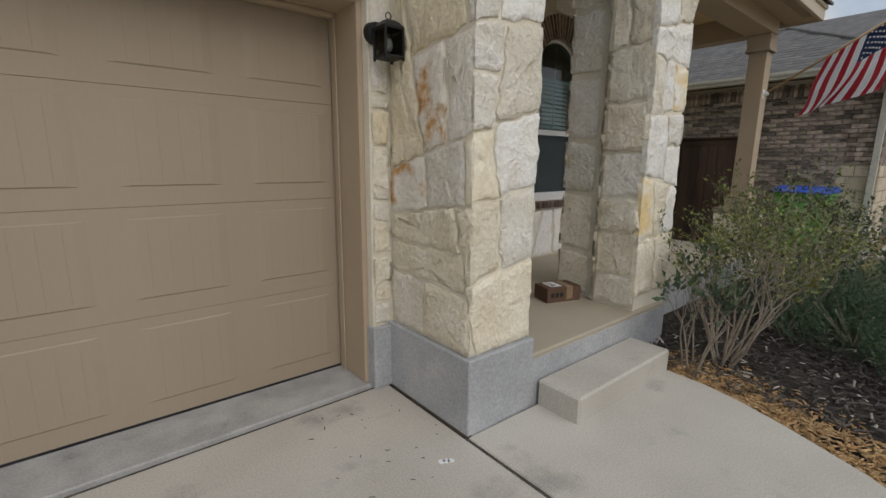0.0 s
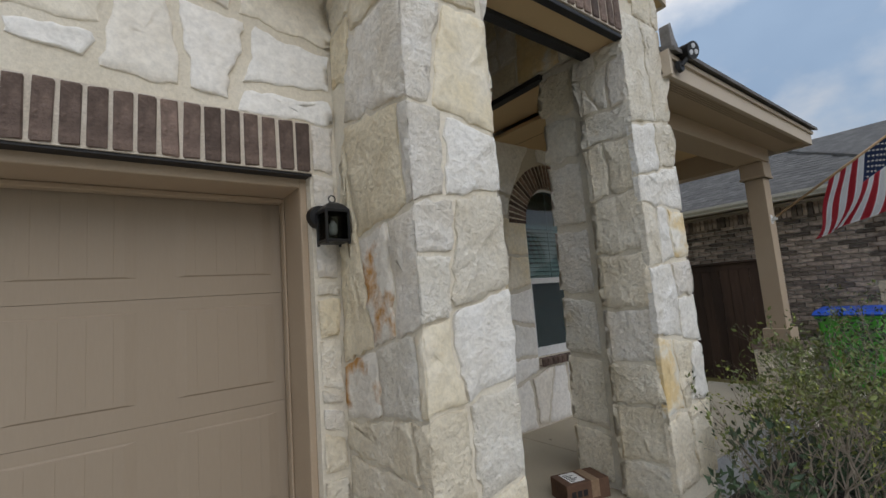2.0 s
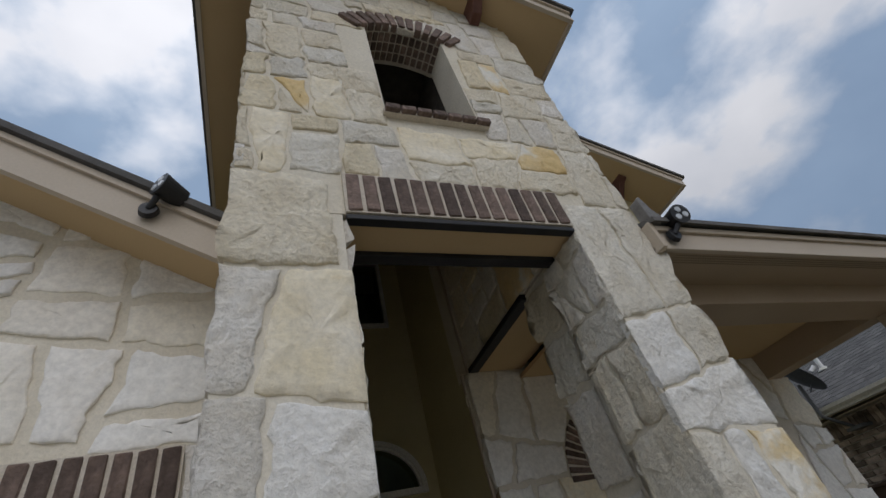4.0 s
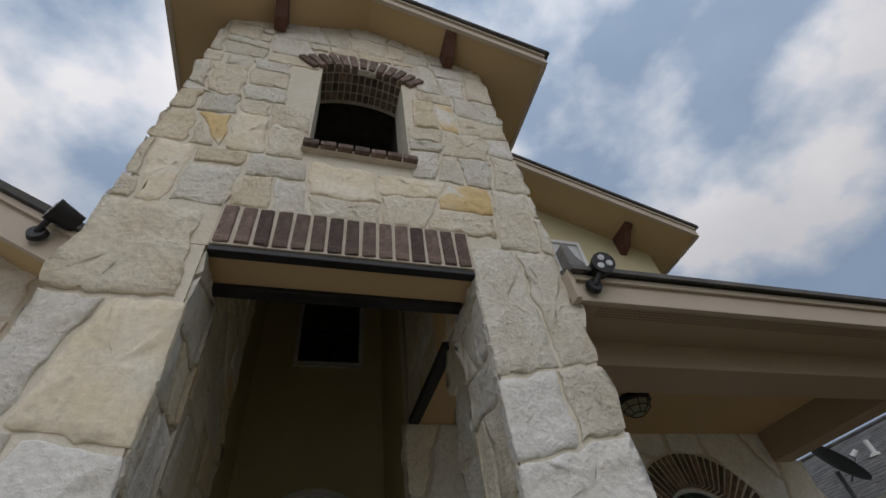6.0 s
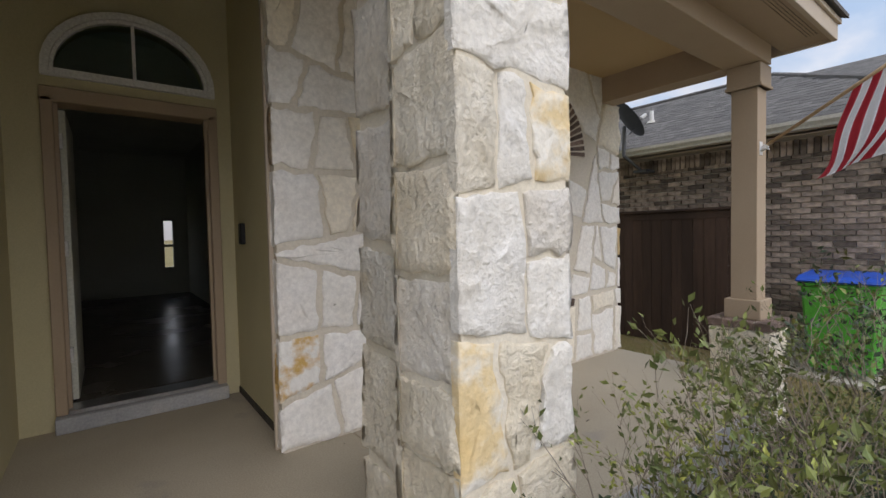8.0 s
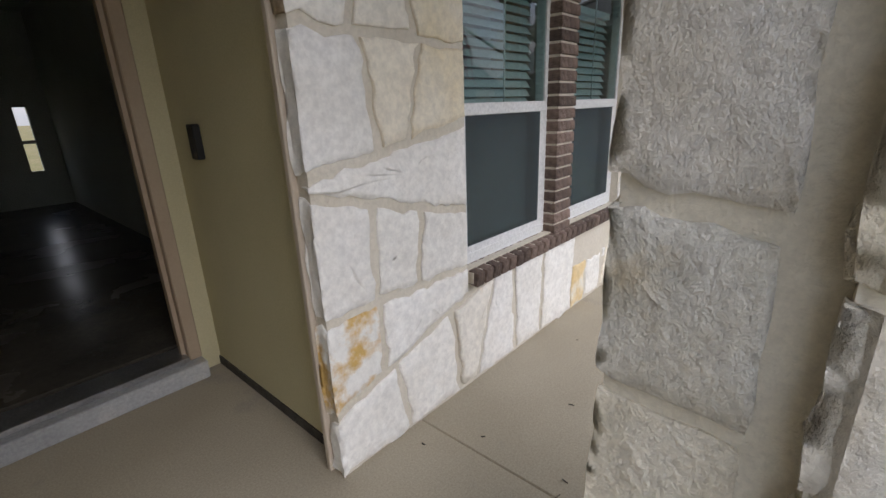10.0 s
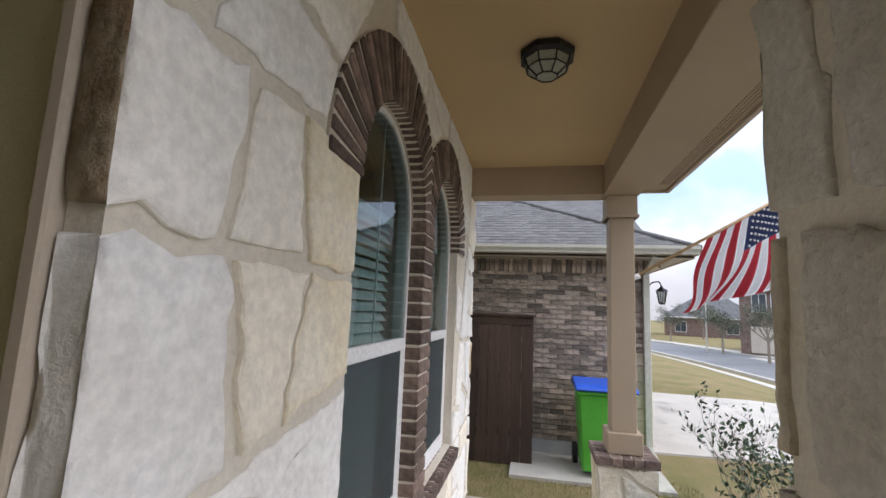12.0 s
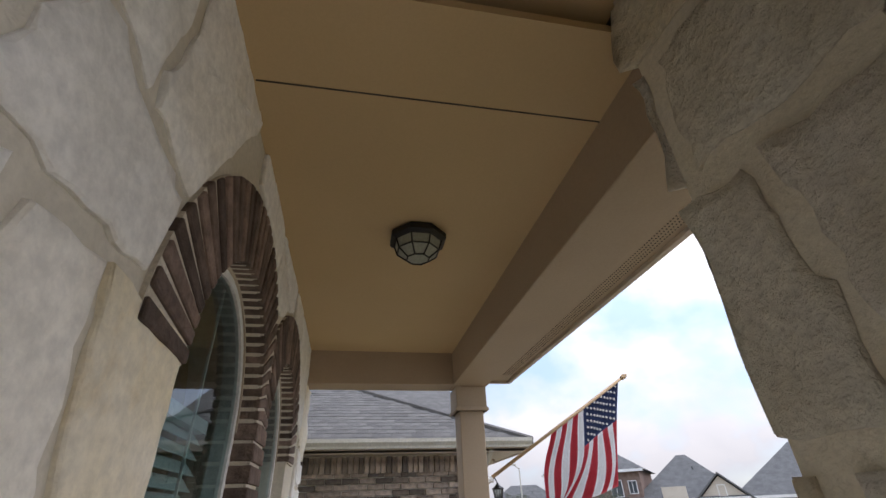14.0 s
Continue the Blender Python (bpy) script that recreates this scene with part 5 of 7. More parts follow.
bm = bmesh.new()
prism(bm, [(3.44, 3.07), (3.50, 3.06), (3.54, 3.12), (3.50, 3.17), (3.47, 3.27), (3.44, 3.25)], "y", 1.29, 1.36)
single("roof_flashing", bm, surface("grey_flashing", (.16, .15, .14), (.22, .21, .20), scale=9, rough=.6, bump=.3, grain=60), "crumpled grey kick-out flashing at the roof end", "flashing", bevel=0.004)


# ---- porch post ----
def porch_post():
    cx, cy = 6.26, 1.79
    post = thing("porch_post", "square tan porch post on a limestone pedestal", "post", (cx, cy, -.09))
    s = .09
    part("shaft", box(bmesh.new(), cx - s, cy - s, 0.97, cx + s, cy + s, 2.62), M_TAN, post, bevel=0.004)
    part("capital", box(box(bmesh.new(), cx - .115, cy - .115, 2.60, cx + .115, cy + .115, BEAM - .002), cx - .125, cy - .125, 2.60, cx + .125, cy + .125, 2.625), M_TAN, post, bevel=0.004)
    part("plinth", box(bmesh.new(), cx - .125, cy - .125, .825, cx + .125, cy + .125, .975), M_TAN, post, bevel=0.006)
    ped = part("pedestal", box(bmesh.new(), cx - .185, cy - .185, -.15, cx + .185, cy + .185, .765), M_MORTAR, post, "limestone pedestal")
    cap = part("cap_bed", box(bmesh.new(), cx - .20, cy - .20, .763, cx + .20, cy + .20, .818), M_BRICK_MORTAR, post)
    me = [block_mesh("brick", .062, .11, .06, M_BRICK, .004, .0015, 60 + k) for k in range(3)]
    spots = []
    for k in range(6):
        t = -.178 + .0712 * k
        spots += [pose(cx + t, cy - .165, .793), pose(cx + t, cy + .165, .793)]
    for k in range(3):
        t = -.0712 + .0712 * k
        spots += [pose(cx - .165, cy + t, .793, 0, 0, 90), pose(cx + .165, cy + t, .793, 0, 0, 90)]
    pieces("brick", me, spots, cap)
    return ped, cx, cy


ped, cx, cy = porch_post()
h = .205
rubble(ped, [((cx + h, cy + h, 0), (-1, 0, 0), (0, 1, 0), 2 * h), ((cx - h, cy + h, 0), (0, -1, 0), (-1, 0, 0), 2 * h), ((cx - h, cy - h, 0), (1, 0, 0), (0, -1, 0), 2 * h)], -.12, .76, 51, step=(.38, .34), relief=.006, ochre=0.25)


# ---- parcel ----
def parcel():
    at = pose(2.80, 1.90, PZ, 0, 0, -18)
    box_thing = thing("parcel", "small brown cardboard parcel with white label", "cardboard box", (0, 0, 0))
    card = surface("brown_cardboard", (.10, .055, .035), (.14, .08, .05), scale=7, rough=.85, bump=.15, grain=90)
    part("carton", box(bmesh.new(), -.15, -.09, 0, .15, .09, .115), card, box_thing, bevel=.004)
    part("tape", box(bmesh.new(), .02, -.092, .02, .075, .092, .1165), surface("brown_tape", (.24, .16, .10), (.28, .19, .12), scale=5, rough=.3, bump=.03, grain=40), box_thing)
    part("label", box(bmesh.new(), -.10, -.06, .115, .0, .07, .1165), M_WHITE, box_thing, "white shipping label")
    bm = bmesh.new()
    for k in range(6):
        box(bm, -.092, -.05 + .018 * k, .1165, -.092 + .03 + .01 * (k * 7 % 5), -.043 + .018 * k, .1172)
    part("label_print", bm, M_BLACK, box_thing)
    bm = bmesh.new()
    for k in range(3):
        box(bm, -.12 + .04 * k, -.0915, .04, -.09 + .04 * k, -.0902, .075)
    part("printed_marks", bm, M_BLACK, box_thing)
    box_thing.matrix_basis = at


parcel()


# ---- flag ----
def flag():
    a, b = Vector((6.235, 1.69, 2.14)), Vector((6.17, 0.50, 2.86))
    f = thing("flag", "striped flag with starred canton on a wooden pole", "flag", tuple(a))
    wood = surface("light_pole_wood", (.42, .28, .15), (.50, .35, .20), scale=5, rough=.55, bump=.1, grain=50)
    bm = tube(bmesh.new(), a, b, .0125, .0115, 12)
    part("pole", bm, wood, f, smooth=True)
    bm = bmesh.new()
    d = (b - a).normalized()
    tube(bm, b, b + d * .035, .018, .020, 12), tube(bm, b + d * .035, b + d * .055, .020, .010, 12)
    part("finial", bm, wood, f, "wooden knob")
    bm = box(bmesh.new(), a.x - .028, 1.696, 2.09, a.x + .028, 1.702, 2.19)
    tube(bm, (a.x, 1.70, 2.13), (a.x, 1.655, 2.155), .022, .019, 12)
    for k in (-1, 1):
        tube(bm, (a.x, 1.68, 2.14), (a.x + k * .035, 1.655, 2.13), .006, .005, 8)
    part("bracket", bm, M_WHITE, f, "white pole bracket")
    red = surface("red_cloth", (.42, .035, .05), (.48, .05, .07), scale=4, rough=.85, bump=.25, grain=200)
    white = surface("white_cloth", (.70, .69, .69), (.76, .75, .75), scale=4, rough=.85, bump=.25, grain=200)
    blue = surface("blue_cloth", (.02, .035, .10), (.03, .05, .13), scale=4, rough=.85, bump=.25, grain=200)
    hoist, fly = .74, .92
    down, away = Vector((-.03, .10, -1)).normalized(), Vector((.55, .8, 0)).normalized()

    def cloth(s, t):
        """s: down the pole from the tip, t: out along the fly."""
        p = b - d * (0.04 + s * hoist)
        hang = t * fly
        sway = (.30 - .22 * s) * math.sin(t * 1.5)
        ripple = .05 * t * math.sin(5.5 * s + 4.2 * t + .6) + .025 * t * math.sin(12 * s - 5 * t)
        fold = .16 * max(0.0, s - .35) * math.sin(t * 5.0 + 1.0) * t
        q = p + down * hang * (0.80 - .22 * s * t) + away * (ripple + fold + .10 * t) + d * (-sway * .18 * t - .10 * s * t * t)
        return q

    def patch(bm, s0, s1, t0, t1, lift=0.0, n=4, m=26):
        rows = []
        m = max(3, round(m * (t1 - t0)))
        for i in range(n + 1):
            rows.append([bm.verts.new(cloth(s0 + (s1 - s0) * i / n, t0 + (t1 - t0) * j / m)) for j in range(m + 1)])
        for i in range(n):
            for j in range(m):
                bm.faces.new((rows[i][j], rows[i + 1][j], rows[i + 1][j + 1], rows[i][j + 1]))
        bmesh.ops.solidify(bm, geom=list(bm.faces), thickness=.0025)
        return bm

    for k in range(13):
        t0 = .40 if k < 7 else 0.0
        part("red_stripe" if k % 2 == 0 else "white_stripe", patch(bmesh.new(), k / 13, (k + 1) / 13, t0, 1.0), red if k % 2 == 0 else white, f, smooth=True)
    part("canton", patch(bmesh.new(), 0, 7 / 13, 0, .40, n=12), blue, f, smooth=True)
    star = []
    for k in range(10):
        r = .0135 if k % 2 == 0 else .0055
        star.append((r * math.cos(math.pi * k / 5), r * math.sin(math.pi * k / 5)))
    for r in range(9):
        for c in range(6 if r % 2 == 0 else 5):
            s, t = (r + 1) / 10 * 7 / 13, ((c + (.5 if r % 2 == 0 else 1.0)) / 6) * .40
            p, e = cloth(s, t), .01
            us, ut = (cloth(s + e, t) - p).normalized(), (cloth(s, t + e) - p).normalized()
            n = us.cross(ut).normalized()
            ut = n.cross(us)
            bm = bmesh.new()
            for side in (-1, 1):
                v = [bm.verts.new(p + n * (.0042 * side) + us * x + ut * y) for x, y in star]
                mid = bm.verts.new(p + n * (.0045 * side))
                for k in range(10):
                    bm.faces.new((v[k - 1], v[k], mid))
            part("star", bm, white, f)


flag()


# ---- neighbouring house ----
M_NSTONE = surface("tan_cut_stone", (.50, .42, .30), (.60, .52, .40), scale=6, rough=.9, bump=.5, grain=50, spread=.12)
M_NPAINT = surface("grey_tan_paint", (.40, .35, .28), (.45, .40, .33), scale=3, rough=.6, bump=.04, grain=60)
NX, NY, NZ = 9.0, 0.92, -.09


def neighbour():
    house = thing("neighbour_house", "single-storey brown brick house with grey shingle roof", "house", (NX, NY, NZ))
    bm = box(bmesh.new(), NX + .02, NY + .42, NZ - .1, 13.9, 12.0, 2.62)
    for x0, x1, low in ((NX + .02, 10.2, NZ - .1), (13.1, 13.9, NZ - .1), (10.2, 13.1, 2.22)):
        part("front_wall", box(bmesh.new(), x0, NY + .02, low, x1, NY + .419, 2.62), M_NBRICK_J, house, "brown brick garage front")
    core = part("wall", bm, M_NMORTAR, house, "brown brick wall with grey mortar")
    part("foundation", box(bmesh.new(), NX - .005, NY - .005, NZ - .15, NX + .3, 11.0, .13), M_BASE, house, "grey concrete foundation", bevel=.005)
    # bricks of the side wall
    brick = [block_mesh("brick", .09, .193, .057, M_NBRICK, .004, .002, 70 + k) for k in range(5)]
    sold = [block_mesh("brick", .09, .058, .193, M_NBRICK, .004, .002, 80 + k) for k in range(4)]
    near, far = [], []
    for r in range(34):
        z = .165 + .0675 * r
        for c in range(32):
            y = NY + .10 + .203 * c + (.1015 if r % 2 else 0)
            if z < 1.37 and y < 1.42:
                continue
            m = pose(NX + .04 + (-.006 if (c * 7 + r * 3) % 11 == 0 else 0), y, z, 0, 0, 0)
            (near if 1.5 < y < 3.6 and r > 4 else far).append(m)
    for c in range(96):
        far.append(pose(NX + (.035 if c % 3 else .02), NY + .05 + .0675 * c, 2.50))
    pieces("brick", brick, near + [m for m in far if m.translation.z < 2.45], core, 300, M_NBRICK_J, "brick_field", 5)
    pieces("soldier_brick", sold, [m for m in far if m.translation.z >= 2.45], core, 60, M_NBRICK_J, "soldier_field", 6)
    # cut stone at the corner
    rnd = random.Random(4)
    stone = part("stone_quoin", box(bmesh.new(), NX + .018, NY + .018, .13, NX + .2, 1.40, 1.37), M_NMORTAR, house)
    z = .14
    while z < 1.33:
        h = min(rnd.choice((.17, .21, .15)), 1.37 - z)
        y = NY - .012
        while y < 1.38:
            w = min(rnd.uniform(.22, .42), 1.40 - y)
            bm = box(bmesh.new(), NX - .01 + rnd.uniform(-.006, .006), y + .005, z + .005, NX + .06, y + w - .005, z + h - .005)
            part("stone", bm, M_NSTONE, stone, bevel=.006)
            y += w
        x = NX + .03
        while x < NX + 1.1:
            w = rnd.uniform(.2, .35)
            part("stone", box(bmesh.new(), x + .005, NY - .012 + rnd.uniform(-.005, .005), z + .005, x + w - .005, NY + .05, z + h - .005), M_NSTONE, stone, bevel=.006)
            x += w
        z += h
    # front of the garage
    part("garage_door", box(bmesh.new(), 10.3, NY + .36, .0, 13.0, NY + .40, 2.12), M_NPAINT, house, "grey-tan garage door")
    bm = box(bmesh.new(), 10.203, NY + .03, -.05, 10.3, NY + .41, 2.215)
    box(bm, 13.0, NY + .03, -.05, 13.097, NY + .41, 2.215), box(bm, 10.3, NY + .03, 2.12, 13.0, NY + .41, 2.215)
    part("garage_casing", bm, M_NPAINT, house)
    # eaves, gutter, roof
    ex, ey, ez = 8.62, .46, 2.70
    part("soffit", box(bmesh.new(), ex + .02, ey + .02, 2.60, NX + .1, 12.0, 2.625), M_NPAINT, house)
    part("front_soffit", box(bmesh.new(), NX + .1, ey + .02, 2.60, 13.5, NY + .015, 2.625), M_NPAINT, house)
    part("frieze", box(bmesh.new(), NX - .02, NY - .02, 2.585, NX + .03, 12.0, 2.60), M_NPAINT, house)
    part("fascia", box(bmesh.new(), ex + .02, ey, 2.59, ex + .045, 12.0, 2.74), M_TRIM, house)
    part("front_fascia", box(bmesh.new(), ex + .046, ey, 2.59, 13.5, ey + .025, 2.74), M_TRIM, house)
    prof = [(ex - .10, 2.74), (ex - .10, 2.70), (ex - .075, 2.66), (ex - .07, 2.635), (ex + .018, 2.635), (ex + .018, 2.74), (ex + .01, 2.74), (ex + .01, 2.645), (ex - .06, 2.645), (ex - .065, 2.665), (ex - .09, 2.70), (ex - .09, 2.74)]
    part("gutter", prism(bmesh.new(), prof, "y", ey - .03, 12.0), M_GUTTER, house, "pale metal gutter")
    run = 2.6
    ridge_z = ez + .02 + .51 * run
    z0 = ez + .03
    bm = bmesh.new()
    far_x, front_y, back_y = ex + 2 * run + .05, ey - .06, 13.0
    v = [bm.verts.new(p) for p in ((ex - .05, front_y, z0 - .03), (far_x, front_y, z0 - .03), (far_x, back_y, z0 - .03), (ex - .05, back_y, z0 - .03),
                                   (ex + run, ey + run, ridge_z), (ex + run, back_y, ridge_z), (ex - .05, front_y, z0 - .09), (far_x, front_y, z0 - .09), (far_x, back_y, z0 - .09), (ex - .05, back_y, z0 - .09))]
    for q in ((0, 1, 4), (1, 2, 5, 4), (3, 0, 4, 5), (2, 3, 5), (0, 6, 7, 1), (1, 7, 8, 2), (2, 8, 9, 3), (3, 9, 6, 0), (6, 9, 8, 7)):
        bm.faces.new([v[k] for k in q])
    roof = part("roof", bm, M_SHINGLE_J, house, "grey shingle hip roof")
    # shingle tabs on the near slope
    slope = math.degrees(math.atan(.51))
    tabs = [block_mesh("shingle", .17, w, .008, M_SHINGLE, .002, .0015, 90 + k) for k, w in enumerate((.27, .25, .24, .26))]
    near, far = [], []
    rnd = random.Random(8)
    for r in range(21):
        x = ex - .02 + .123 * r
        y = ey + .16 + (x - ex) + rnd.uniform(0, .2)
        while y < 8.5:
            m = pose(x + .055, y, z0 + .51 * (x - ex) + .031 + rnd.uniform(0, .003), 0, -slope + 1.5, 0)
            (near if 1.0 < y < 4.4 and r % 2 == 0 else far).append(m)
            y += .25 + rnd.uniform(-.012, .012)
    pieces("shingle", tabs, near + far, roof, 260, M_SHINGLE_J, "shingle_field", 9)
    part("hip_cap", tube(bmesh.new(), (ex - .04, front_y + .01, z0 - .01), (ex + run, ey + run, ridge_z + .02), .04, .04, 6), M_SHINGLE_J, house)
    # further wing of cut stone
    wing = part("wing_wall", box(bmesh.new(), 13.95, .35, NZ - .1, 19.0, 9.0, 2.62), M_NMORTAR, house, "tan cut stone wing")
    rnd = random.Random(14)
    z = .0
    while z < 2.55:
        h = min(rnd.choice((.17, .21, .25)), 2.6 - z)
        y = .36
        while y < 1.3:
            w = rnd.uniform(.25, .42)
            part("stone", box(bmesh.new(), 13.92 + rnd.uniform(-.006, .006), y, z, 13.98, y + w - .01, z + h - .01), M_NSTONE, wing, bevel=.006)
            y += w
        z += h
    bm = bmesh.new()
    v = [bm.verts.new(p) for p in ((13.6, -.05, 2.70), (19.4, -.05, 2.70), (19.4, 9.4, 2.70), (13.6, 9.4, 2.70), (16.5, 2.9, 4.3), (16.5, 6.5, 4.3))]
    for q in ((0, 1, 4), (1, 2, 5, 4), (2, 3, 5), (3, 0, 4, 5), (3, 2, 1, 0)):
        bm.faces.new([v[k] for k in q])
    part("wing_roof", bm, M_SHINGLE_J, house)
    bm = box(bmesh.new(), 13.56, -.09, 2.60, 19.4, -.05, 2.74)
    box(bm, 13.56, -.05, 2.60, 13.6, 9.0, 2.74)
    part("wing_fascia", bm, M_TRIM, house)
    bm = box(bmesh.new(), 13.16, NY - .07, .1, 13.24, NY + .01, 2.5)
    part("downspout", bm, M_GUTTER, house, "pale grey downspout", bevel=.004)
    part("ridge_cap", tube(bmesh.new(), (ex + run, ey + run, ridge_z + .03), (ex + run, 13.0, ridge_z + .03), .035, .035, 6), M_SHINGLE_J, house)
    # taller roof behind, its gable towards the street
    top, foot = (13.0, 4.45), 3.4
    bm = prism(bmesh.new(), [(top[0] - foot, top[1] - .5 * foot), top, (top[0] + foot, top[1] - .5 * foot), (top[0] + foot, top[1] - .5 * foot - .07), (top[0], top[1] - .07), (top[0] - foot, top[1] - .5 * foot - .07)], "y", .60, 11.0)
    part("rear_roof", bm, M_SHINGLE_J, house, "taller grey shingle roof")
    part("gable_wall", prism(bmesh.new(), [(top[0] - foot + .3, 2.76), (top[0] + foot - .3, 2.76), (top[0], top[1] - .15)], "y", .80, .95), M_NBRICK_J, house, "brown brick gable")
    for side_sign in (-1, 1):
        end = (top[0] + side_sign * foot, top[1] - .5 * foot - .065)
        part("rake_board", prism(bmesh.new(), [(top[0], top[1] - .065), end, (end[0], end[1] - .13), (top[0], top[1] - .20)], "y", .615, .64), M_TRIM, house, "beige rake board")
    # downspout
    bm = bmesh.new()
    x, y = NX - .055, NY + .06
    box(bm, x - .035, y - .04, .16, x + .035, y + .04, 2.40)
    tube(bm, (x, y, 2.40), (ex + .02, y - .04, 2.62), .042, .042, 4), tube(bm, (x, y, .17), (x - .12, y - .06, .03), .045, .045, 4)
    part("downspout", bm, M_GUTTER, house, "pale grey downspout", bevel=.004)
    return house


M_NBRICK_J = surface("grey_brown_brick_field", (0.17, 0.13, 0.105), (0.42, 0.34, 0.28), scale=10, rough=0.9, bump=0.4, grain=60, spread=0.62, stain=(0.07, 0.06, 0.06), stain_at=0.63, stain_scale=3, by_island=True)
M_GUTTER = surface("pale_gutter_metal", (.50, .48, .42), (.55, .53, .47), scale=2, rough=.4, bump=.03, grain=40)
neighbour()


def coach_lamp():
    x, y, z = 9.5, NY, 2.15
    lamp = thing("coach_lamp", "black scrolled coach lamp on the brick garage front", "wall lamp", (x, y, z))
    bm = bmesh.new()
    tube(bm, (x, y + .02, z), (x, y - .02, z), .05, .045, 16)
    part("back_plate", bm, M_BLACK, lamp)
    bm = bmesh.new()
    pts = [(y - .02, z), (y - .08, z + .10), (y - .16, z + .19), (y - .25, z + .20), (y - .28, z + .13)]
    for p, q in zip(pts, pts[1:]):
        tube(bm, (x, *p), (x, *q), .009, .009, 8)
    part("arm", bm, M_BLACK, lamp)
    c = (x, y - .28, z - .10)
    bm = bmesh.new()
    spun(bm, [(.012, .24), (.03, .21), (.085, .17), (.075, .16)], c, 6)
    part("roof_cap", bm, M_BLACK, lamp)
    bm = bmesh.new()
    spun(bm, [(.035, -.03), (.05, -.01), (.045, 0)], c, 6)
    for k in range(6):
        a = math.pi / 3 * k
        tube(bm, (c[0] + .045 * math.cos(a), c[1] + .045 * math.sin(a), c[2]), (c[0] + .072 * math.cos(a), c[1] + .072 * math.sin(a), c[2] + .165), .006, .006, 6)
    part("cage", bm, M_BLACK, lamp)
    bm = bmesh.new()
    spun(bm, [(.040, 0), (.066, .16)], c, 6)
    part("glass", bm, M_LAMPGLASS, lamp).visible_shadow = False


coach_lamp()


def dish():
    b = Vector((8.80, 4.05, 2.42))
    d = thing("satellite_dish", "grey satellite dish with feed arm on the eave", "satellite dish", tuple(b))
    metal = surface("dish_grey", (.075, .08, .085), (.11, .115, .12), scale=5, rough=.5, bump=.05, grain=60)
    part("mount", box(bmesh.new(), b.x - .08, b.y - .10, b.z - .02, b.x + .24, b.y + .10, b.z + .02), metal, d)
    bm = tube(bmesh.new(), b, b + Vector((-.34, .10, .22)), .022, .022, 10)
    tube(bm, b + Vector((-.34, .10, .22)), b + Vector((-.36, .08, .66)), .025, .025, 10)
    part("mast", bm, metal, d)
    c, n = b + Vector((-.36, .05, .72)), Vector((.60, -.55, .60)).normalized()
    u = n.orthogonal().normalized()
    w = n.cross(u)
    bm = bmesh.new()
    rings = []
    for r, h in ((.02, 0), (.15, .018), (.27, .06), (.29, .065)):
        rings.append([bm.verts.new(c + n * h + (u * math.cos(2 * math.pi * k / 24) + w * math.sin(2 * math.pi * k / 24) * 1.1) * r) for k in range(24)])
    for p, q in zip(rings, rings[1:]):
        for k in range(24):
            bm.faces.new((p[k - 1], p[k], q[k], q[k - 1]))
    bm.faces.new(rings[0])
    bmesh.ops.solidify(bm, geom=list(bm.faces), thickness=.008)
    part("reflector", bm, metal, d, smooth=True)
    tip = c + n * .36 + Vector((0, 0, -.12))
    part("feed_arm", tube(bmesh.new(), c + Vector((0, -.05, -.2)), tip, .01, .01, 8), metal, d)
    part("feed_head", tube(bmesh.new(), tip, tip - n * .09, .025, .03, 12), M_WHITE, d)


dish()


def roof_vent():
    x, y = 9.95, 4.5
    z = 2.73 + .51 * (x - 8.62)
    v = thing("roof_vent", "small pale plumbing vent on the shingle roof", "roof vent", (x, y, z))
    part("flashing", tube(bmesh.new(), (x, y, z - .02), (x, y, z + .03), .10, .05, 12), M_GUTTER, v)
    part("pipe", tube(bmesh.new(), (x, y, z), (x, y, z + .20), .035, .035, 12), M_WHITE, v)


roof_vent()


# ---- fence and bin ----
def fence():
    wood = surface("dark_brown_fence_stain", (.035, .020, .014), (.070, .042, .030), scale=3, rough=.8, bump=.5, grain=30, spread=.22, stretch=(1, 1, .12))
    f = thing("fence", "dark brown stained board fence with a top cap", "fence", (8.5, 2.5, -.1))
    rnd = random.Random(2)
    y = 2.47
    while y < 7.0:
        w = .137
        part("board", box(bmesh.new(), 8.485 + rnd.uniform(-.004, .004), y, -.08, 8.503, y + w, 1.76), wood, f, bevel=.002)
        y += w + .005
    part("top_rail", box(bmesh.new(), 8.478, 2.46, 1.66, 8.484, 7.0, 1.765), wood, f, bevel=.002)
    part("cap", box(bmesh.new(), 8.455, 2.43, 1.766, 8.60, 7.0, 1.80), wood, f, bevel=.004)
    part("end_post", box(bmesh.new(), 8.504, 2.46, -.15, 8.60, 2.55, 1.765), wood, f, bevel=.004)
    for z in (.25, .95):
        part("rail", box(bmesh.new(), 8.504, 2.55, z, 8.545, 7.0, z + .09), wood, f)
    part("latch", box(bmesh.new(), 8.60, 2.47, 1.18, 8.65, 2.52, 1.24), M_BLACK, f, "black gate latch")


fence()


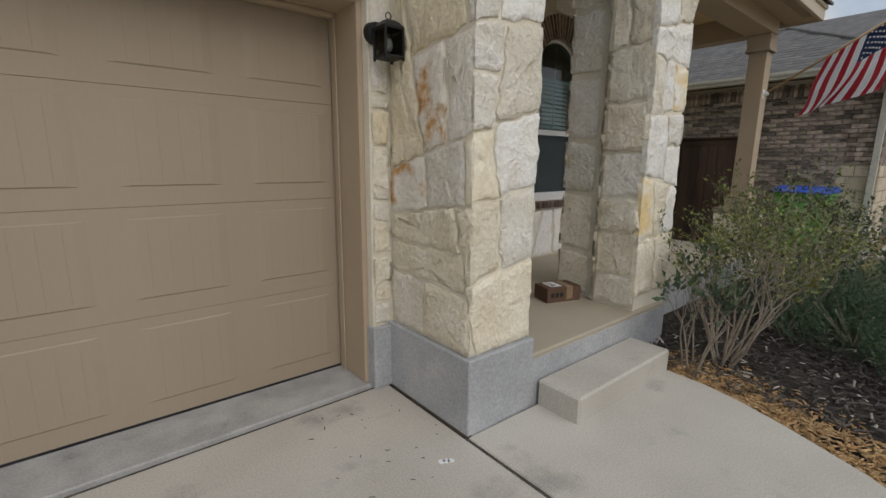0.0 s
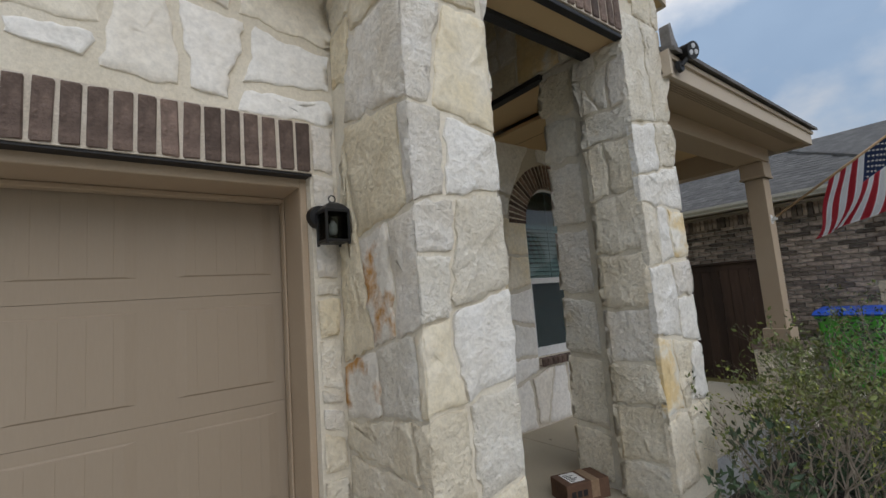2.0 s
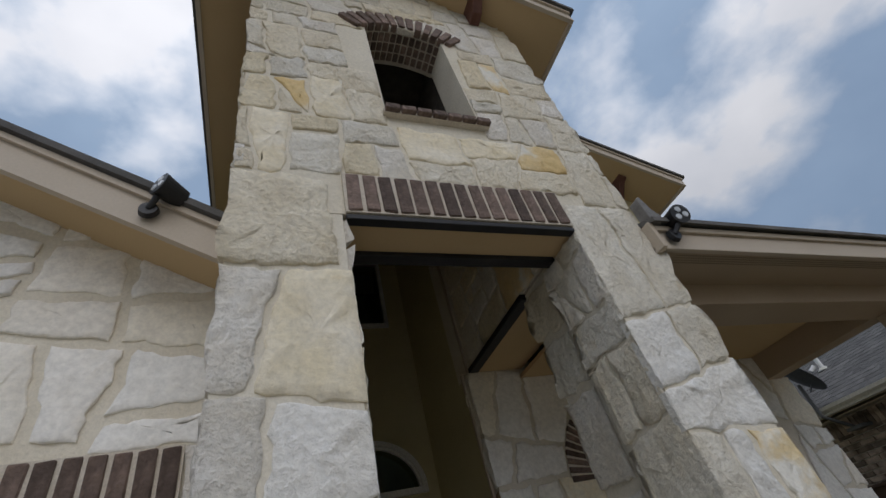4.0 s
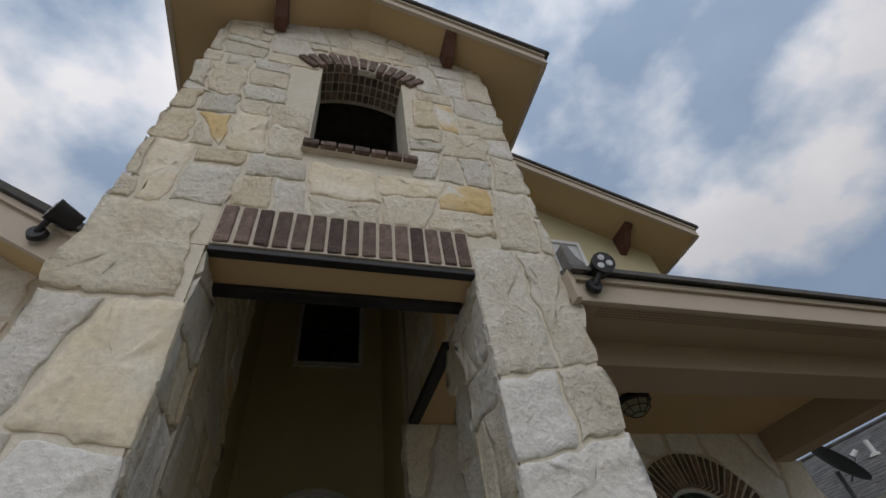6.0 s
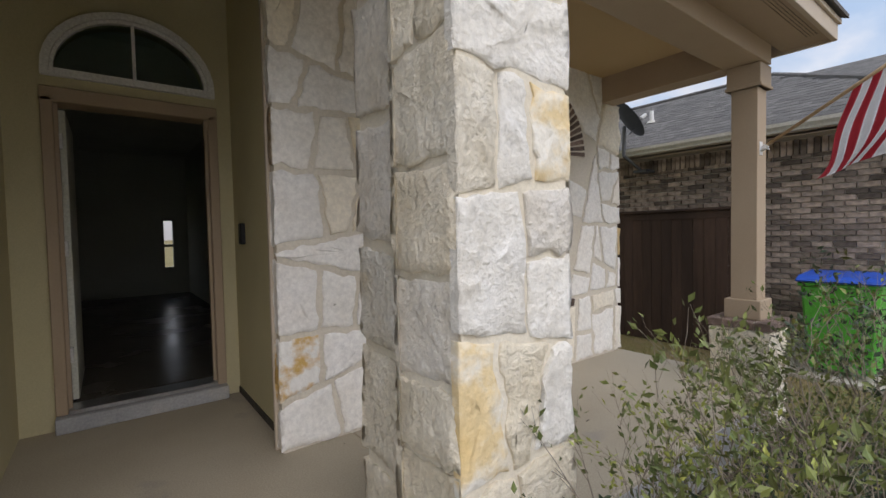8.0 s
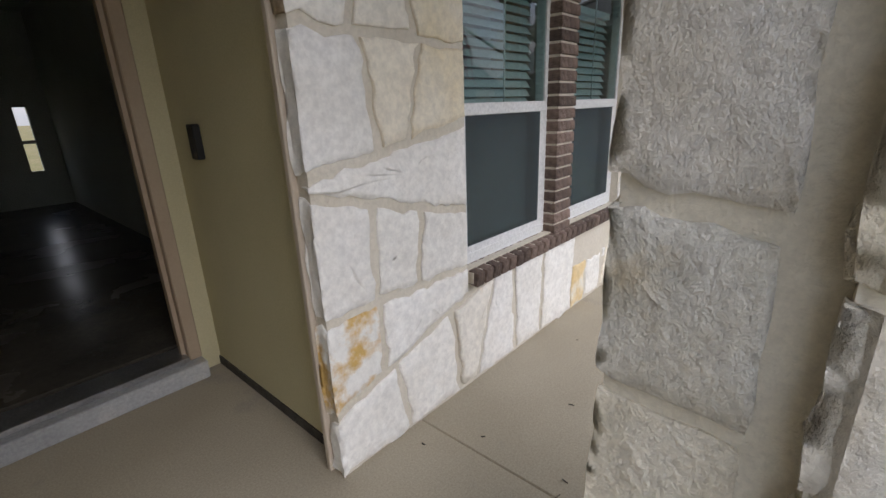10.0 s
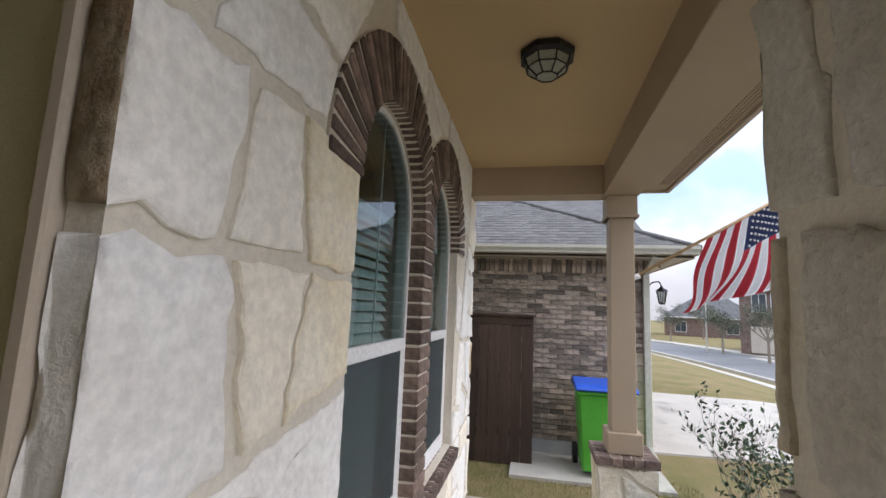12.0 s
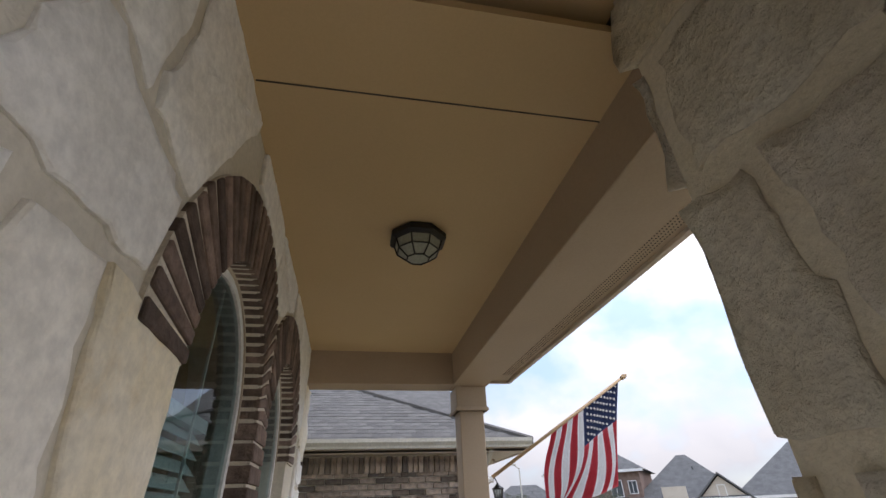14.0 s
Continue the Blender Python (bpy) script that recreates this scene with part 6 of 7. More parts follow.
def wheelie_bin():
    x0, x1, y0, y1, z = 8.12, 8.74, 1.28, 1.95, -.05
    b = thing("wheelie_bin", "bright green wheeled bin with blue lid", "bin", ((x0 + x1) / 2, (y0 + y1) / 2, z))
    green = surface("green_plastic", (.075, .36, .035), (.095, .42, .05), scale=3, rough=.45, bump=.05, grain=80, stain=(.08, .30, .05), stain_at=.64)
    blue = surface("blue_plastic", (.015, .075, .45), (.025, .10, .52), scale=3, rough=.4, bump=.05, grain=80)
    bm = bmesh.new()
    lo = [(x0 + .10, y0 + .07), (x1 - .06, y0 + .07), (x1 - .06, y1 - .07), (x0 + .10, y1 - .07)]
    hi = [(x0 + .03, y0 + .02), (x1, y0 + .02), (x1, y1 - .02), (x0 + .03, y1 - .02)]
    vl, vh = [bm.verts.new((*p, z + .06)) for p in lo], [bm.verts.new((*p, z + .96)) for p in hi]
    for k in range(4):
        bm.faces.new((vl[k - 1], vl[k], vh[k], vh[k - 1]))
    bm.faces.new(vl[::-1]), bm.faces.new(vh)
    part("body", bm, green, b, bevel=.025)
    part("rim", box(bmesh.new(), x0 + .005, y0, z + .945, x1 + .02, y1, z + .985), green, b, bevel=.012)
    bm = prism(bmesh.new(), [(x0 - .02, z + .99), (x0 - .02, z + 1.02), (x0 + .08, z + 1.055), (x1 - .06, z + 1.085), (x1 + .04, z + 1.05), (x1 + .04, z + .99)], "y", y0 - .015, y1 + .015)
    lid = part("lid", bm, blue, b, "blue plastic lid", bevel=.012)
    part("hinge_bar", tube(bmesh.new(), (x1 + .05, y0 + .04, z + 1.0), (x1 + .05, y1 - .04, z + 1.0), .018, .018, 10), green, b)
    for y in (y0 + .03, y1 - .03):
        wheel = part("wheel", tube(bmesh.new(), (x1 + .0, y - .03, z + .13), (x1 + .0, y + .03, z + .13), .13, .13, 22), M_BLACK, b, bevel=.01)
        part("hub", tube(bmesh.new(), (x1, y - .034, z + .13), (x1, y + .034, z + .13), .05, .05, 14), M_STEEL, wheel)
    bm = bmesh.new()
    for k in range(8):
        yy = y1 - .17 - .045 * k
        box(bm, x0 + .045, yy - .032, z + .78, x0 + .049, yy, z + .835)
    part("name_bars", bm, blue, b, "row of blue printed bars")
    bm = bmesh.new()
    for k in range(9):
        yy = y1 - .16 - .04 * k
        box(bm, x0 + .051, yy - .022, z + .70, x0 + .055, yy, z + .74)
    part("number_bars", bm, blue, b, "row of small printed bars")


wheelie_bin()


# ---- planting bed ----
def bed():
    bm = bmesh.new()
    inner = [(2.90, 1.30), (2.885, 1.03), (2.87, .82), (2.81, .60), (2.71, .36), (2.55, .04), (2.32, -.28), (1.95, -.62)]
    outer = [(6.6, 1.58), (6.75, 1.2), (6.7, .8), (6.5, .4), (6.1, 0.0), (5.5, -.45), (4.6, -.85), (3.0, -1.1)]
    n = 40
    rows = []
    for (ax, ay), (bx, by) in zip(inner, outer):
        rows.append([bm.verts.new((ax - .03 + (bx - ax + .03) * k / n, ay + (by - ay) * k / n, -.035 + .035 * math.sin(math.pi * min(1, k / n * 1.05)) + .018 * noise.noise((ax * 3 + k * .35, ay * 9, 3)))) for k in range(n + 1)])
    for p, q in zip(rows, rows[1:]):
        for k in range(n):
            bm.faces.new((p[k], p[k + 1], q[k + 1], q[k]))
    bmesh.ops.subdivide_edges(bm, edges=list(bm.edges), cuts=2, use_grid_fill=True)
    for v in bm.verts:
        v.co.z += .012 * noise.noise(v.co * 9) + .006 * noise.noise(v.co * 31)
    built("planting_bed", bm, M_SOIL, "dark mulched planting bed soil", "planting bed")
    bm = bmesh.new()
    box(bm, 2.9, 1.29, -.1, 6.6, 1.60, -.012)
    built("bed_edge_soil", bm, M_SOIL, "dark soil against the porch edge", "planting bed")


bed()


def scattered(name, count, where, make_one, material, label, category, seed):
    rnd = random.Random(seed)
    verts, faces = [], []
    for _ in range(count):
        x, y, z = where(rnd)
        vs, fs = make_one(rnd)
        m = pose(x, y, z, rnd.uniform(-25, 25), rnd.uniform(-25, 25), rnd.uniform(0, 360))
        base = len(verts)
        verts += [tuple(m @ Vector(v)) for v in vs]
        faces += [tuple(base + k for k in f) for f in fs]
    me = bpy.data.meshes.new(name)
    me.from_pydata(verts, [], faces)
    me.materials.append(material)
    ob = new(name, me)
    return tagged(ob, label, category, kind="stuff")


def chip(rnd):
    l, w, h = rnd.uniform(.012, .035), rnd.uniform(.003, .008), rnd.uniform(.002, .004)
    return [(-l, -w, 0), (l, -w, h * .5), (l, w, 0), (-l, w, h * .5), (-l * .8, 0, h * 2), (l * .8, 0, h * 2)], [(0, 1, 5, 4), (1, 2, 5), (2, 3, 4, 5), (3, 0, 4), (3, 2, 1, 0)]


def edge_point(rnd):
    e = [(2.90, 1.25), (2.885, 1.03), (2.87, .82), (2.81, .60), (2.71, .36), (2.55, .04), (2.32, -.28), (1.95, -.62)]
    k = rnd.randrange(len(e) - 1)
    t = rnd.random()
    x, y = e[k][0] + t * (e[k + 1][0] - e[k][0]), e[k][1] + t * (e[k + 1][1] - e[k][1])
    o = abs(rnd.gauss(0, .16))
    return x + o, y - .25 * o, .004 - .03 * max(0, 1 - o / .15) + rnd.uniform(0, .012) - .012


M_CHIP = surface("orange_wood_chips", (.30, .17, .07), (.42, .28, .14), scale=20, rough=.9, bump=.3, grain=90, spread=.4, by_island=True)
M_CHIPDARK = surface("grey_mulch_chips", (.05, .042, .035), (.11, .095, .08), scale=20, rough=.95, bump=.3, grain=90, spread=.5, by_island=True)
M_LITTER = surface("pale_litter", (.30, .27, .22), (.45, .41, .35), scale=20, rough=.9, bump=.2, grain=90, spread=.3, by_island=True)
scattered("wood_chips", 2600, edge_point, chip, M_CHIP, "orange wood chips along the walk edge", "mulch", 3)
scattered("dark_mulch", 4200, lambda r: (r.uniform(2.9, 5.6), r.uniform(-.6, 1.5), r.uniform(.0, .03)), chip, M_CHIPDARK, "dark mulch chips on the bed", "mulch", 4)
scattered("pale_bits", 130, lambda r: (r.uniform(2.9, 4.8), r.uniform(-.5, 1.4), r.uniform(.02, .034)), chip, M_LITTER, "pale fallen bits on the soil", "litter", 5)
scattered("walk_debris", 26, lambda r: (r.uniform(.7, 1.35), r.uniform(1.2, 1.95), .003), lambda r: [[tuple(.35 * c for c in v) for v in chip(r)[0]], chip(r)[1]], M_JOINT, "tiny dark crumbs on the concrete", "litter", 6)
scattered("porch_crumbs", 11, lambda r: (r.uniform(3.2, 5.2), r.uniform(2.15, 2.9), PZ + .003), lambda r: [[tuple(.6 * c for c in v) for v in chip(r)[0]], chip(r)[1]], M_JOINT, "few dark dry leaf crumbs on the porch", "litter", 16)
bm = bmesh.new()
for k in range(3):
    spun(bm, [(.018 - .003 * k, 0), (.016, .003)], (1.135 + .018 * k, 1.28 - .012 * k, .001), 7, k)
single("paint_chip", bm, M_WHITE, "small white flake lying on the driveway", "litter")


def shrub(name, at, height, spread, stems, seed, leaf_mat, label, leaves, size, lean=(0, 0), twig=None, tips=True):
    """A twiggy shrub: stems that fork and taper, with small folded leaves near the twig ends."""
    rnd = random.Random(seed)
    s = thing(name, label, "shrub", at)
    verts, faces = [], []
    ends = []

    def limb(p, q, r0, r1):
        d = (q - p)
        if d.length < 1e-4:
            return
        d.normalize()
        u = d.orthogonal().normalized()
        w = d.cross(u)
        base = len(verts)
        for c, r in ((p, r0), (q, r1)):
            for k in range(5):
                a = 2 * math.pi * k / 5
                verts.append(tuple(c + u * (r * math.cos(a)) + w * (r * math.sin(a)) - Vector(at)))
        for k in range(5):
            faces.append((base + k, base + (k + 1) % 5, base + 5 + (k + 1) % 5, base + 5 + k))

    def grow(p, d, length, r, depth):
        segs = 3
        for k in range(segs):
            d = (d + Vector((rnd.gauss(0, .13), rnd.gauss(0, .13), rnd.gauss(.05, .08)))).normalized()
            q = p + d * (length / segs)
            r2 = r * .86
            limb(p, q, r, r2)
            if depth <= 1:
                ends.append((q.copy(), d.copy()))
            if depth > 0 and k > 0 and rnd.random() < .75:
                side = Vector((rnd.gauss(0, 1), rnd.gauss(0, 1), rnd.gauss(.35, .5))).normalized()
                grow(q, (d * .75 + side * .65).normalized(), length * rnd.uniform(.5, .75), r2 * .62, depth - 1)
            p, r = q, r2
        if depth > 0:
            for _ in range(2):
                side = Vector((rnd.gauss(0, 1), rnd.gauss(0, 1), rnd.gauss(.2, .5))).normalized()
                grow(p, (d * .8 + side * .55).normalized(), length * rnd.uniform(.5, .72), r * .7, depth - 1)

    for k in range(stems):
        a = 2 * math.pi * k / stems + rnd.uniform(-.4, .4)
        out = rnd.uniform(.35, 1.0) * spread / height
        d = Vector((math.cos(a) * out + lean[0], math.sin(a) * out + lean[1], 1.0)).normalized()
        start = Vector(at) + Vector((math.cos(a) * .05, math.sin(a) * .05, -.02))
        grow(start, d, height * rnd.uniform(.40, .52), .0065 * height + .002, 3)
    me = bpy.data.meshes.new("branchwork")
    me.from_pydata(verts, [], faces)
    me.materials.append(twig)
    ob = new("branchwork", me)
    ob.parent = s
    verts, faces = [], []
    for _ in range(leaves):
        p, d = rnd.choice(ends)
        if tips and p.z < at[2] + height * .3:
            continue
        l = size * rnd.uniform(.6, 1.25)
        f = (d * .6 + Vector((rnd.gauss(0, .7), rnd.gauss(0, .7), rnd.gauss(.2, .5)))).normalized()
        u = f.orthogonal().normalized()
        u = Matrix.Rotation(rnd.uniform(0, 6.28), 3, f) @ u
        w = f.cross(u)
        o = p + Vector((rnd.gauss(0, .012), rnd.gauss(0, .012), rnd.gauss(0, .012))) - Vector(at)
        base = len(verts)
        verts += [tuple(v) for v in (o, o + f * l * .45 + u * l * .24 + w * l * .05, o + f * l - w * l * .08, o + f * l * .45 - u * l * .24 + w * l * .05, o + f * l * .5 - w * l * .03)]
        faces += [(base, base + 1, base + 4), (base + 1, base + 2, base + 4), (base + 2, base + 3, base + 4), (base + 3, base, base + 4)]
    me = bpy.data.meshes.new("leaves")
    me.from_pydata(verts, [], faces)
    me.materials.append(leaf_mat)
    ob = new("leaves", me)
    ob.parent = s
    tagged(ob, kind="stuff")
    return s


def leaf(name, a, b, c):
    return surface(name, a, b, scale=9, rough=.5, bump=.05, grain=60, spread=.45, stain=c, stain_at=.6, stain_scale=6, by_island=True)


M_TWIG = surface("grey_brown_twig", (.20, .165, .125), (.32, .27, .21), scale=20, rough=.9, bump=.3, grain=90)
M_LEAF1 = leaf("olive_leaf", (.085, .115, .03), (.17, .19, .05), (.27, .23, .07))
M_LEAF2 = leaf("dark_glossy_leaf", (.03, .055, .028), (.065, .105, .045), (.10, .09, .04))
M_LEAF3 = leaf("yellow_green_leaf", (.24, .28, .05), (.36, .37, .09), (.30, .22, .07))
shrub("shrub", (3.28, .86, .0), 1.12, .62, 9, 11, M_LEAF1, "leggy half-bare shrub with sparse olive leaves", 2000, .034, (.14, .0), M_TWIG)
shrub("shrub", (3.36, .90, .0), 1.10, .75, 5, 17, M_LEAF3, "thin shrub shoots with yellow-green tips", 900, .026, (.3, -.1), M_TWIG)
shrub("shrub", (3.05, .98, .0), .82, .4, 6, 29, M_LEAF2, "low shrub shoots with dark glossy leaves", 300, .055, (-.05, .0), M_TWIG)
shrub("shrub", (5.05, 1.02, .0), .75, .5, 7, 13, M_LEAF1, "leggy half-bare shrub with sparse olive leaves", 1500, .030, (0, 0), M_TWIG)
shrub("shrub", (5.45, .62, .0), .66, .45, 7, 19, M_LEAF2, "bushy shrub with dark glossy leaves", 1100, .045, (0, 0), M_TWIG)
shrub("shrub", (5.95, .92, -.01), 1.22, .65, 10, 31, M_LEAF2, "leggy shrub with dark leaves beside the porch post", 1300, .045, (0, 0), M_TWIG)
shrub("shrub", (4.3, .80, .0), 1.22, .55, 9, 23, M_LEAF1, "leggy half-bare shrub with sparse olive leaves", 1700, .034, (0, 0), M_TWIG)


def rosemary(at, r, h, seed):
    """A dense evergreen mound of upright shoots with needles."""
    rnd = random.Random(seed)
    s = thing("rosemary_bush", "dense dark green needle-leaved evergreen mound", "shrub", at)
    verts, faces = [], []
    for _ in range(420):
        a, q = rnd.uniform(0, 6.283), math.sqrt(rnd.random())
        b = Vector((math.cos(a) * r * q * .75, math.sin(a) * r * q * .75, 0.02))
        d = Vector((math.cos(a) * q * .75 + rnd.gauss(0, .15), math.sin(a) * q * .75 + rnd.gauss(0, .15), 1)).normalized()
        top = h * (1 - .45 * q * q) * rnd.uniform(.7, 1.1)
        for k in range(34):
            p = b + d * (top * (.15 + .85 * k / 34))
            g = rnd.uniform(0, 6.283)
            n = (d * .7 + d.orthogonal().normalized() * math.cos(g) + d.cross(d.orthogonal().normalized()) * math.sin(g)).normalized()
            u = n.orthogonal().normalized() * .0022
            l = rnd.uniform(.022, .036)
            base = len(verts)
            verts += [tuple(p - u), tuple(p + u), tuple(p + n * l)]
            faces.append((base, base + 1, base + 2))
    me = bpy.data.meshes.new("needles")
    me.from_pydata(verts, [], faces)
    me.materials.append(M_ROSE)
    ob = new("needles", me)
    ob.parent = s
    tagged(ob, kind="stuff")
    bm = bmesh.new()
    for k in range(9):
        a = 2 * math.pi * k / 9
        tube(bm, (at[0], at[1], at[2]), (at[0] + .5 * r * math.cos(a), at[1] + .5 * r * math.sin(a), at[2] + h * .5), .012, .005, 6)
    part("branchwork", bm, M_TWIG, s)


M_ROSE = leaf("dark_green_needle", (.022, .05, .018), (.045, .085, .03), (.06, .085, .04))
rosemary((4.35, .35, -.01), .58, .68, 3)
rosemary((4.95, .05, -.01), .6, .72, 5)
rosemary((3.95, -.25, -.01), .55, .60, 7)
rosemary((5.5, .25, -.01), .55, .64, 8)
rosemary((4.7, .75, -.01), .5, .70, 9)


# grass tufts in the side yard
def blade(rnd):
    h, w = rnd.uniform(.02, .06), .003
    return [(-w, 0, 0), (w, 0, 0), (rnd.uniform(-.015, .015), rnd.uniform(-.015, .015), h)], [(0, 1, 2)]


M_BLADE = surface("green_dry_grass", (.10, .13, .03), (.24, .20, .09), scale=2, rough=.8, bump=0, grain=30, spread=.35, by_island=True, coords="World")
scattered("side_grass", 15000, lambda r: (r.uniform(6.45, 8.48), r.uniform(.6, 4.5), -.095), blade, M_BLADE, "short green and dry grass beside the porch", "grass", 7)


# ---- across the street ----
M_FARBRICK = surface("far_red_brown_brick", (.16, .105, .085), (.25, .18, .15), scale=3, rough=.9, bump=.2, grain=14, spread=.1)
M_FARCREAM = surface("far_cream_stucco", (.52, .46, .38), (.58, .52, .44), scale=1, rough=.9, bump=.05, grain=20)
M_FARGLASS = surface("far_window_glass", (.05, .06, .07), (.09, .10, .11), scale=1, rough=.15, bump=0, grain=10)
M_FARROOF = surface("far_grey_shingle", (.10, .10, .10), (.14, .14, .14), scale=2, rough=.95, bump=.4, grain=20)


def far_house(name, m, w, d, h, wall, label, windows, garage=None, gable=None, door=None, rise=2.4):
    """A house in its own frame: facade along x, front at y = 0 facing -y."""
    o = thing(name, label, "house", (0, 0, 0), "houses across the street")
    part("wall", box(bmesh.new(), 0, 0, -.4, w, d, h), wall, o)
    e = .45
    bm = bmesh.new()
    inset = min(d, w) / 2 * .9
    v = [bm.verts.new(p) for p in ((-e, -e, h), (w + e, -e, h), (w + e, d + e, h), (-e, d + e, h), (inset, d / 2, h + rise), (w - inset, d / 2, h + rise))]
    for q in ((0, 1, 5, 4), (1, 2, 5), (2, 3, 4, 5), (3, 0, 4), (3, 2, 1, 0)):
        bm.faces.new([v[k] for k in q])
    roof = part("roof", bm, M_FARROOF, o, "grey shingle hip roof")
    part("fascia", box(bmesh.new(), -e, -e - .03, h - .18, w + e, -e, h + .02), M_WHITE, o)
    part("vent_pipe", tube(bmesh.new(), (w * .6, d * .3, h + rise * .5), (w * .6, d * .3, h + rise * .5 + .7), .06, .06, 8), M_FARROOF, roof)
    for x, z, ww, hh in windows:
        win = part("window", box(bmesh.new(), x - .06, -.05, z - .06, x + ww + .06, .02, z + hh + .06), M_WHITE, o)
        part("pane", box(bmesh.new(), x, -.07, z, x + ww, -.051, z + hh), M_FARGLASS, win)
        part("muntin", box(bmesh.new(), x + ww / 2 - .02, -.085, z, x + ww / 2 + .02, -.071, z + hh), M_WHITE, win)
    if garage:
        x, ww = garage
        g = part("garage_door", box(bmesh.new(), x, -.06, -.1, x + ww, .02, 2.15), M_FARCREAM, o, "cream garage door")
        for k in range(1, 4):
            part("door_groove", box(bmesh.new(), x, -.068, .5 * k, x + ww, -.0605, .5 * k + .03), M_TRIM, g)
    if gable:
        x, ww, hh = gable
        bm = prism(bmesh.new(), [(x, h - .4), (x + ww, h - .4), (x + ww / 2, h + hh)], "y", -.25, 2.5)
        part("gable", bm, wall, o)
        bm = bmesh.new()
        for a, b in (((x - .3, h - .55), (x + ww / 2, h + hh + .12)), ((x + ww / 2, h + hh + .12), (x + ww + .3, h - .55))):
            prism(bm, [a, b, (b[0], b[1] + .16), (a[0], a[1] + .16)], "y", -.5, 3.0)
        part("gable_roof", bm, M_FARROOF, o)
        win = part("window", box(bmesh.new(), x + ww / 2 - .3, -.29, h - .1, x + ww / 2 + .3, -.24, h + .9), M_WHITE, o)
        part("pane", box(bmesh.new(), x + ww / 2 - .24, -.31, h - .04, x + ww / 2 + .24, -.291, h + .84), M_FARCREAM, win)
    if door:
        x = door
        bm = arched_panel(bmesh.new(), x - .9, x + .9, -.1, 3.9, -.9, -.5, [(x, .5, -.1, 2.1, .5)])
        part("entry_surround", bm, M_FARCREAM, o)
        part("entry_door", box(bmesh.new(), x - .48, -.08, -.1, x + .48, -.06, 2.3), surface("dark_far_door", (.05, .03, .025), (.07, .045, .035), scale=3, rough=.5, bump=.05), o)
    o.matrix_basis = m
    return o


ROT = -129
far_house("brick_house", pose(46.6, -15.4, -.74, 0, 0, ROT), 8.0, 9.0, 5.4, M_FARBRICK, "two-storey red-brown brick house with hip roof", [(1.0, 3.4, 1.0, 1.5), (2.4, 3.4, 1.0, 1.5), (5.5, 3.4, .9, 1.2), (5.5, .6, 1.6, 1.6), (7.0, 3.6, .6, .9)], (.8, 3.4), rise=2.6)
far_house("cream_house", pose(41.9, -21.3, -.74, 0, 0, ROT), 7.6, 10.0, 3.0, M_FARCREAM, "single-storey cream house with arched entry", [(.3, .4, .7, 2.0), (1.15, .4, .7, 2.0), (5.4, 1.0, .8, 1.4)], (4.2, 4.6), (4.2, 4.2, 1.5), 2.9, rise=3.6)
far_house("grey_roof_house", pose(37.3, -27.2, -.74, 0, 0, ROT), 11.0, 11.0, 3.0, M_FARBRICK, "single-storey brown brick house with large grey roof", [(1.0, .8, 1.2, 1.5)], (4.0, 4.8), None, None, rise=4.0)
far_house("distant_house", pose(76.0, -17.0, -.9, 0, 0, -110), 12.0, 9.0, 3.0, M_FARBRICK, "distant single-storey brown house with hip roof", [(1.5, .8, 1.4, 1.5), (8, .8, 1.4, 1.5)], None, rise=3.2)
far_house("distant_house", pose(70.0, -2.5, -.9, 0, 0, -100), 10.0, 9.0, 3.0, M_FARCREAM, "distant single-storey pale house", [(1.5, .8, 1.4, 1.5)], (5, 4.5), rise=3.0)


def tree(at, h, seed, label, mat):
    rnd = random.Random(seed)
    t = thing("tree", label, "tree", at, "street trees")
    bm = bmesh.new()
    x, y, z = at
    tube(bm, (x, y, z - .1), (x + .05, y, z + h * .4), .11, .07, 8)
    tips = []
    for k in range(9):
        a = 2 * math.pi * k / 9 + rnd.uniform(-.3, .3)
        b = Vector((x + .05, y, z + h * rnd.uniform(.28, .42)))
        e = b + Vector((math.cos(a) * h * .28, math.sin(a) * h * .28, h * rnd.uniform(.15, .5)))
        tube(bm, b, e, .045, .015, 6)
        tips.append(e)
        for _ in range(3):
            f = b.lerp(e, rnd.uniform(.4, .9)) + Vector((rnd.gauss(0, .3), rnd.gauss(0, .3), rnd.uniform(.1, .6)))
            tube(bm, b.lerp(e, .6), f, .018, .006, 5)
            tips.append(f)
    part("trunk", bm, M_TWIG, t)
    verts, faces = [], []
    for _ in range(2600):
        p = rnd.choice(tips) + Vector((rnd.gauss(0, .26), rnd.gauss(0, .26), rnd.gauss(.05, .24)))
        n = Vector((rnd.gauss(0, 1), rnd.gauss(0, 1), rnd.gauss(0, 1))).normalized() * rnd.uniform(.06, .12)
        u = n.orthogonal().normalized() * .04
        base = len(verts)
        verts += [tuple(v - Vector(at)) for v in (p, p + n * .5 + u, p + n, p + n * .5 - u)]
        faces.append((base, base + 1, base + 2, base + 3))
    me = bpy.data.meshes.new("crown")
    me.from_pydata(verts, [], faces)
    me.materials.append(mat)
    ob = new("crown", me)
    ob.parent = t
    tagged(ob, kind="stuff")


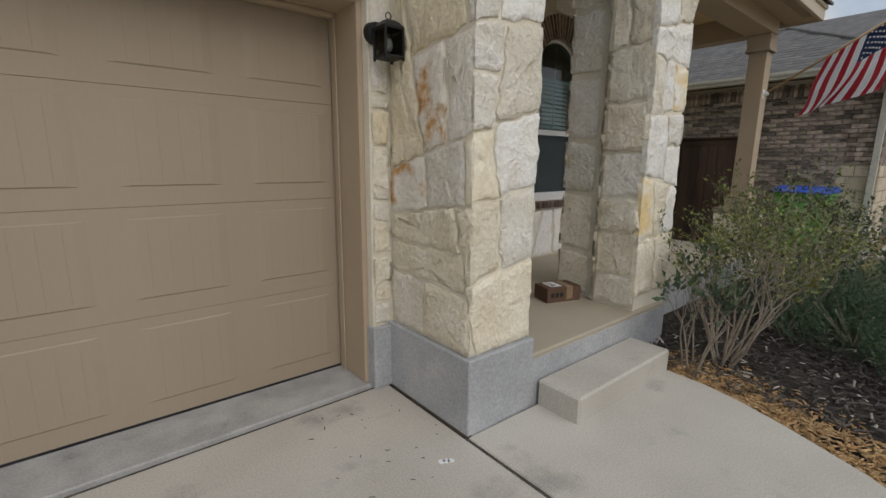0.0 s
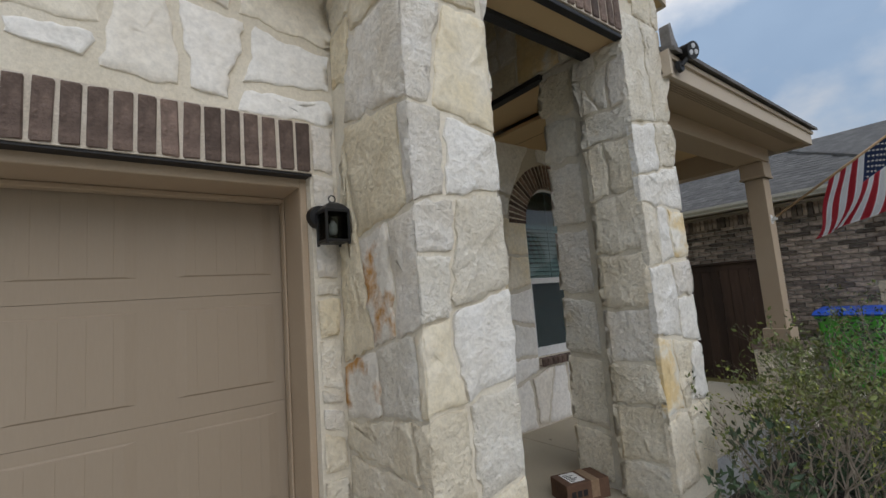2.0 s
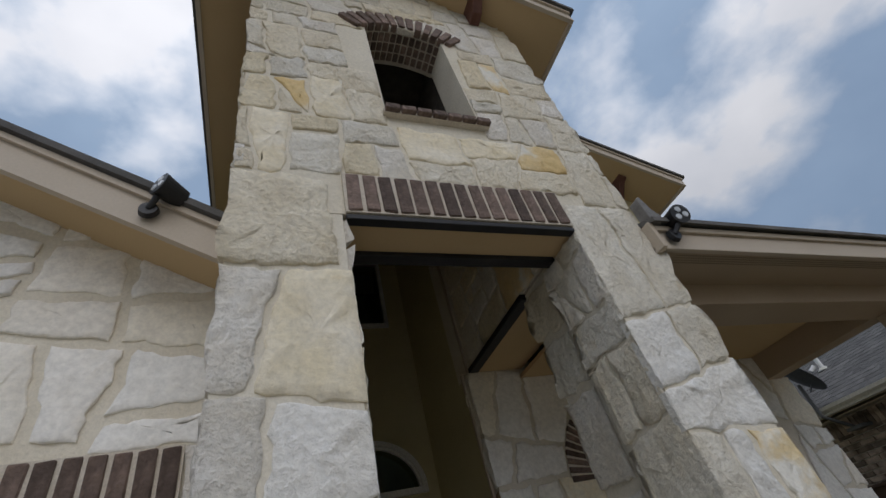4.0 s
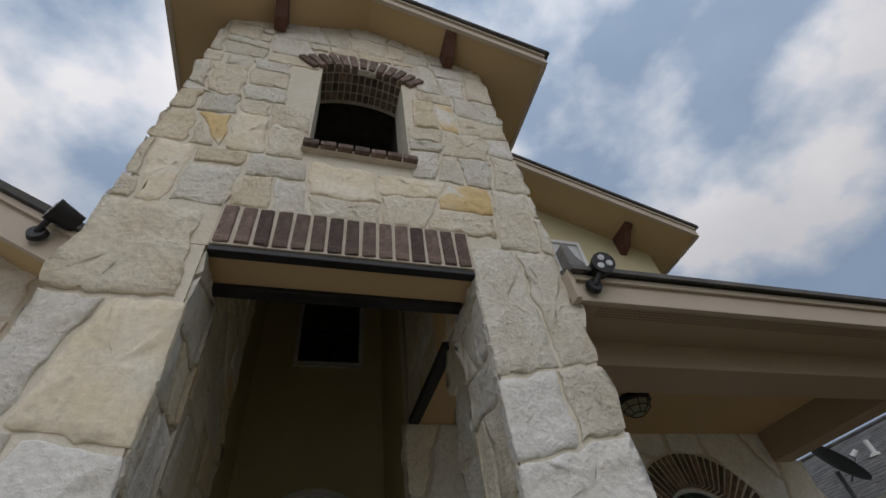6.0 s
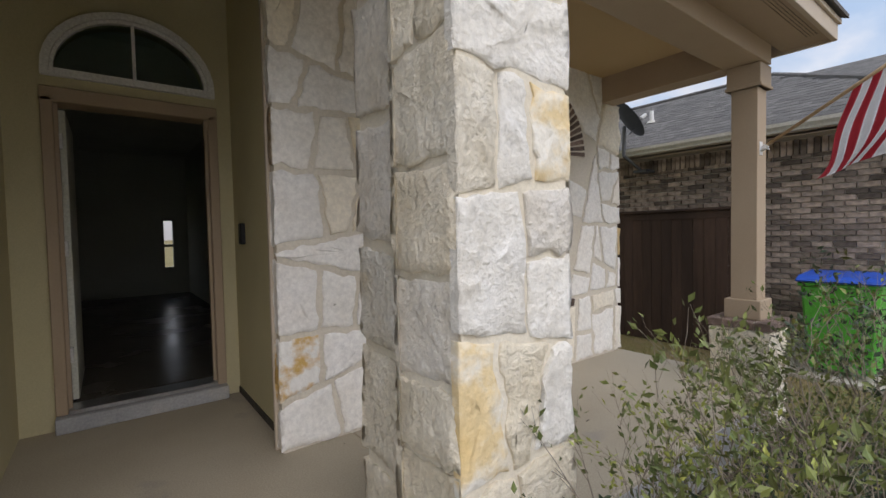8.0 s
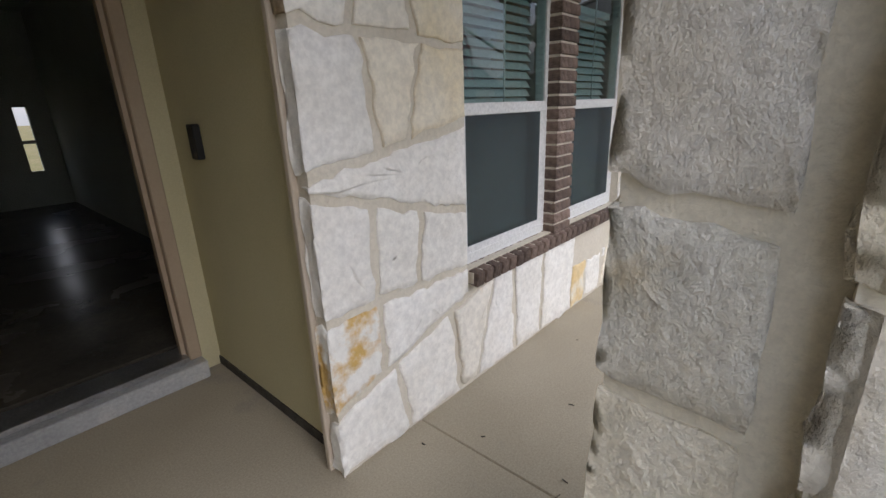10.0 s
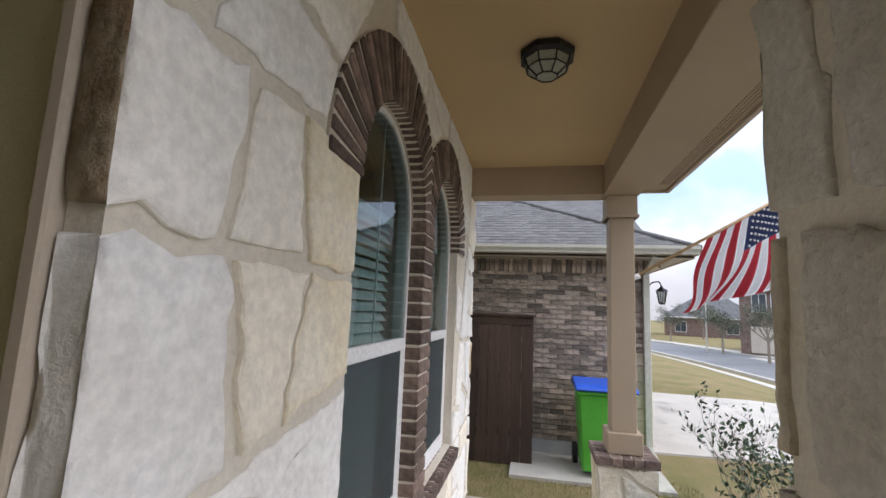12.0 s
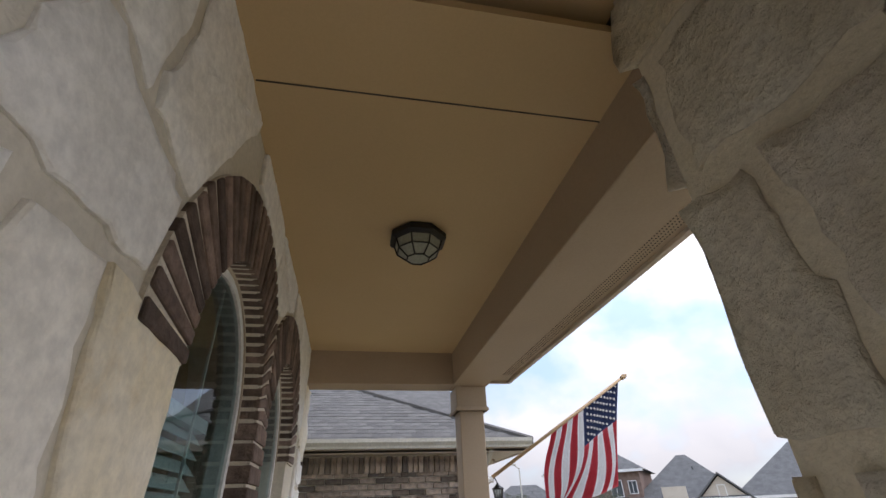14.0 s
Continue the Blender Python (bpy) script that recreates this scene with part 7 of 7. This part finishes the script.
M_TREE = leaf("far_olive_foliage", (.045, .055, .03), (.085, .09, .05), (.10, .09, .06))
tree((37.2, -13.3, -.85), 4.3, 1, "small grey-green street tree", M_TREE)
tree((35.6, -15.9, -.85), 4.4, 2, "small grey-green street tree", M_TREE)
tree((44.0, -13.0, -.85), 3.9, 3, "small grey-green street tree", M_TREE)
tree((62.0, -14.0, -.9), 4.5, 4, "small distant street tree", M_TREE)
tree((66.0, -19.0, -.9), 5.5, 6, "small distant street tree", M_TREE)
rnd = random.Random(12)
for k in range(7):
    sx, sy = 40.2 - .72 * k * 1.1, -18.6 - .95 * k
    bm = bmesh.new()
    bmesh.ops.create_icosphere(bm, subdivisions=3, radius=.55, matrix=pose(sx, sy, -.55))
    for v in bm.verts:
        v.co += (v.co - Vector((sx, sy, -.55))) * (.5 * noise.noise(v.co * 2.3) + .35 * noise.noise(v.co * 7))
    single("foundation_shrub", bm, M_TREE, "low rounded shrub before the far houses", "shrub", group="far shrubs")


def street_lamp():
    at = (45.2, -12.2, -.9)
    s = thing("street_lamp", "tall grey street lamp with short arm", "street lamp", at)
    bm = tube(bmesh.new(), at, (45.2, -12.2, 5.2), .07, .05, 10)
    part("pole", bm, M_GUTTER, s)
    bm = tube(bmesh.new(), (45.2, -12.2, 5.15), (44.3, -11.4, 5.4), .035, .03, 8)
    part("arm", bm, M_GUTTER, s)
    part("head", box(bmesh.new(), 43.9, -11.5, 5.35, 44.4, -11.2, 5.47), M_GUTTER, s)


street_lamp()


# ---- parked cars ----
def car(paint):
    """A compact saloon; front towards -x, on z = 0, centred on its origin."""
    c = thing("car", "dark slate-blue parked saloon car", "car", (0, 0, 0))
    L, W = 2.28, .88
    side = [(-L, .32), (-L, .58), (-L + .12, .70), (-1.25, .86), (-.95, .92), (1.35, .98), (2.05, 1.02), (L - .02, .92), (L, .55), (L - .06, .30)]

    def skin(profile, wide, bm):
        rows = []
        for y, k in ((-wide, .93), (-wide * .97, 1), (0, 1.015), (wide * .97, 1), (wide, .93)):
            rows.append([bm.verts.new((x * (1 if abs(y) < wide * .98 else .985), y, z * (1 if abs(y) < wide * .98 or z < .6 else .965))) for x, z in profile])
        for a, b in zip(rows, rows[1:]):
            for j in range(len(profile)):
                bm.faces.new((a[j - 1], a[j], b[j], b[j - 1]))
        bm.faces.new(rows[0]), bm.faces.new(rows[-1][::-1])
        return bm

    part("body", skin(side, W, bmesh.new()), paint, c, bevel=.02)
    bm = bmesh.new()
    P = lambda x, y, z: bm.verts.new((x, y, z))
    outline = [(-1.05, .78, .90), (-.25, .60, 1.37), (.20, .60, 1.45), (.95, .60, 1.42), (1.85, .74, .99)]
    l, r = [P(x, y, z) for x, y, z in outline], [P(x, -y, z) for x, y, z in outline]
    for k in range(4):
        bm.faces.new((l[k], l[k + 1], r[k + 1], r[k]))
    bm.faces.new(l), bm.faces.new(r[::-1]), bm.faces.new((l[0], r[0], r[4], l[4]))
    part("cabin", bm, paint, c, bevel=.02)

    def glass(name, pts, push):
        bm = bmesh.new()
        vs = [bm.verts.new(Vector(p)) for p in pts]
        bm.faces.new(vs)
        bmesh.ops.solidify(bm, geom=list(bm.faces), thickness=.012)
        bmesh.ops.translate(bm, verts=bm.verts, vec=push)
        part(name, bm, M_FARGLASS, c)

    glass("windscreen", [(-.98, -.68, .945), (-.98, .68, .945), (-.30, .55, 1.345), (-.30, -.55, 1.345)], Vector((-.012, 0, .02)))
    glass("rear_window", [(1.78, -.62, 1.03), (1.78, .62, 1.03), (1.05, .52, 1.385), (1.05, -.52, 1.385)], Vector((.01, 0, .02)))
    for s in (-1, 1):
        glass("side_window", [(-.80, s * .735, .97), (.33, s * .735, .99), (.33, s * .625, 1.38), (-.18, s * .625, 1.35)], Vector((0, s * .018, 0)))
        glass("side_window", [(.40, s * .735, .99), (1.45, s * .735, 1.02), (.98, s * .64, 1.36), (.40, s * .625, 1.38)], Vector((0, s * .018, 0)))
        part("mirror", box(bmesh.new(), -.78, s * .90 - .09, .93, -.62, s * .90 + .09, 1.05), paint, c, bevel=.03)
        part("headlight", prism(bmesh.new(), [(-L - .005, .62), (-L + .02, .72), (-L + .45, .80), (-L + .35, .70)], "y", min(s * .55, s * .895), max(s * .55, s * .895)), M_LENS, c, "clear headlight")
        part("tail_light", box(bmesh.new(), L - .2, min(s * .6, s * .885), .72, L + .004, max(s * .6, s * .885), .86), surface("red_lens", (.3, .01, .01), (.4, .02, .02), scale=5, rough=.2, bump=0) if "red_lens" not in bpy.data.materials else bpy.data.materials["red_lens"], c)
        part("door_seam", box(bmesh.new(), .355, s * .885 - .004, .40, .37, s * .885 + .004, .95), M_STEEL, c)
        part("door_handle", box(bmesh.new(), .18, s * .885 - .012, .82, .32, s * .885 + .012, .85), paint, c)
        for x in (-1.38, 1.32):
            wheel = part("wheel", tube(bmesh.new(), (x, s * .66, .32), (x, s * .89, .32), .32, .32, 28), M_BLACK, c, "black tyre", bevel=.02)
            part("rim", tube(bmesh.new(), (x, s * .885, .32), (x, s * .897, .32), .215, .20, 24), M_LENS, wheel, "silver wheel trim")
            for k in range(5):
                a = 2 * math.pi * k / 5
                part("spoke_gap", tube(bmesh.new(), (x + .13 * math.cos(a), s * .893, .32 + .13 * math.sin(a)), (x + .13 * math.cos(a), s * .9005, .32 + .13 * math.sin(a)), .04, .04, 8), M_BLACK, wheel)
    part("grille", box(bmesh.new(), -L - .012, -.62, .36, -L + .05, .62, .50), M_BLACK, c, "black grille")
    part("upper_grille", box(bmesh.new(), -L - .008, -.45, .60, -L + .05, .45, .645), M_BLACK, c)
    part("number_plate", box(bmesh.new(), -L - .022, -.16, .46, -L - .013, .16, .57), M_WHITE, c, "white number plate")
    return c


M_CARPAINT = surface("slate_blue_car_paint", (.022, .034, .050), (.028, .042, .060), scale=2, rough=.25, bump=0, grain=40, spec=.6)
saloon = car(M_CARPAINT)
saloon.matrix_basis = pose(19.7, -10.75, -1.045)
other = copy_thing(saloon, pose(25.0, -16.3, -1.05, 0, 0, 180))
tagged(other, "dark parked saloon car by the far kerb")
built("far_driveway", draped([(36.5, -17.5), (39.0, -20.5), (35.8, -23.8), (31.0, -18.5)], .03, .6, .05), M_CONC, "pale concrete driveway across the street", "driveway")
built("far_driveway", draped([(41.0, -12.6), (44.0, -15.8), (42.4, -17.6), (38.0, -13.5)], .03, .6, .05), M_CONC, "pale concrete driveway across the street", "driveway")
